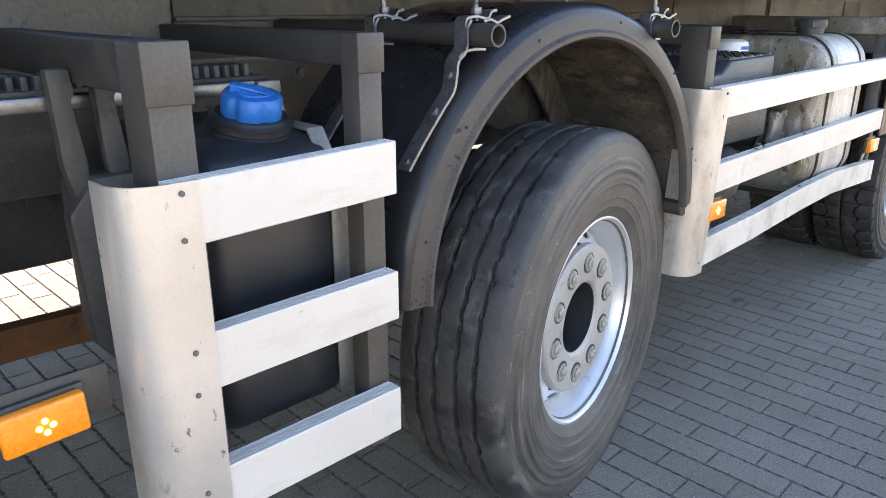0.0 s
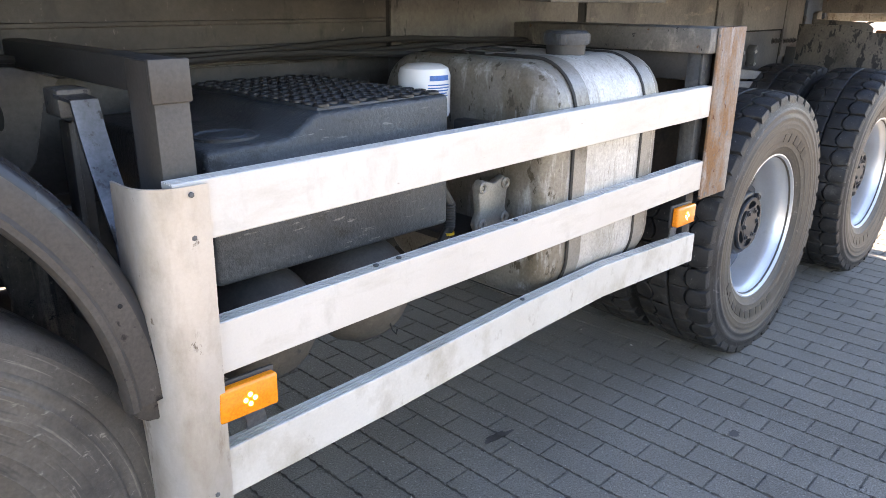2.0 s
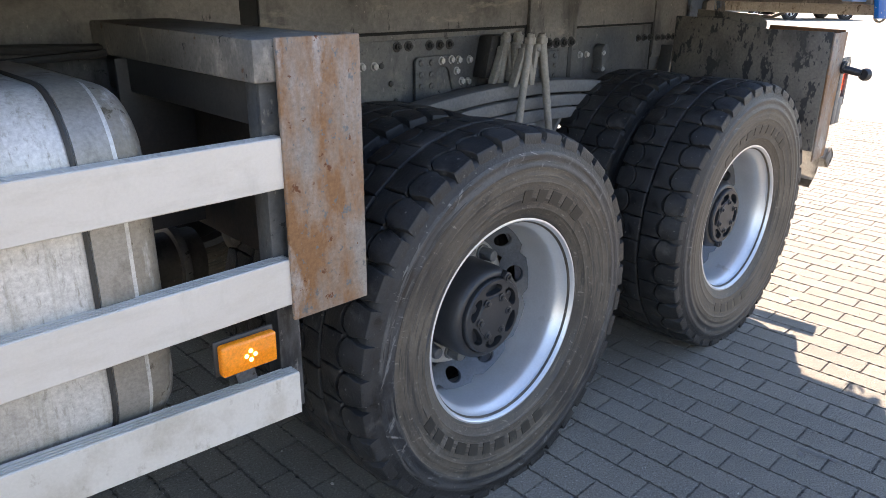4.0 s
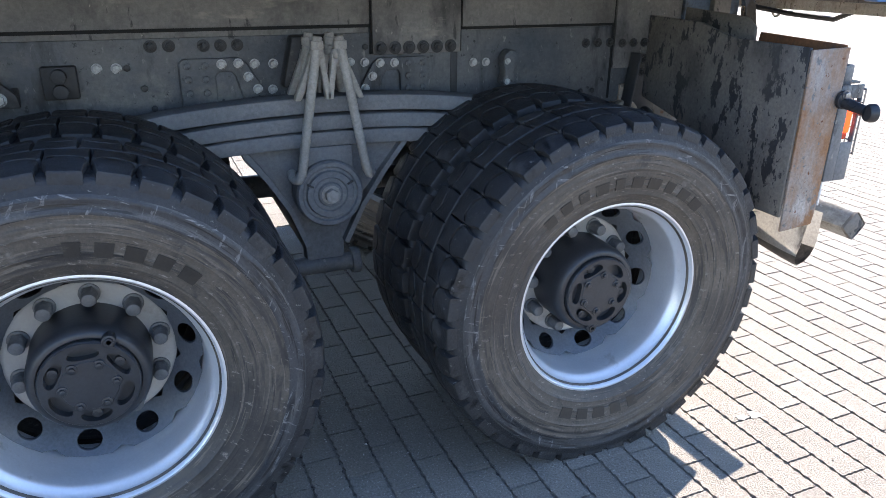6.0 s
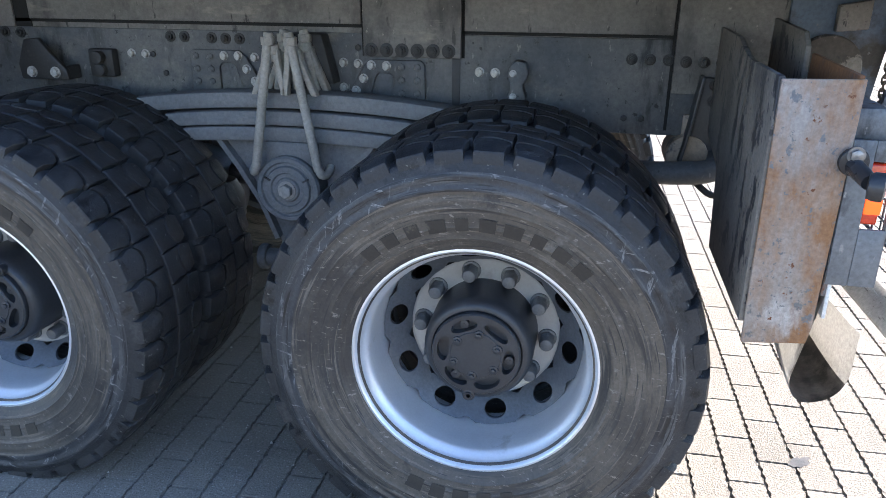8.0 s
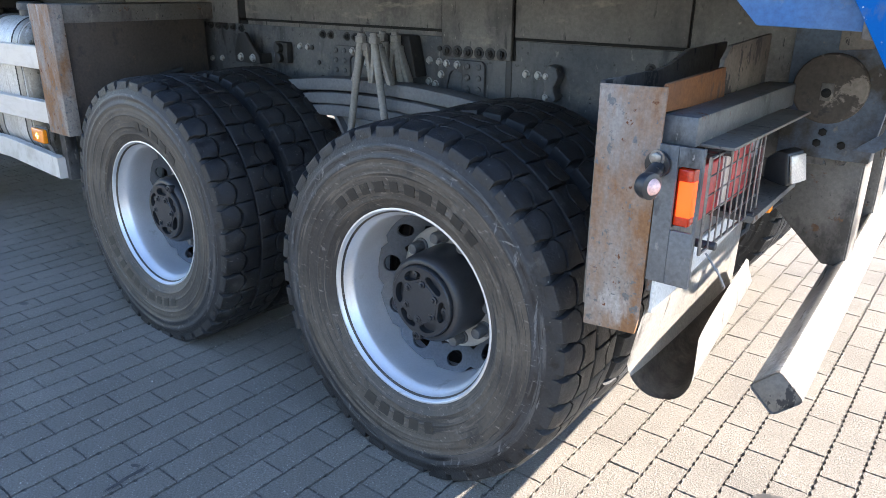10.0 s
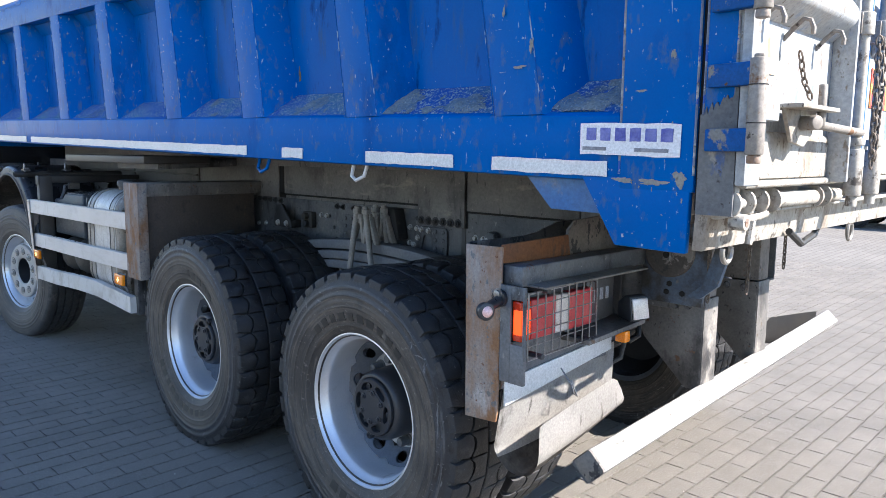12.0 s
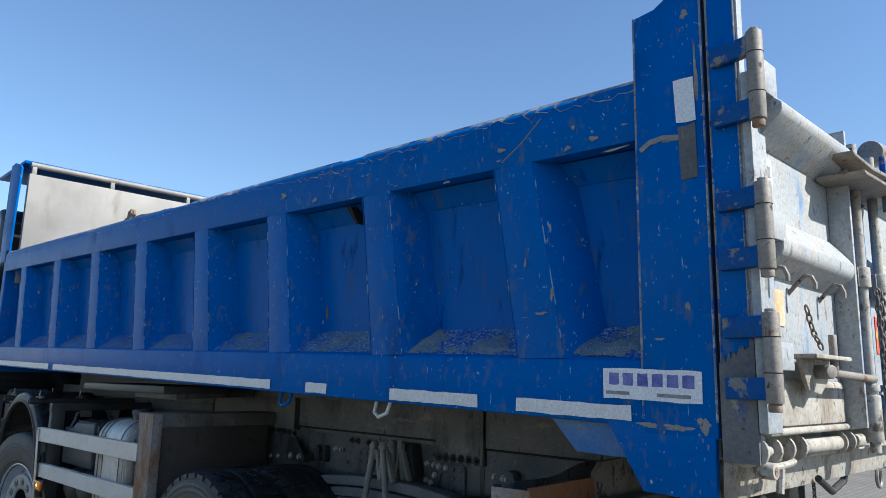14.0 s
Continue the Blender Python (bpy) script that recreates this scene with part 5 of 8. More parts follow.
# small cast bracket below the filter
bm = prism([(3.03, 0.93), (3.045, 0.945), (3.09, 0.93), (3.13, 0.945), (3.145, 0.93), (3.135, 0.86), (3.15, 0.83), (3.14, 0.80), (3.04, 0.80), (3.025, 0.83), (3.04, 0.86)], "y", -1.10, -1.075, 0.006)
cast = part("cast_bracket", bm, STRAP, truck, "light cast bracket with bolt holes")
for x, z in ((3.045, 0.925), (3.13, 0.925), (3.045, 0.83), (3.13, 0.835)):
    part("lug_eye", turn(lathe([(0.006, -0.004), (0.006, 0.002), (0.015, 0.002), (0.015, -0.004), (0.0105, -0.006)], 16, closed=True), pose(x, -1.1, z)), STRAP, cast)
bolts(cast, [(3.07, -1.085, 0.80), (3.11, -1.085, 0.80)], (0, 0, 1), 0.009, 0.02, DARK)
part("shelf_bracket", box(3.0, 3.17, -1.09, -0.6, 0.775, 0.795, 0.004), DARK, truck)
bm = sweep([(2.93, -1.06, 0.95), (2.95, -1.08, 0.90), (2.95, -1.08, 0.84), (2.93, -1.07, 0.80), (2.88, -1.05, 0.785)], 0.013, 10)
loom = part("ribbed_hose", bm, HOSE, truck, "black corrugated cable hose")
for k in range(9):
    part("hose_rib", turn(lathe([(0.013, -0.003), (0.0155, 0.0), (0.013, 0.003)], 12), pose(2.95, -1.08, 0.90 - 0.007 * k, 90, 0, 0)), HOSE, loom)
part("hose_tie", turn(lathe([(0.0132, -0.003), (0.0148, -0.003), (0.0148, 0.003), (0.0132, 0.003)], 12), pose(2.947, -1.08, 0.826, 90, 0, 0)), YELLOW, loom, "yellow hose tie")

# ---------------- urea tank and front clutter ----------------
bm = prism(rounded_section(-1.16, -0.62, 0.555, 1.115, 0.10), "x", 0.60, 0.895, 0.05, seg=5)
urea = part("urea_tank", bm, TANKPL, truck, "black plastic fluid tank with blue screw cap", 40)
bm = lathe([(0.0, 0.02), (0.125, 0.02), (0.115, -0.004), (0.092, -0.016), (0.080, -0.020), (0.079, -0.028), (0.074, -0.030), (0.073, -0.036), (0.077, -0.038), (0.077, -0.044), (0.070, -0.047), (0.066, -0.052), (0.0, -0.052)], 40)
part("filler_neck", turn(bm, pose(0.772, -1.02, 1.100, -76, 0, 0)), TANKPL, urea, "ringed black filler neck")
bm = bmesh.new()
n = 64
rings = []
for r, y in ((0.060, -0.048), (0.063, -0.054), (0.063, -0.088), (0.056, -0.098), (0.040, -0.100)):
    ring = []
    for k in range(n):
        t = 2 * math.pi * k / n
        rr = r * (1 - (0.11 if y > -0.095 else 0.05) * max(0.0, math.cos(6 * t)) ** 2)
        ring.append(bm.verts.new((rr * math.cos(t), y, rr * math.sin(t))))
    rings.append(ring)
for a, b in zip(rings, rings[1:]):
    for k in range(n):
        bm.faces.new((a[k], a[(k + 1) % n], b[(k + 1) % n], b[k]))
bm.faces.new(rings[-1])
prism([(-0.044, -0.096), (-0.044, -0.116), (-0.010, -0.112), (0.046, -0.100), (0.046, -0.096)], "z", -0.015, 0.015, 0.004, bm)
lathe([(0.034, -0.1005), (0.036, -0.1030), (0.038, -0.1005)], 40, bm=bm)
part("screw_cap", turn(bm, pose(0.772, -1.02, 1.102, -76, 0, 0) @ pose(0, 0, 0, 0, 35, 0) @ Matrix.Scale(0.90, 4)), CAPBLUE, urea, "bright blue ribbed screw cap")
part("tank_strap", prism([(-1.17, 0.60), (-1.17, 1.02), (-1.10, 1.122), (-0.70, 1.125), (-0.70, 1.119), (-1.098, 1.116), (-1.164, 1.018), (-1.164, 0.60)], "x", 0.845, 0.882, 0.0015), STRAP, urea, "grey tank strap")
pts = [(0.812, 0.99), (0.812, 1.158), (0.893, 1.160), (0.905, 1.152), (0.912, 1.130), (0.914, 0.99)]
end = part("tank_end_plate", prism(pts, "y", -0.925, -0.905, 0.004), RIM_DUSTY, urea, "light grey rounded plastic end piece")
part("edge_trim", sweep([(0.83, -0.915, 1.161), (0.893, -0.915, 1.163), (0.908, -0.915, 1.154), (0.916, -0.915, 1.130), (0.918, -0.915, 0.99)], 0.005, 8), HOSE, end, "black line for the shadow gap along the strap trim")
part("end_block", box(0.862, 0.915, -0.91, -0.87, 1.166, 1.192, 0.004), STRAP, truck, "pale steel block")
carrier = part("cable_carrier", box(0.28, 0.858, -0.905, -0.875, 1.168, 1.194, 0.004), ZINC, truck, "dull bright carrier bar with a ribbed cable chain")
for k in range(24):
    part("chain_rib", box(0.36 + k * 0.0225, 0.372 + k * 0.0225, -0.83, -0.76, 1.196, 1.222, 0.003), CHASSIS, carrier)
part("chain_tray", box(0.34, 0.92, -0.84, -0.75, 1.180, 1.198, 0.003), DARK, carrier)
for x0, yy in ((0.462, -0.95), (0.532, -0.95)):
    bm = prism([(x0, 1.08), (x0 - 0.005, 1.24), (x0 + 0.032, 1.24), (x0 + 0.036, 1.20), (x0 + 0.028, 1.19), (x0 + 0.040, 1.08), (x0 + 0.036, 0.98), (x0 + 0.02, 0.98)], "y", yy, yy + 0.03, 0.004)
    part("step_bracket", bm, FRONTSTEEL, truck, "dusty folded bracket")
bm = prism([(0.462, 0.76), (0.452, 1.0), (0.50, 1.06), (0.60, 1.06), (0.60, 0.70), (0.49, 0.72)], "y", -0.97, -0.93, 0.006)
box(0.49, 0.60, -0.93, -0.80, 0.72, 1.04, 0.01, bm=bm)
part("tank_carrier", bm, FRONTSTEEL, truck, "brown dusty tank carrier behind the guard post")
bm = sweep([(0.10, -0.33, 0.535), (0.45, -0.33, 0.545), (0.62, -0.33, 0.54), (0.80, -0.30, 0.50)], 0, flat=(0.05, 0.085, (0, 1, 0)))
part("steering_rod", bm, ORANGE_RUST, truck, "brown rusty steering drag link")
bm = prism([(-0.05, 1.0), (-0.05, 1.28), (0.05, 1.34), (0.18, 1.30), (0.22, 1.10), (0.16, 0.99)], "y", -0.95, -0.60, 0.02)
part("front_mudguard", bm, MUDDY, truck, "dusty plastic mudguard of the first axle")
part("gearbox", box(-0.6, 1.25, -0.33, 0.33, 0.705, 1.12, 0.05), FRONTSTEEL, truck, "dark gearbox casing")
casing = part("engine_casing", box(0.92, 1.50, -0.44, -0.34, 0.46, 1.08, 0.03), OILBROWN, truck, "brown dirty engine and steering casing")
rnd = random.Random(31)
for i in range(26):
    x, z = rnd.uniform(0.95, 1.46), rnd.uniform(0.52, 1.05)
    w, t = rnd.uniform(0.02, 0.07), rnd.uniform(0.015, 0.05)
    if i % 2:
        bm = rod((x, -0.43, z), (x, -0.46 - t, z), w * 0.4, 14, bevel=0.003)
    else:
        bm = box(x - w, x + w, -0.46 - t, -0.435, z - t, z + t, 0.006)
    part("fitting", bm, (OILBROWN, CHASSIS, OILBROWN, ORANGE_RUST)[i % 4], casing)
for i in range(4):
    x = 1.0 + 0.13 * i
    part("brake_line", sweep([(x, -0.47, 0.50), (x + 0.03, -0.50, 0.68), (x - 0.05, -0.49, 0.86), (x + 0.02, -0.48, 1.04)], 0.008, 8), HOSE, casing)
# added tube, thick and low enough to screen off the sunlit ground beyond
shaft = part("propeller_shaft", rod((1.35, 0, 0.455), (4.30, 0, 0.455), 0.105, 24, bevel=0.01), FRONTSTEEL, truck, "thick dark brown tube added under the frame to hide sunlit ground")
for x in (1.45, 2.9, 4.2):
    part("shaft_flange", rod((x, 0, 0.455), (x + 0.03, 0, 0.455), 0.130, 24, bevel=0.004), CHASSIS, shaft)
part("lower_beam", box(1.62, 3.3, -0.08, 0.08, 0.752, 0.87, 0.01), FRONTSTEEL, truck, "brown beam deep under the frame")
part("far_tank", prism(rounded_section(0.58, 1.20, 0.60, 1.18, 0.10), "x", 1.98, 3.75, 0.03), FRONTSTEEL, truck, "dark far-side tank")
# unseen box added on the far side to block a sunlit streak
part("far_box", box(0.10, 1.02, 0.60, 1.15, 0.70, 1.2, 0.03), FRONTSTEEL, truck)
cab = part("cab", prism([(-2.0, 1.30), (-2.05, 2.2), (-1.75, 3.05), (-0.10, 3.12), (0.02, 3.0), (0.04, 1.30)], "y", -1.20, 1.20, 0.05, seg=3), CARBLACK, truck, "dark cab at the truck's front")
part("cab_step", box(-1.7, -0.9, -1.18, 1.18, 0.55, 1.29, 0.05), CARBLACK, cab)

# ---------------- side guards and wheel arch ----------------
def rail_bar(stations, h, parent, mat, label):
    """A hollow aluminium plank with a finely grooved top edge, through stations of (x, y, top)."""
    def section(y, z1):
        top = []
        n = 4
        for i in range(n):
            a, b = y + 0.002 + 0.032 * i / n, y + 0.002 + 0.032 * (i + 1) / n
            top += [(a, z1), (b - 0.0036, z1), (b - 0.0036, z1 - 0.003), (b, z1 - 0.003)]
        return [(y, z1 - h + 0.002), (y, z1 - 0.002)] + top + [(y + 0.036, z1 - 0.001), (y + 0.036, z1 - h), (y + 0.002, z1 - h)]
    bm = bmesh.new()
    rows = [[bm.verts.new((x, p, z)) for p, z in section(y, top)] for x, y, top in stations]
    bm.faces.new(rows[0])
    bm.faces.new(rows[-1][::-1])
    for lo, hi in zip(rows, rows[1:]):
        for i in range(len(lo)):
            j = (i + 1) % len(lo)
            bm.faces.new((lo[i], lo[j], hi[j], hi[i]))
    return part("guard_rail", bm, mat, parent, label, 20)


def curved_post(x1, y, z0, z1, label, deep=0.09, flat=0.075):
    """A sheet bent round at the front end: flat face, then a rounded corner going inwards."""
    r, t = 0.065, 0.004
    x0 = x1 - flat
    out = [(x1, y)] + [(x0 - r * math.sin(radians(a)), y + r - r * math.cos(radians(a))) for a in range(0, 91, 10)] + [(x0 - r, y + r + deep * 0.4)]
    inn = [(px + (t if i == len(out) - 1 else t * math.sin(radians(min(90, max(0, (i - 1) * 10))))), py + (t if i == 0 else t * math.cos(radians(min(90, max(0, (i - 1) * 10)))))) for i, (px, py) in enumerate(out)]
    return part("guard_post", prism(out + inn[::-1], "z", z0, z1, 0.0), POSTALU, truck, label, 30)


def marker(x, y, z, parent, tilt=0.0):
    """An amber side lamp on a bent strip, with four lit diodes."""
    bm = turn(box(-0.062, 0.062, -0.004, 0.004, -0.036, 0.036, 0.003), pose(x, y, z, 0, tilt, 0))
    base = part("side_lamp", bm, DARK, parent, "amber side marker lamp, lit")
    lens = part("lamp_lens", turn(box(-0.057, 0.057, -0.022, 0.0, -0.031, 0.031, 0.006, 3), pose(x, y - 0.004, z, 0, tilt, 0)), AMBER, parent, "amber lens")
    bm = bmesh.new()
    for dx, dz in ((-0.009, 0), (0.009, 0), (0, -0.009), (0, 0.009)):
        rod((dx, -0.024, dz), (dx, -0.0275, dz), 0.0044, 10, bm=bm)
    part("lit_diode", turn(bm, pose(x, y, z, 0, tilt, 0)), LED, parent, "four lit diodes")


GY = -1.285
front_guard = curved_post(0.536, GY - 0.004, 0.40, 1.106, "satin aluminium guard post with rounded edge, dusty", 0.09, 0.050)
for za, zb in ((1.104, 1.115), (0.867, 0.871), (0.627, 0.628)):
    rail_bar([(0.495, GY, za), (0.905, GY, zb)], 0.096, front_guard, RAIL, "pale aluminium guard rail")
bolts(front_guard, [(0.509 - 0.011 * i / 3, GY - 0.004, z) for i, z in enumerate((1.090, 1.022, 0.846, 0.776, 0.60, 0.55))], (0, -1, 0), 0.0048, 0.003, CHASSIS, "screw", False)
marker(0.300, -1.215, 0.787, front_guard, -2)
part("lamp_strip", box(0.22, 0.40, -1.209, -1.203, 0.765, 0.838, 0.002), DARK, front_guard)
REARX = 3.945
guard = curved_post(2.242, -1.244, 0.510, 1.105, "satin aluminium guard post, stained at its foot", 0.12, 0.036)
# the post's top leans out a little
for v in guard.data.vertices:
    v.co.y -= 0.026 * max(0.0, (v.co.z - 0.80) / 0.29)
rail_bar([(2.190, -1.262, 1.109), (3.1, -1.250, 1.115), (REARX, -1.240, 1.119)], 0.095, guard, RAIL, "pale aluminium guard rail")
rail_bar([(2.195, -1.240, 0.861), (2.66, -1.240, 0.868), (3.15, -1.240, 0.873), (REARX, -1.240, 0.884)], 0.094, guard, RAIL, "pale aluminium guard rail")
rail_bar([(2.195, -1.240, 0.622), (2.63, -1.240, 0.632), (3.09, -1.240, 0.656), (3.42, -1.240, 0.664), (REARX, -1.240, 0.639)], 0.096, guard, RAIL_LOW, "mud-stained aluminium guard rail, slightly buckled")
bolts(guard, [(2.213, -1.244 - lean, z) for z, lean in ((1.092, 0.027), (1.024, 0.021), (0.84, 0.004), (0.782, 0.0), (0.60, 0.0), (0.550, 0.0))], (0, -1, 0), 0.0048, 0.003, CHASSIS, "screw", False)
bolts(guard, [(x, -1.221, z) for x, z in ((3.03, 0.871), (3.07, 0.655), (2.60, 0.867), (2.66, 0.868))], (0, 0, 1), 0.006, 0.004, CHASSIS, "screw", False)
marker(2.286, -1.230, 0.714, guard, 1)
marker(3.832, -1.235, 0.728, guard, 1)
part("rust_streak", box(2.196, 2.206, -1.2395, -1.2325, 0.525, 0.66, 0.002), ORANGE_RUST, guard, "brown rust run at the foot")
for x in (2.33, 3.86):
    bm = sweep([(x - 0.01, -1.205, 0.56), (x - 0.01, -1.207, 0.64), (x - 0.03, -1.222, 0.70), (x - 0.03, -1.222, 0.74)], 0, flat=(0.04, 0.004, (1, 0, 0)))
    part("lamp_strip", bm, ZINC, guard, "bent steel lamp strip")
# dark uprights behind the rails, with arms to the frame
def upright(x, w, y, z0, z1, arm_to, depth=0.07, mat=None, arm_h=0.10):
    outline = [(x, y), (x + w, y), (x + w, y + depth), (x + w - 0.006, y + depth), (x + w - 0.006, y + 0.006), (x + 0.006, y + 0.006), (x + 0.006, y + depth), (x, y + depth)]
    up = part("guard_upright", prism(outline, "z", z0, z1, 0.002), mat or BROWNED, truck, "dusty black channel upright")
    bm = box(x + 0.003, x + w - 0.003, y + 0.006, arm_to, z1 - arm_h, z1 + 0.003, 0.006)
    part("guard_arm", bm, DARK, up, "black box-section arm")
    part("end_plate", box(x - 0.004, x + w + 0.004, y - 0.005, y + 0.005, z1 - arm_h - 0.01, z1 + 0.003, 0.003), mat or BROWNED, up)
    return up


upright(0.495, 0.064, -1.245, 0.45, 1.290, FY, 0.09, arm_h=0.075)
upright(0.860, 0.050, -1.245, 0.49, 1.293, FY, 0.05, arm_h=0.054)
upright(2.205, 0.056, -1.200, 0.54, 1.278, FY, 0.09, arm_h=0.052)
post = upright(3.925, 0.050, -1.205, 0.535, 1.230, FY, 0.05, mat=CHASSIS)
bm = box(3.940, 4.120, -1.246, -1.236, 0.757, 1.292, 0.003)
box(4.110, 4.120, -1.240, -1.19, 0.757, 1.292, 0.003, bm=bm)
rusty = part("corner_plate", bm, RUST, truck, "rust-streaked bare steel corner plate")
part("corner_beam", box(3.90, 4.10, -1.234, FY, 1.215, 1.290, 0.006), LEG, rusty, "flaking grey beam")
bm = box(4.086, 4.098, -1.19, -0.52, 0.757, 1.285, 0.003)
part("splash_plate", bm, SPLASH, rusty, "dark rust-stained splash plate")
part("splash_plate", box(3.90, 4.08, -0.60, -0.585, 0.78, 1.21, 0.003), DARK, rusty)
bm = sweep([(4.10, -0.94, 0.80), (4.12, -0.90, 0.90), (4.14, -0.80, 0.98), (4.16, -0.70, 1.0)], 0.012, 8)
part("hose", bm, HOSE, truck)

# wheel arch over the second steering axle
FX, FZ, FR = 1.570, 0.742, 0.602
prof = [(-1.214, FR - 0.080), (-1.230, FR - 0.079), (-1.237, FR - 0.073), (-1.237, FR - 0.064), (-1.228, FR - 0.057), (-1.226, FR - 0.040), (-1.224, FR - 0.020), (-1.214, FR - 0.006), (-1.196, FR + 0.002), (-1.17, FR + 0.004), (-0.74, FR + 0.004),
        (-0.74, FR - 0.003), (-1.17, FR - 0.004), (-1.205, FR - 0.016), (-1.212, FR - 0.064)]
bm = bmesh.new()
rings = []
for i in range(65):
    a = radians(1.5 + 178.0 * i / 64)
    k = max(0.0, abs(i - 32) - 30) / 2
    rings.append([bm.verts.new((FX + (r + 0.0) * math.cos(a), y, FZ + r * math.sin(a))) for y, r in prof])
n = len(prof)
for a, b in zip(rings, rings[1:]):
    for k in range(n):
        f = bm.faces.new((a[k], a[(k + 1) % n], b[(k + 1) % n], b[k]))
        f.material_index = 1 if k < 6 else (0 if k < 11 else 2)
bm.faces.new(rings[0][::-1])
bm.faces.new(rings[-1])
arch = part("wheel_arch", bm, [BLACKPL, LIPPL, MUDDY], truck, "black plastic wheel arch with dusty lip and muddy lining", 40)
bolts(arch, [(FX + (FR - 0.035) * math.cos(radians(a)), -1.234, FZ + (FR - 0.035) * math.sin(radians(a))) for a in (20, 48, 80, 112, 140, 165)], (0, -1, 0), 0.004, 0.002, HOLE, "rivet", False)
bm = prism([(FX + FR - 0.066, FZ + 0.020), (FX + FR - 0.062, FZ - 0.010), (FX + FR - 0.046, FZ - 0.024), (FX + FR - 0.022, FZ - 0.028), (FX + FR - 0.006, FZ - 0.018), (FX + FR, FZ + 0.020)], "y", -1.213, -1.13, 0.006)
part("arch_foot", bm, LIPPL, arch, "rounded dusty foot of the arch")
# added plate, covers the sunlit patches showing behind the guard post
part("carrier_plate", box(2.165, 2.315, -0.705, -0.690, 0.55, 0.96, 0.006), FRONTSTEEL, arch, "dark plate added behind the arch to hide sunlit ground")
# inner apron of the wheel arch with gaps
bm = prism([(FX + 0.60, 0.60), (FX + 0.60, 0.76)] + arc(FX, FZ, FR - 0.005, 4, 62, 10) + arc(FX, FZ, FR - 0.10, 58, 8, 10) + [(FX + 0.47, 0.60)], "y", -0.775, -0.755, 0.004)
part("arch_apron", bm, MUDDY, arch, "muddy inner apron")
for x, rear in ((1.195, False), (1.885, True)):
    bm = lathe([(0.018, -1.262), (0.0225, -1.262), (0.0225, FY), (0.018, FY)], 24, closed=True)
    pipe = part("stay_pipe", turn(bm, pose(x, 0, 1.283)), DARK, arch, "open-ended black stay pipe")
    for yy in (-1.19, -0.90):
        bm = sweep(eased([(x - 0.032, yy, 1.296), (x - 0.030, yy, 1.314), (x, yy, 1.318), (x + 0.030, yy, 1.314), (x + 0.042, yy, 1.327), (x + 0.058, yy, 1.330)]), 0, flat=(0.030, 0.005, (0, 1, 0)))
        sweep(eased([(x + 0.020, yy, 1.309), (x + 0.040, yy, 1.312), (x + 0.060, yy, 1.306), (x + 0.078, yy, 1.312), (x + 0.100, yy, 1.318)]), 0, flat=(0.030, 0.005, (0, 1, 0)), bm=bm)
        pts = [(x - 0.020, yy, 1.312), (x - 0.030, yy, 1.296), (x - 0.031, yy, 1.262), (x - 0.040, yy, 1.246), (x - 0.056, yy, 1.232), (x - 0.060, yy, 1.205)]
        if not rear:
            pts += [(x - 0.068, yy, 1.175), (x - 0.095, yy, 1.145), (x - 0.145, yy, 1.088), (x - 0.190, yy, 1.032)]
        sweep(eased(pts), 0, flat=(0.036, 0.006, (0, 1, 0)), bm=bm)
        sweep(eased([(x - 0.054, yy, 1.238), (x - 0.040, yy, 1.250), (x - 0.010, yy, 1.255), (x + 0.024, yy, 1.254)]), 0, flat=(0.032, 0.005, (0, 1, 0)), bm=bm)
        rod((x + 0.012, yy, 1.31), (x + 0.006, yy, 1.364), 0.006, 10, bm=bm)
        hexagon((x + 0.011, yy, 1.322), (0, 0, 1), 0.012, 0.014, bm=bm)
        if not rear:
            for dx, z in ((-0.064, 1.205), (-0.105, 1.138), (-0.181, 1.046)):
                rod((x + dx, yy, z), (x + dx - 0.007, yy, z + 0.005), 0.009, 10, bm=bm)
        part("stay_clamp", bm, GALV, arch, "bright zinc pipe clamp with bolt")
bm = sweep([(2.165, -0.96, 1.212), (2.176, -1.00, 1.205), (2.178, -1.01, 1.155), (2.178, -1.04, 1.09), (2.172, -1.12, 0.99), (2.165, -1.165, 0.90), (2.163, -1.175, 0.80)], 0, flat=(0.044, 0.007, (1, 0, 0)))
part("arch_stay", bm, GALV, arch, "bent grey arch stay")
bm = box(2.145, 2.20, -0.97, -0.90, 1.175, 1.222, 0.005)
part("stay_block", bm, LEG, arch, "worn grey stay block")
bm = prism([(2.165, 0.80), (2.172, 1.16), (2.182, 1.16), (2.178, 0.80)], "y", -0.92, -0.87, 0.003)
prism([(2.178, 0.80), (2.182, 1.16), (2.206, 1.16), (2.200, 0.80)], "y", -0.90, -0.892, 0.002, bm)
part("arch_bracket", bm, FRONTSTEEL, arch, "upright angle stay")
bm = prism([(1.70, 1.02), (1.72, 1.215), (1.90, 1.245), (2.16, 1.240), (2.235, 1.215), (2.20, 1.17), (2.17, 1.06), (2.10, 0.98), (1.86, 0.95)], "y", -0.71, -0.69, 0.004)
gus = part("arch_gusset", bm, FRONTSTEEL, arch, "dusty brown gusset plate with bolt heads")
bolts(gus, [(2.06, -0.71, 1.178), (2.062, -0.71, 1.125), (2.058, -0.71, 1.072), (1.95, -0.71, 1.18), (1.95, -0.71, 1.08)], (0, -1, 0), 0.017, 0.010, DARK)
part("plate_slot", turn(lathe([(0.0, -0.001), (0.014, -0.001), (0.014, 0.003)], 20), pose(2.118, -0.7112, 1.152) @ Matrix.Diagonal((0.6, 1, 1.9, 1))), HOLE, gus)
bm = rod((1.35, -0.70, 1.0), (1.45, -0.66, 0.62), 0.035, 18)
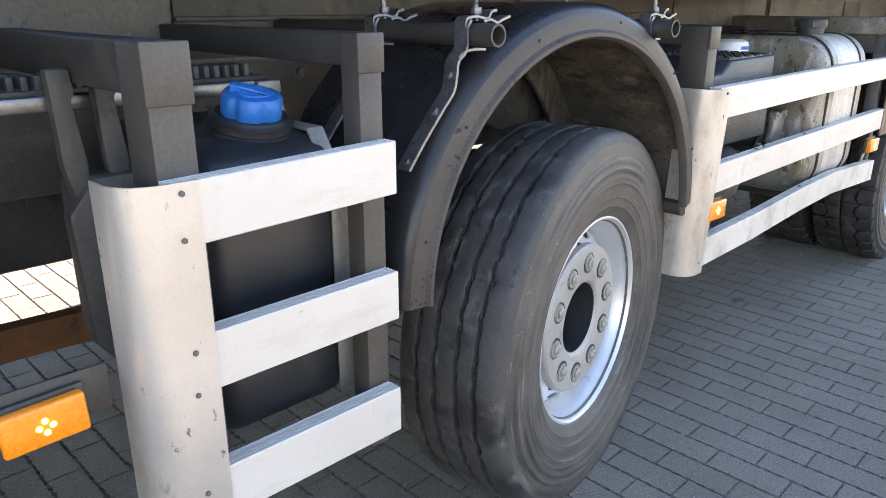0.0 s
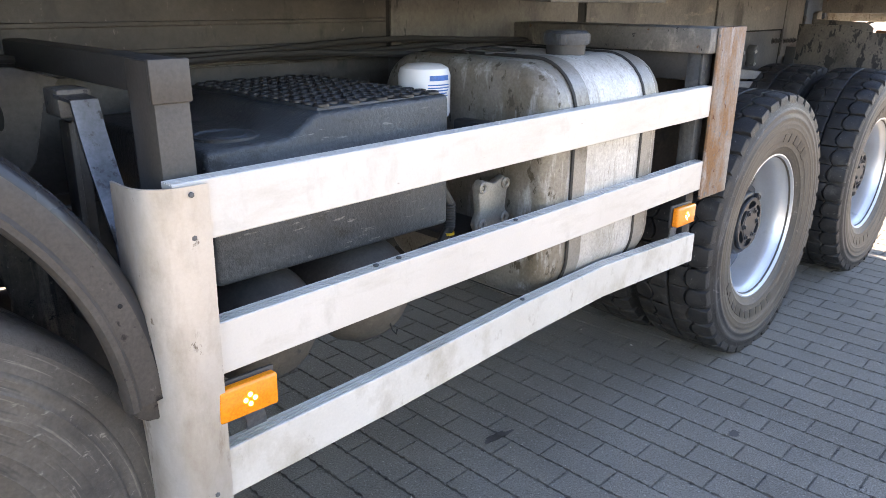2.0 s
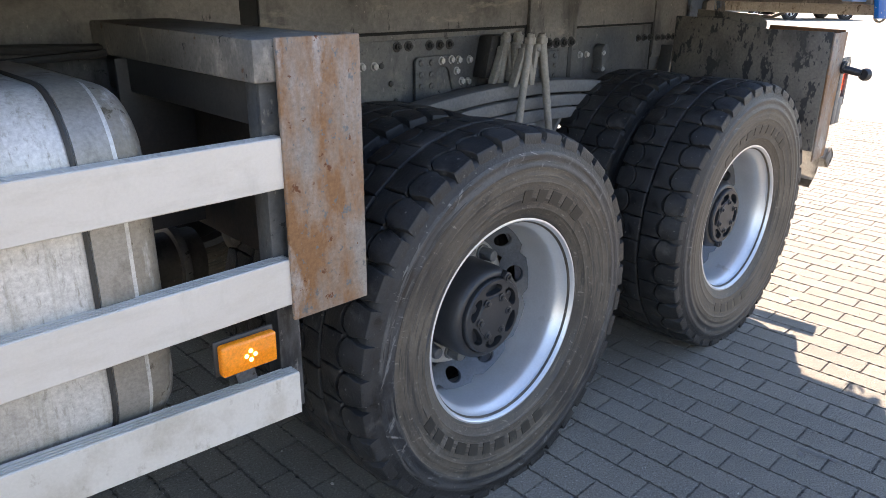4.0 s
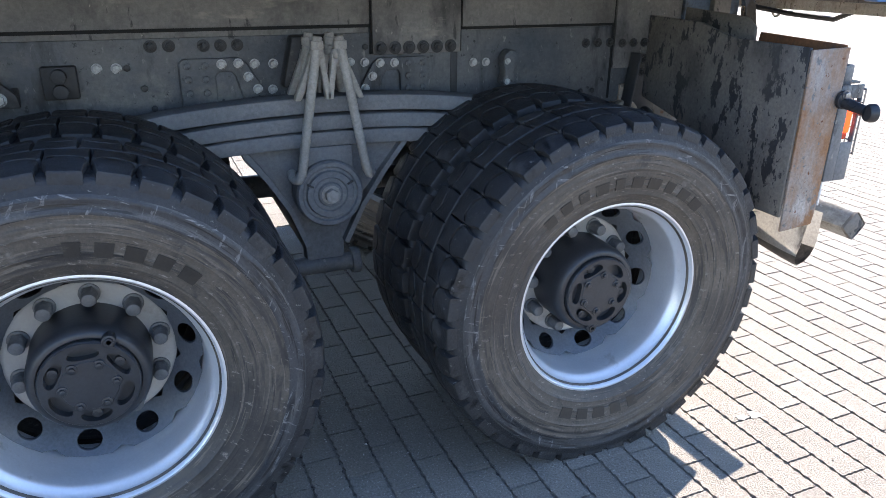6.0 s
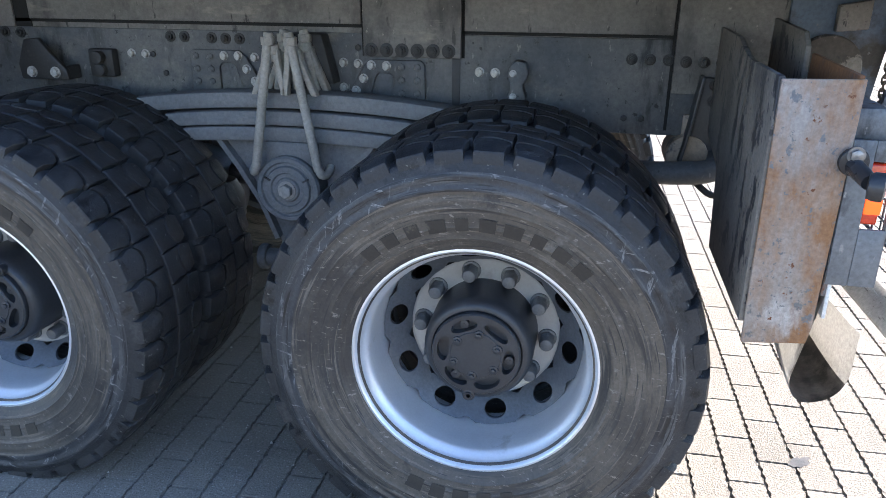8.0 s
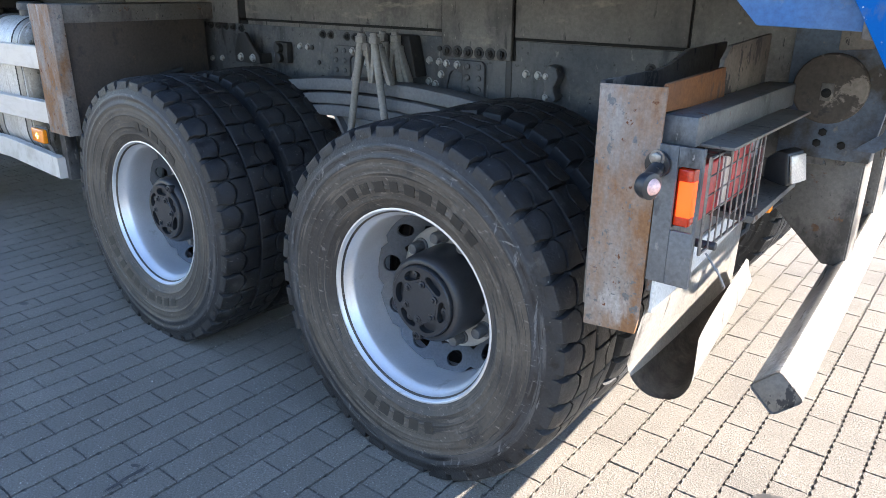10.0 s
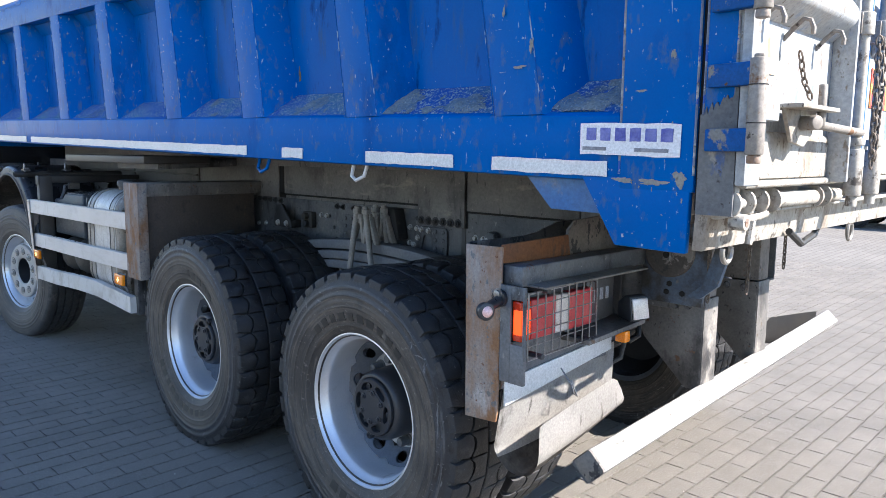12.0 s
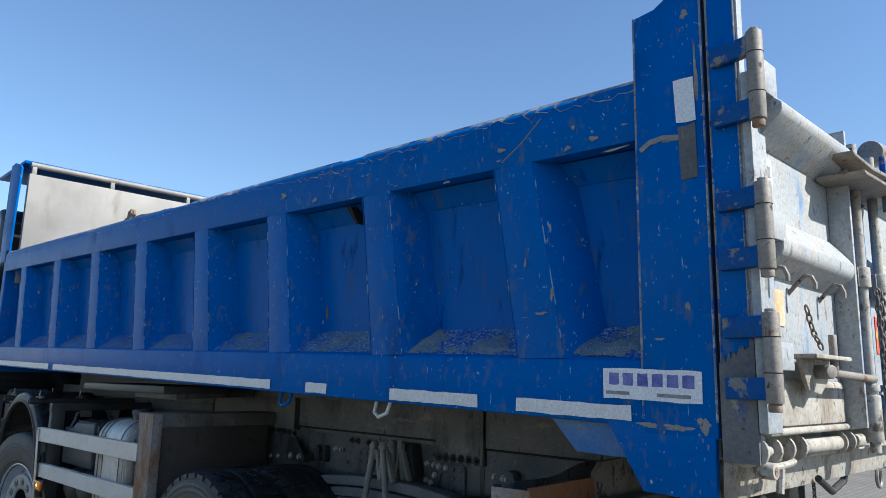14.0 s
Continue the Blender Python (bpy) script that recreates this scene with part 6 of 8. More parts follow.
rod((1.30, -0.70, 1.15), (1.35, -0.70, 0.98), 0.05, 18, bm=bm)
part("shock_absorber", bm, DARK, truck, "dark telescopic damper")
part("arch_stay_plate", box(1.60, 1.665, -0.70, FY, 0.90, 1.27, 0.006), FRONTSTEEL, arch, "upright dusty stay plate")
part("brake_hose", sweep([(1.62, -0.62, 1.05), (1.48, -0.68, 0.98), (1.40, -0.75, 0.88), (1.36, -0.80, 0.80)], 0.014, 8), HOSE, truck)
part("steer_spring", leaf(0.95, 2.30, 0.86, 0.09, 0.05), DARK, truck)
bm = box(1.52, 1.72, -0.62, FY, 0.84, 1.10, 0.02)
part("bump_stop", bm, CHASSIS, truck)

bm = rod((6.52, -0.50, 0.872), (6.52, -0.36, 0.872), 0.062, 20, bevel=0.01)
box(6.50, 6.56, -0.47, -0.42, 0.87, 0.99, 0.006, bm=bm)
part("brake_chamber", bm, OILBROWN, truck, "dirt-browned brake chamber")

# ---------------- rear mudguard, lamps, under-run bar ----------------
bm = prism([(6.576, 0.655), (6.570, 1.195), (6.714, 1.198), (6.706, 0.700), (6.70, 0.665)], "y", -1.246, -1.238, 0.002)
side = part("lamp_bracket", bm, RUST, truck, "rusty bare steel corner plate at the tail")
bm = prism([(-1.237, 0.700), (-1.237, 1.200), (-0.97, 1.200), (-0.90, 1.208), (-0.79, 1.235), (-0.52, 1.24), (-0.52, 0.95), (-0.74, 0.90), (-0.79, 0.70)], "x", 6.566, 6.578, 0.002)
part("mudguard_plate", bm, FLAKED, side, "flaking black mudguard plate")
bm = prism([(-1.237, 1.150), (-1.237, 1.204), (-0.915, 1.212), (-0.90, 1.135)], "x", 6.702, 6.712, 0.002)
part("rust_lip", bm, ORANGE_RUST, side, "orange rusted upper lip")
bm = prism([(-0.905, 1.12), (-0.90, 1.225), (-0.86, 1.255), (-0.56, 1.268), (-0.56, 1.12)], "x", 6.690, 6.702, 0.002)
part("upper_plate", bm, FLAKED, side, "dark flaked upper plate")
shelf = part("lamp_shelf", box(6.700, 6.775, -1.225, -0.53, 1.085, 1.145, 0.006), LAMPSTEEL, side, "grey box-section lamp carrier")
hood = part("lamp_hood", box(6.70, 6.842, -1.20, -0.63, 1.084, 1.091, 0.002), LEG, side, "folded lamp hood")
bm = box(6.712, 6.722, -1.236, -0.68, 0.770, 1.086, 0.002)
part("lamp_backplate", bm, LAMPSTEEL, side, "grey lamp backplate")
bm = prism([(-1.236, 0.72), (-1.236, 0.80), (-0.66, 0.842), (-0.66, 0.79)], "x", 6.722, 6.730, 0.002)
part("flap_clamp", bm, TAPE, side, "white mud-flap clamp strip")
bm = prism([(-0.96, 0.876), (-0.96, 0.892), (-0.62, 0.91), (-0.62, 0.894)], "x", 6.70, 6.835, 0.002)
part("lower_shelf", bm, LEG, side, "grey lower shelf")
# tail lamp: amber end, red body, pale middle, each a lens of its own
lamp = part("tail_lamp", box(6.722, 6.752, -1.235, -0.875, 0.918, 1.060, 0.006), HUB, truck, "red and amber tail lamp behind a wire cage")
for y0, y1, mt, lb in ((-1.238, -1.190, TAILAMBER, "red-orange lens"), (-1.188, -1.070, REDLENS, "red lens"), (-1.068, -1.000, CLEARLENS, "pale lens"), (-0.998, -0.872, REDLENS, "red lens")):
    part("lamp_lens", box(6.750, 6.784, y0, y1, 0.925, 1.045, 0.005, 3), mt, lamp, lb)
part("lit_filament", box(6.755, 6.7865, -1.2400, -1.195, 0.945, 1.02, 0.004), BULB, lamp, "glowing amber bulb")
bm = box(6.712, 6.752, -1.248, -1.240, 0.80, 1.09, 0.002)
box(6.752, 6.800, -1.248, -1.240, 1.05, 1.09, 0.002, bm=bm)
box(6.752, 6.800, -1.248, -1.240, 0.80, 0.918, 0.002, bm=bm)
box(6.796, 6.802, -1.248, -1.234, 0.80, 1.09, 0.002, bm=bm)
part("lamp_side", bm, LAMPSTEEL, side, "grey lamp box side with an opening")
part("tail_plate", box(6.745, 6.760, -0.875, -0.71, 0.925, 1.06, 0.003), DARK, lamp, "dark plate with pale lettering bars")
for i in range(4):
    part("print_bar", box(6.7605, 6.7615, -0.865 + 0.034 * i, -0.845 + 0.034 * i, 0.99, 1.03, 0.0), GREYINK, lamp)
cage = part("lamp_cage", sweep([(6.815, -1.245, 0.880), (6.815, -1.245, 1.074), (6.815, -0.905, 1.082), (6.815, -0.895, 0.892)], 0.0040, 8, closed=True), ZINC, truck, "steel wire lamp guard")
for i in range(1, 9):
    y = -1.245 + 0.345 * i / 9
    part("cage_wire", rod((6.818, y, 0.880 + 0.004 * i / 3), (6.818, y, 1.075 + 0.002 * i / 3), 0.0020, 6), ZINC, cage)
for i in range(1, 5):
    z = 0.880 + 0.194 * i / 5
    part("cage_wire", rod((6.8135, -1.245, z), (6.8135, -0.90, z + 0.01), 0.0020, 6), ZINC, cage)
for y, z in ((-1.19, 0.884), (-0.95, 0.892), (-1.17, 1.076), (-0.93, 1.083)):
    part("cage_stud", rod((6.72, y, z), (6.83, y, z), 0.009, 10, bevel=0.002), HUB, cage, "black rubber stud")
# marker on a rubber arm
bm = rod((6.715, -1.248, 1.050), (6.715, -1.262, 1.050), 0.027, 22, bevel=0.004)
rod((6.715, -1.25, 1.045), (6.725, -1.325, 1.030), 0.017, 16, 0.015, bm=bm)
arm = part("marker_arm", bm, BLACKPL, truck, "black rubber arm with round end-outline lamp")
bm = turn(lathe([(0.0, 0.018), (0.022, 0.016), (0.026, 0.007), (0.026, -0.008), (0.020, -0.011), (0.0, -0.011)], 28), pose(6.735, -1.338, 1.026, 0, 0, 72))
part("lamp_housing", bm, HUB, arm)
bm = turn(lathe([(0.017, -0.010), (0.014, -0.017), (0.008, -0.022), (0.0, -0.023)], 24), pose(6.735, -1.338, 1.026, 0, 0, 72))
part("lamp_lens", bm, PINKLENS, arm, "pale pink lens")
bolts(arm, [(6.715, -1.262, 1.064)], (0, -1, 0), 0.012, 0.008, ZINC)
# work lamp
bm = prism([(6.780, 0.920), (6.780, 0.975), (6.81, 1.000), (6.838, 0.996), (6.850, 0.917), (6.838, 0.910)], "y", -0.708, -0.625, 0.008)
work = part("work_lamp", turn(bm, Matrix.Translation((6.80, -0.667, 0.965)) @ pose(0, 0, 0, 0, 0, -14) @ Matrix.Translation((-6.80, 0.667, -0.965))), HUB, truck, "square black work lamp with clear lens")
bm = prism([(6.839, 0.990), (6.845, 0.988), (6.857, 0.921), (6.850, 0.921)], "y", -0.702, -0.631, 0.002)
part("lamp_lens", turn(bm, Matrix.Translation((6.80, -0.667, 0.965)) @ pose(0, 0, 0, 0, 0, -14) @ Matrix.Translation((-6.80, 0.667, -0.965))), CLEARLENS, work, "clear lens")
part("lamp_foot", box(6.775, 6.805, -0.69, -0.645, 0.875, 0.905, 0.003), DARK, work)
part("plate_lamp", box(6.76, 6.80, -0.69, -0.655, 0.828, 0.868, 0.005), AMBER, truck, "small amber lamp under the shelf")
part("cable", sweep([(6.74, -0.65, 0.86), (6.78, -0.62, 0.82), (6.80, -0.60, 0.84), (6.78, -0.56, 0.87), (6.72, -0.54, 0.84), (6.72, -0.58, 0.74), (6.70, -0.64, 0.72)], 0.009, 8), HOSE, truck)
# mud flap: two sheets, the outer one curled
def scoop(hung=True):
    """A flap sheet hanging down and curled round underneath into an open trough, its rear wing standing free."""
    bm = bmesh.new()
    g = []
    for j in range(17):
        s = j / 16
        y = -1.185 + 0.555 * s
        xl, xr = 6.682 + 0.030 * s, 6.815 - 0.050 * s ** 0.8
        zb = 0.500 + 0.085 * s ** 1.3
        ztop, zr = 0.775 + 0.035 * s, 0.672 + 0.036 * s - 0.06 * max(0.0, (s - 0.86) / 0.14) ** 2
        r = (xr - xl) / 2
        pts = [(6.722 + (xl - 6.722) * k, ztop + (zb + r * 1.3 - ztop) * k) for k in (0, 0.15, 0.35, 0.6, 0.8)]
        pts += [(xl + r - r * math.cos(radians(a)), zb + r * 1.3 * (1 - math.sin(radians(a)))) for a in range(0, 181, 12)]
        z0 = zb + r * 1.3
        pts += [(xr - 0.012 * k * s, z0 + (max(zr, z0 + 0.01) - z0) * k) for k in (0.33, 0.66, 1.0)]
        first = 0 if hung else 9
        g.append([bm.verts.new((x + 0.006 * min(1.0, i / 5), y - (0.05 if i < 5 else 0.05 * max(0.0, 1 - (i - 5) / 8)) * (1 - s), z - 0.004 * min(1.0, i / 5))) for i, (x, z) in enumerate(pts) if i >= first])
    for a, b in zip(g, g[1:]):
        for k in range(len(a) - 1):
            f = bm.faces.new((a[k], a[k + 1], b[k + 1], b[k]))
            f.material_index = 1 if 7 <= k + first <= 17 else 0
    bmesh.ops.solidify(bm, geom=bm.faces[:], thickness=0.004)
    return bm


# darker colour for the curled bottom of the trough
TROUGHPL = surface("dark_trough_plastic", (0.05, 0.045, 0.04), (0.16, 0.145, 0.125), 0.45, 0, 7, 120, 0.3, layers=[((0.02, 0.019, 0.018), 6, 0.52, 0.1, (1, 1, 1), 0.3)])
flap = part("mud_flap", scoop(), [FLAP, TROUGHPL], truck, "pale grey plastic mud flap curled into a trough", 60)
part("flap_wire", sweep([(6.745, -0.98, 0.79), (6.78, -0.97, 0.74), (6.80, -0.985, 0.72), (6.79, -0.95, 0.70), (6.77, -0.96, 0.75)], 0.0025, 6), ZINC, flap, "tied wire")
# under-run bar, a square tube on two hanging legs
def along(p0, p1, section, bevel, mat, name, parent, label):
    p0, p1 = Vector(p0), Vector(p1)
    d = p1 - p0
    bm = prism(section, "y", 0.0, d.length, bevel)
    yaw = math.degrees(math.atan2(-d.x, d.y))
    pit = math.degrees(math.asin(d.z / d.length))
    return part(name, turn(bm, pose(*p0, pit, 0, yaw)), mat, parent, label)


sq = [(x * 0.0385 * math.sqrt(2), z * 0.0375 * math.sqrt(2)) for x, z in ((-1, 0), (0, -1), (1, 0), (0, 1))]
bar = along((6.989, -1.175, 0.599), (6.885, 1.16, 0.640), sq, 0.010, BUMPER, "under_run_bar", truck, "scratched white square under-run bar")
along((6.9893, -1.181, 0.599), (6.989, -1.172, 0.599), [(x * 1.01, z * 1.01) for x, z in sq], 0.01, FLAKED, "end_cap", bar, "dirty dark end cap")
for y in (-0.43, 0.10):
    dx = -0.043 * (y + 1.175)
    bm = prism([(6.80 + dx, 0.965), (6.985 + dx, 0.965), (6.985 + dx, 0.64), (6.93 + dx, 0.64), (6.76 + dx, 0.80), (6.72 + dx, 0.90)], "y", y - 0.006, y + 0.006, 0.002)
    leg = part("bar_leg", bm, LEG, truck, "dirty grey plate leg")
    part("leg_flange", box(6.978 + dx, 6.990 + dx, y - 0.004, y + 0.105, 0.640, 0.968, 0.003), LEG, leg, "dirty grey leg flange")
    part("leg_web", box(6.84 + dx, 6.978 + dx, y + 0.095, y + 0.104, 0.70, 0.965, 0.002), LEG, leg)
    part("upper_leg", box(6.82 + dx, 6.985 + dx, y + 0.004, y + 0.10, 0.968, 1.30, 0.008), LEG, leg, "grey upper post")
    bolts(leg, [(6.86 + dx + 0.07 * i, y - 0.008, 0.94) for i in range(2)], (0, -1, 0), 0.011, 0.008, CHASSIS)
bm = turn(scoop(False), Matrix.Diagonal((1, -1, 1, 1)))
bmesh.ops.reverse_faces(bm, faces=bm.faces[:])
part("far_mud_flap", bm, [DARK, DARK], truck, "dirty grey mud flap of the far wheels", 60)
# tipping pivot and its brackets
bm = lathe([(0.0, -0.022), (0.086, -0.022), (0.090, -0.018), (0.090, 0.0)], 48)
pivot = part("tipping_pivot", turn(bm, pose(6.850, -0.492, 1.135)), PIVOTDIRT, truck, "round dark tipping pivot caked with dirt")
part("pivot_bracket", box(6.832, 6.862, -0.518, -0.513, 1.105, 1.150, 0.002), LEG, pivot)
bolts(pivot, [(6.846, -0.518, 1.125)], (0, -1, 0), 0.009, 0.006, HOLE)
bm = prism([(6.742, 0.95), (6.742, 1.395), (7.002, 1.395), (6.998, 1.20), (6.985, 1.08), (6.97, 0.95)], "y", -0.492, -0.472, 0.004)
hang = part("pivot_plate", bm, BLUEGREY, truck, "thick blue-grey hinge plate with holes")
bolts(hang, [(6.84, -0.492, 0.99), (6.90, -0.492, 0.99), (6.85, -0.492, 1.02)], (0, -1, 0), 0.011, 0.004, HOLE, "bolt_hole", False)
part("plate_step", prism([(6.855, 1.232), (6.855, 1.30), (6.935, 1.315), (6.935, 1.240)], "y", -0.520, -0.492, 0.004), LEG, hang, "grey welded step")
bm = sweep([(7.03, -0.50, 1.30), (7.05, -0.52, 1.16), (7.02, -0.53, 1.04), (6.96, -0.53, 0.99)], 0, flat=(0.05, 0.02, (1, 0, 0)))
part("release_hook", bm, BLUEGREY, truck, "worn blue-grey hook arm")


def chain(points, parent, link=0.026, r=0.0034, label="rusty link chain"):
    """Links along a line, turned by quarters."""
    pts = [Vector(p) for p in points]
    lens = [(b - a).length for a, b in zip(pts, pts[1:])]
    total = sum(lens)
    n = max(2, int(total / (link * 0.72)))
    oval = [(0.4 * link * math.cos(t) * 0.62, 0, 0.5 * link * math.sin(t) * 1.1) for t in (2 * math.pi * k / 12 for k in range(12))]
    me = mesh_of("chain_link", sweep(oval, r, 6, closed=True), CHAIN)
    for i in range(n):
        s, k = total * (i + 0.5) / n, 0
        while s > lens[k]:
            s -= lens[k]
            k += 1
        d = pts[k + 1] - pts[k]
        p = pts[k] + d * (s / lens[k])
        o = new("chain_link", me)
        o.parent = parent
        o.matrix_basis = Matrix.Translation(p) @ d.to_track_quat("Z", "Y").to_matrix().to_4x4() @ pose(0, 0, 0, 0, 0, 90 * (i % 2) + 20)


chain([(7.00, -0.515, 1.26), (7.00, -0.51, 0.98)], hang, 0.024, 0.0030)
chain([(7.00, -0.175, 1.26), (7.00, -0.19, 0.967)], hang, 0.024, 0.0030)
chain([(7.00, 0.165, 1.28), (7.00, 0.163, 1.025)], hang, 0.024, 0.0030)

# ---------------- tipper body ----------------
def z_top(x):
    return 2.345 + (7.05 - x) * 0.037


def z_low(x):
    return 1.403 + (7.0 - x) * 0.0235


BX0, BX1 = 0.55, 7.10


def strip(x0, x1, section, bevel=0.004):
    """A beam along x whose section follows the slope of the body: section(x) gives (y, z) points."""
    bm = bmesh.new()
    a = [bm.verts.new((x0, y, z)) for y, z in section(x0)]
    b = [bm.verts.new((x1, y, z)) for y, z in section(x1)]
    n = len(a)
    bm.faces.new(a)
    bm.faces.new(b[::-1])
    for i in range(n):
        bm.faces.new((a[i], a[(i + 1) % n], b[(i + 1) % n], b[i]))
    if bevel:
        bmesh.ops.recalc_face_normals(bm, faces=bm.faces[:])
        bmesh.ops.bevel(bm, geom=[e for e in bm.edges if e.calc_face_angle(0) > radians(20)], offset=bevel, segments=2, affect="EDGES", profile=0.5)
    return bm


WY = -1.115
body = part("tipper_body", strip(BX0, 7.09, lambda x: [(WY, z_low(x) + 0.10), (WY, z_top(x) - 0.13), (WY + 0.03, z_top(x) - 0.13), (WY + 0.03, z_low(x) + 0.10)], 0), BLUE_PLAIN, truck, "scratched blue steel tipper body with upright ribs")
part("side_wall", strip(BX0, 7.09, lambda x: [(-y, z) for y, z in ((WY, z_low(x) + 0.10), (WY, z_top(x) - 0.03), (WY + 0.03, z_top(x) - 0.03), (WY + 0.03, z_low(x) + 0.10))], 0), GATE, body)
part("floor_plate", strip(BX0, 7.26, lambda x: [(-1.16, z_low(x) + 0.07), (-1.16, z_low(x) + 0.085), (1.16, z_low(x) + 0.085), (1.16, z_low(x) + 0.07)], 0), SUBFRAME, body, "body floor")
part("top_rail", strip(BX0, 7.085, lambda x: [(-1.240, z_top(x) - 0.180), (-1.240, z_top(x) - 0.022), (-1.228, z_top(x) - 0.006), (-1.09, z_top(x)), (-1.085, z_top(x) - 0.15), (-1.11, z_top(x) - 0.17)], 0.004), BLUE, body, "scratched blue top rail")
bm = bmesh.new()
rnd = random.Random(11)
n = 260
rows = []
for i in range(n + 1):
    x = BX0 + (7.085 - BX0) * i / n
    j = -0.012 + 0.010 * math.sin(x * 3.1) + rnd.uniform(-0.012, 0.012)
    dent = -0.020 * math.exp(-((x - 5.78) / 0.05) ** 2) - 0.012 * math.exp(-((x - 4.2) / 0.12) ** 2) + 0.010 * math.exp(-((x - 3.6) / 0.10) ** 2)
    rows.append([bm.verts.new((x, y, z_top(x) + dz + (dent if k == 1 else 0))) for k, (y, dz) in enumerate(((-1.2415, -0.026 + j), (-1.224, 0.002), (-1.09, 0.007), (-1.09, -0.02)))])
for a, b in zip(rows, rows[1:]):
    for k in range(3):
        bm.faces.new((a[k], a[k + 1], b[k + 1], b[k]))
part("rail_edge", bm, WORN, body, "scraped bare metal top edge", 60)
part("top_rail", strip(BX0, 7.085, lambda x: [(1.240, z_top(x) - 0.18), (1.240, z_top(x)), (1.09, z_top(x)), (1.09, z_top(x) - 0.18)], 0.004), BLUE, body)
part("bottom_rail", strip(BX0, 7.09, lambda x: [(-1.240, z_low(x)), (-1.240, z_low(x) + 0.163), (-1.222, z_low(x) + 0.175), (-1.06, z_low(x) + 0.16), (-1.06, z_low(x) + 0.03), (-1.20, z_low(x) - 0.004)], 0.004), BLUE, body, "blue bottom rail with worn reflective tape")
part("bottom_rail", strip(BX0, 7.09, lambda x: [(1.240, z_low(x)), (1.240, z_low(x) + 0.165), (1.06, z_low(x) + 0.165), (1.06, z_low(x))], 0.004), BLUE, body)
part("ledge", strip(BX0, 7.09, lambda x: [(-1.224, z_low(x) + 0.173), (WY - 0.002, z_low(x) + 0.262), (WY + 0.02, z_low(x) + 0.262), (WY + 0.02, z_low(x) + 0.15)], 0.0), BLUE_DUSTY, body, "sloping ledge covered with grit")
part("crease", strip(BX0, 7.09, lambda x: [(WY - 0.045, z_top(x) - 0.178), (WY - 0.004, z_top(x) - 0.245), (WY + 0.01, z_top(x) - 0.245), (WY + 0.01, z_top(x) - 0.178)], 0.0), BLUE_PLAIN, body, "folded upper edge of the wall")
RIBS = [(6.560, 6.665), (5.872, 5.965), (5.156, 5.245), (4.410, 4.505), (3.620, 3.715), (2.835, 2.925), (2.015, 2.10), (1.11, 1.20)]
for xt, xb in RIBS:
    w = 0.165
    bm = bmesh.new()
    zt, zb = z_top(xt) - 0.181, z_low(xb) + 0.164
    va = [bm.verts.new(p) for p in ((xt, -1.239, zt), (xt + w, -1.239, zt), (xt + w + 0.07, WY + 0.01, zt), (xt - 0.012, WY + 0.01, zt))]
    vb = [bm.verts.new(p) for p in ((xb, -1.239, zb), (xb + w + 0.012, -1.239, zb), (xb + w + 0.10, WY + 0.01, zb), (xb - 0.012, WY + 0.01, zb))]
    for i in range(4):
        bm.faces.new((va[i], va[(i + 1) % 4], vb[(i + 1) % 4], vb[i]))
    bmesh.ops.recalc_face_normals(bm, faces=bm.faces[:])
    bmesh.ops.bevel(bm, geom=[e for e in bm.edges if abs((e.verts[0].co - e.verts[1].co).normalized().z) > 0.9], offset=0.010, segments=3, affect="EDGES", profile=0.5)
    rib = part("rib", bm, BLUE, body, "blue pressed wall rib")
    for xa, xc, yy in ((xt + 0.001, xb + 0.001, -1.2385), (xt + w - 0.004, xb + w + 0.008, -1.2385)):
        part("worn_edge", sweep([(xa, yy, zt), ((xa + xc) / 2, yy, (zt + zb) / 2), (xc, yy, zb)], 0.0017, 6), EDGE, rib)
# solid black wedges paint the shade of the slots under the rail
for x in (5.70, 4.28, 2.72):
    bm = prism([(x, z_top(x) - 0.19), (x + 0.03, z_top(x) - 0.19), (x + 0.085, z_top(x) - 0.27), (x + 0.07, z_top(x) - 0.27)], "y", -1.19, WY, 0.0)
    part("gusset", bm, HOLE, body, "black wedge painting the dark of a slot under the rail")
# tail post with its gussets
bm = prism([(7.086, 1.38), (7.086, 2.520), (7.15, 2.528), (7.20, 2.556), (7.284, 2.562), (7.284, 1.38)], "y", -1.244, -1.08, 0.006)
tail = part("tail_post", bm, BLUE, body, "chipped blue tail post")
bm = prism([(6.975, 1.412), (7.080, 1.240), (7.272, 1.236), (7.276, 1.412)], "y", -1.243, -1.222, 0.004)
part("tail_gusset", bm, BLUE, body, "blue lower corner gusset")
bm = prism([(6.755, 1.408), (6.845, 1.316), (7.03, 1.312), (7.03, 1.40)], "y", -1.196, -1.15, 0.003)
part("tail_gusset", bm, SKIRT, body, "pale blue inner gusset")
part("tail_gusset", box(7.02, 7.12, -1.22, 1.22, 1.30, 1.40, 0.006), LEG, body, "body cross beam")
part("tail_post", prism([(7.086, 1.24), (7.086, 2.52), (7.275, 2.56), (7.275, 1.24)], "y", 1.08, 1.244, 0.006), BLUE, body)
# black strip between the tail post and the gate post
part("dark_seam", box(7.283, 7.297, -1.232, -1.10, 1.34, 2.56, 0.0), HOLE, body, "black strip filling the gap beside the gate")
for x in (7.0875, 7.2825):
    part("worn_edge", sweep([(x, -1.2432, 1.42 + 0.157 * k) for k in range(8)], 0.0032, 6), WORN, tail)
# top knuckle
bm = rod((7.225, -1.27, 2.600), (7.225, -1.12, 2.600), 0.032, 24, bevel=0.005)
box(7.18, 7.30, -1.235, -1.15, 2.545, 2.60, 0.01, bm=bm)
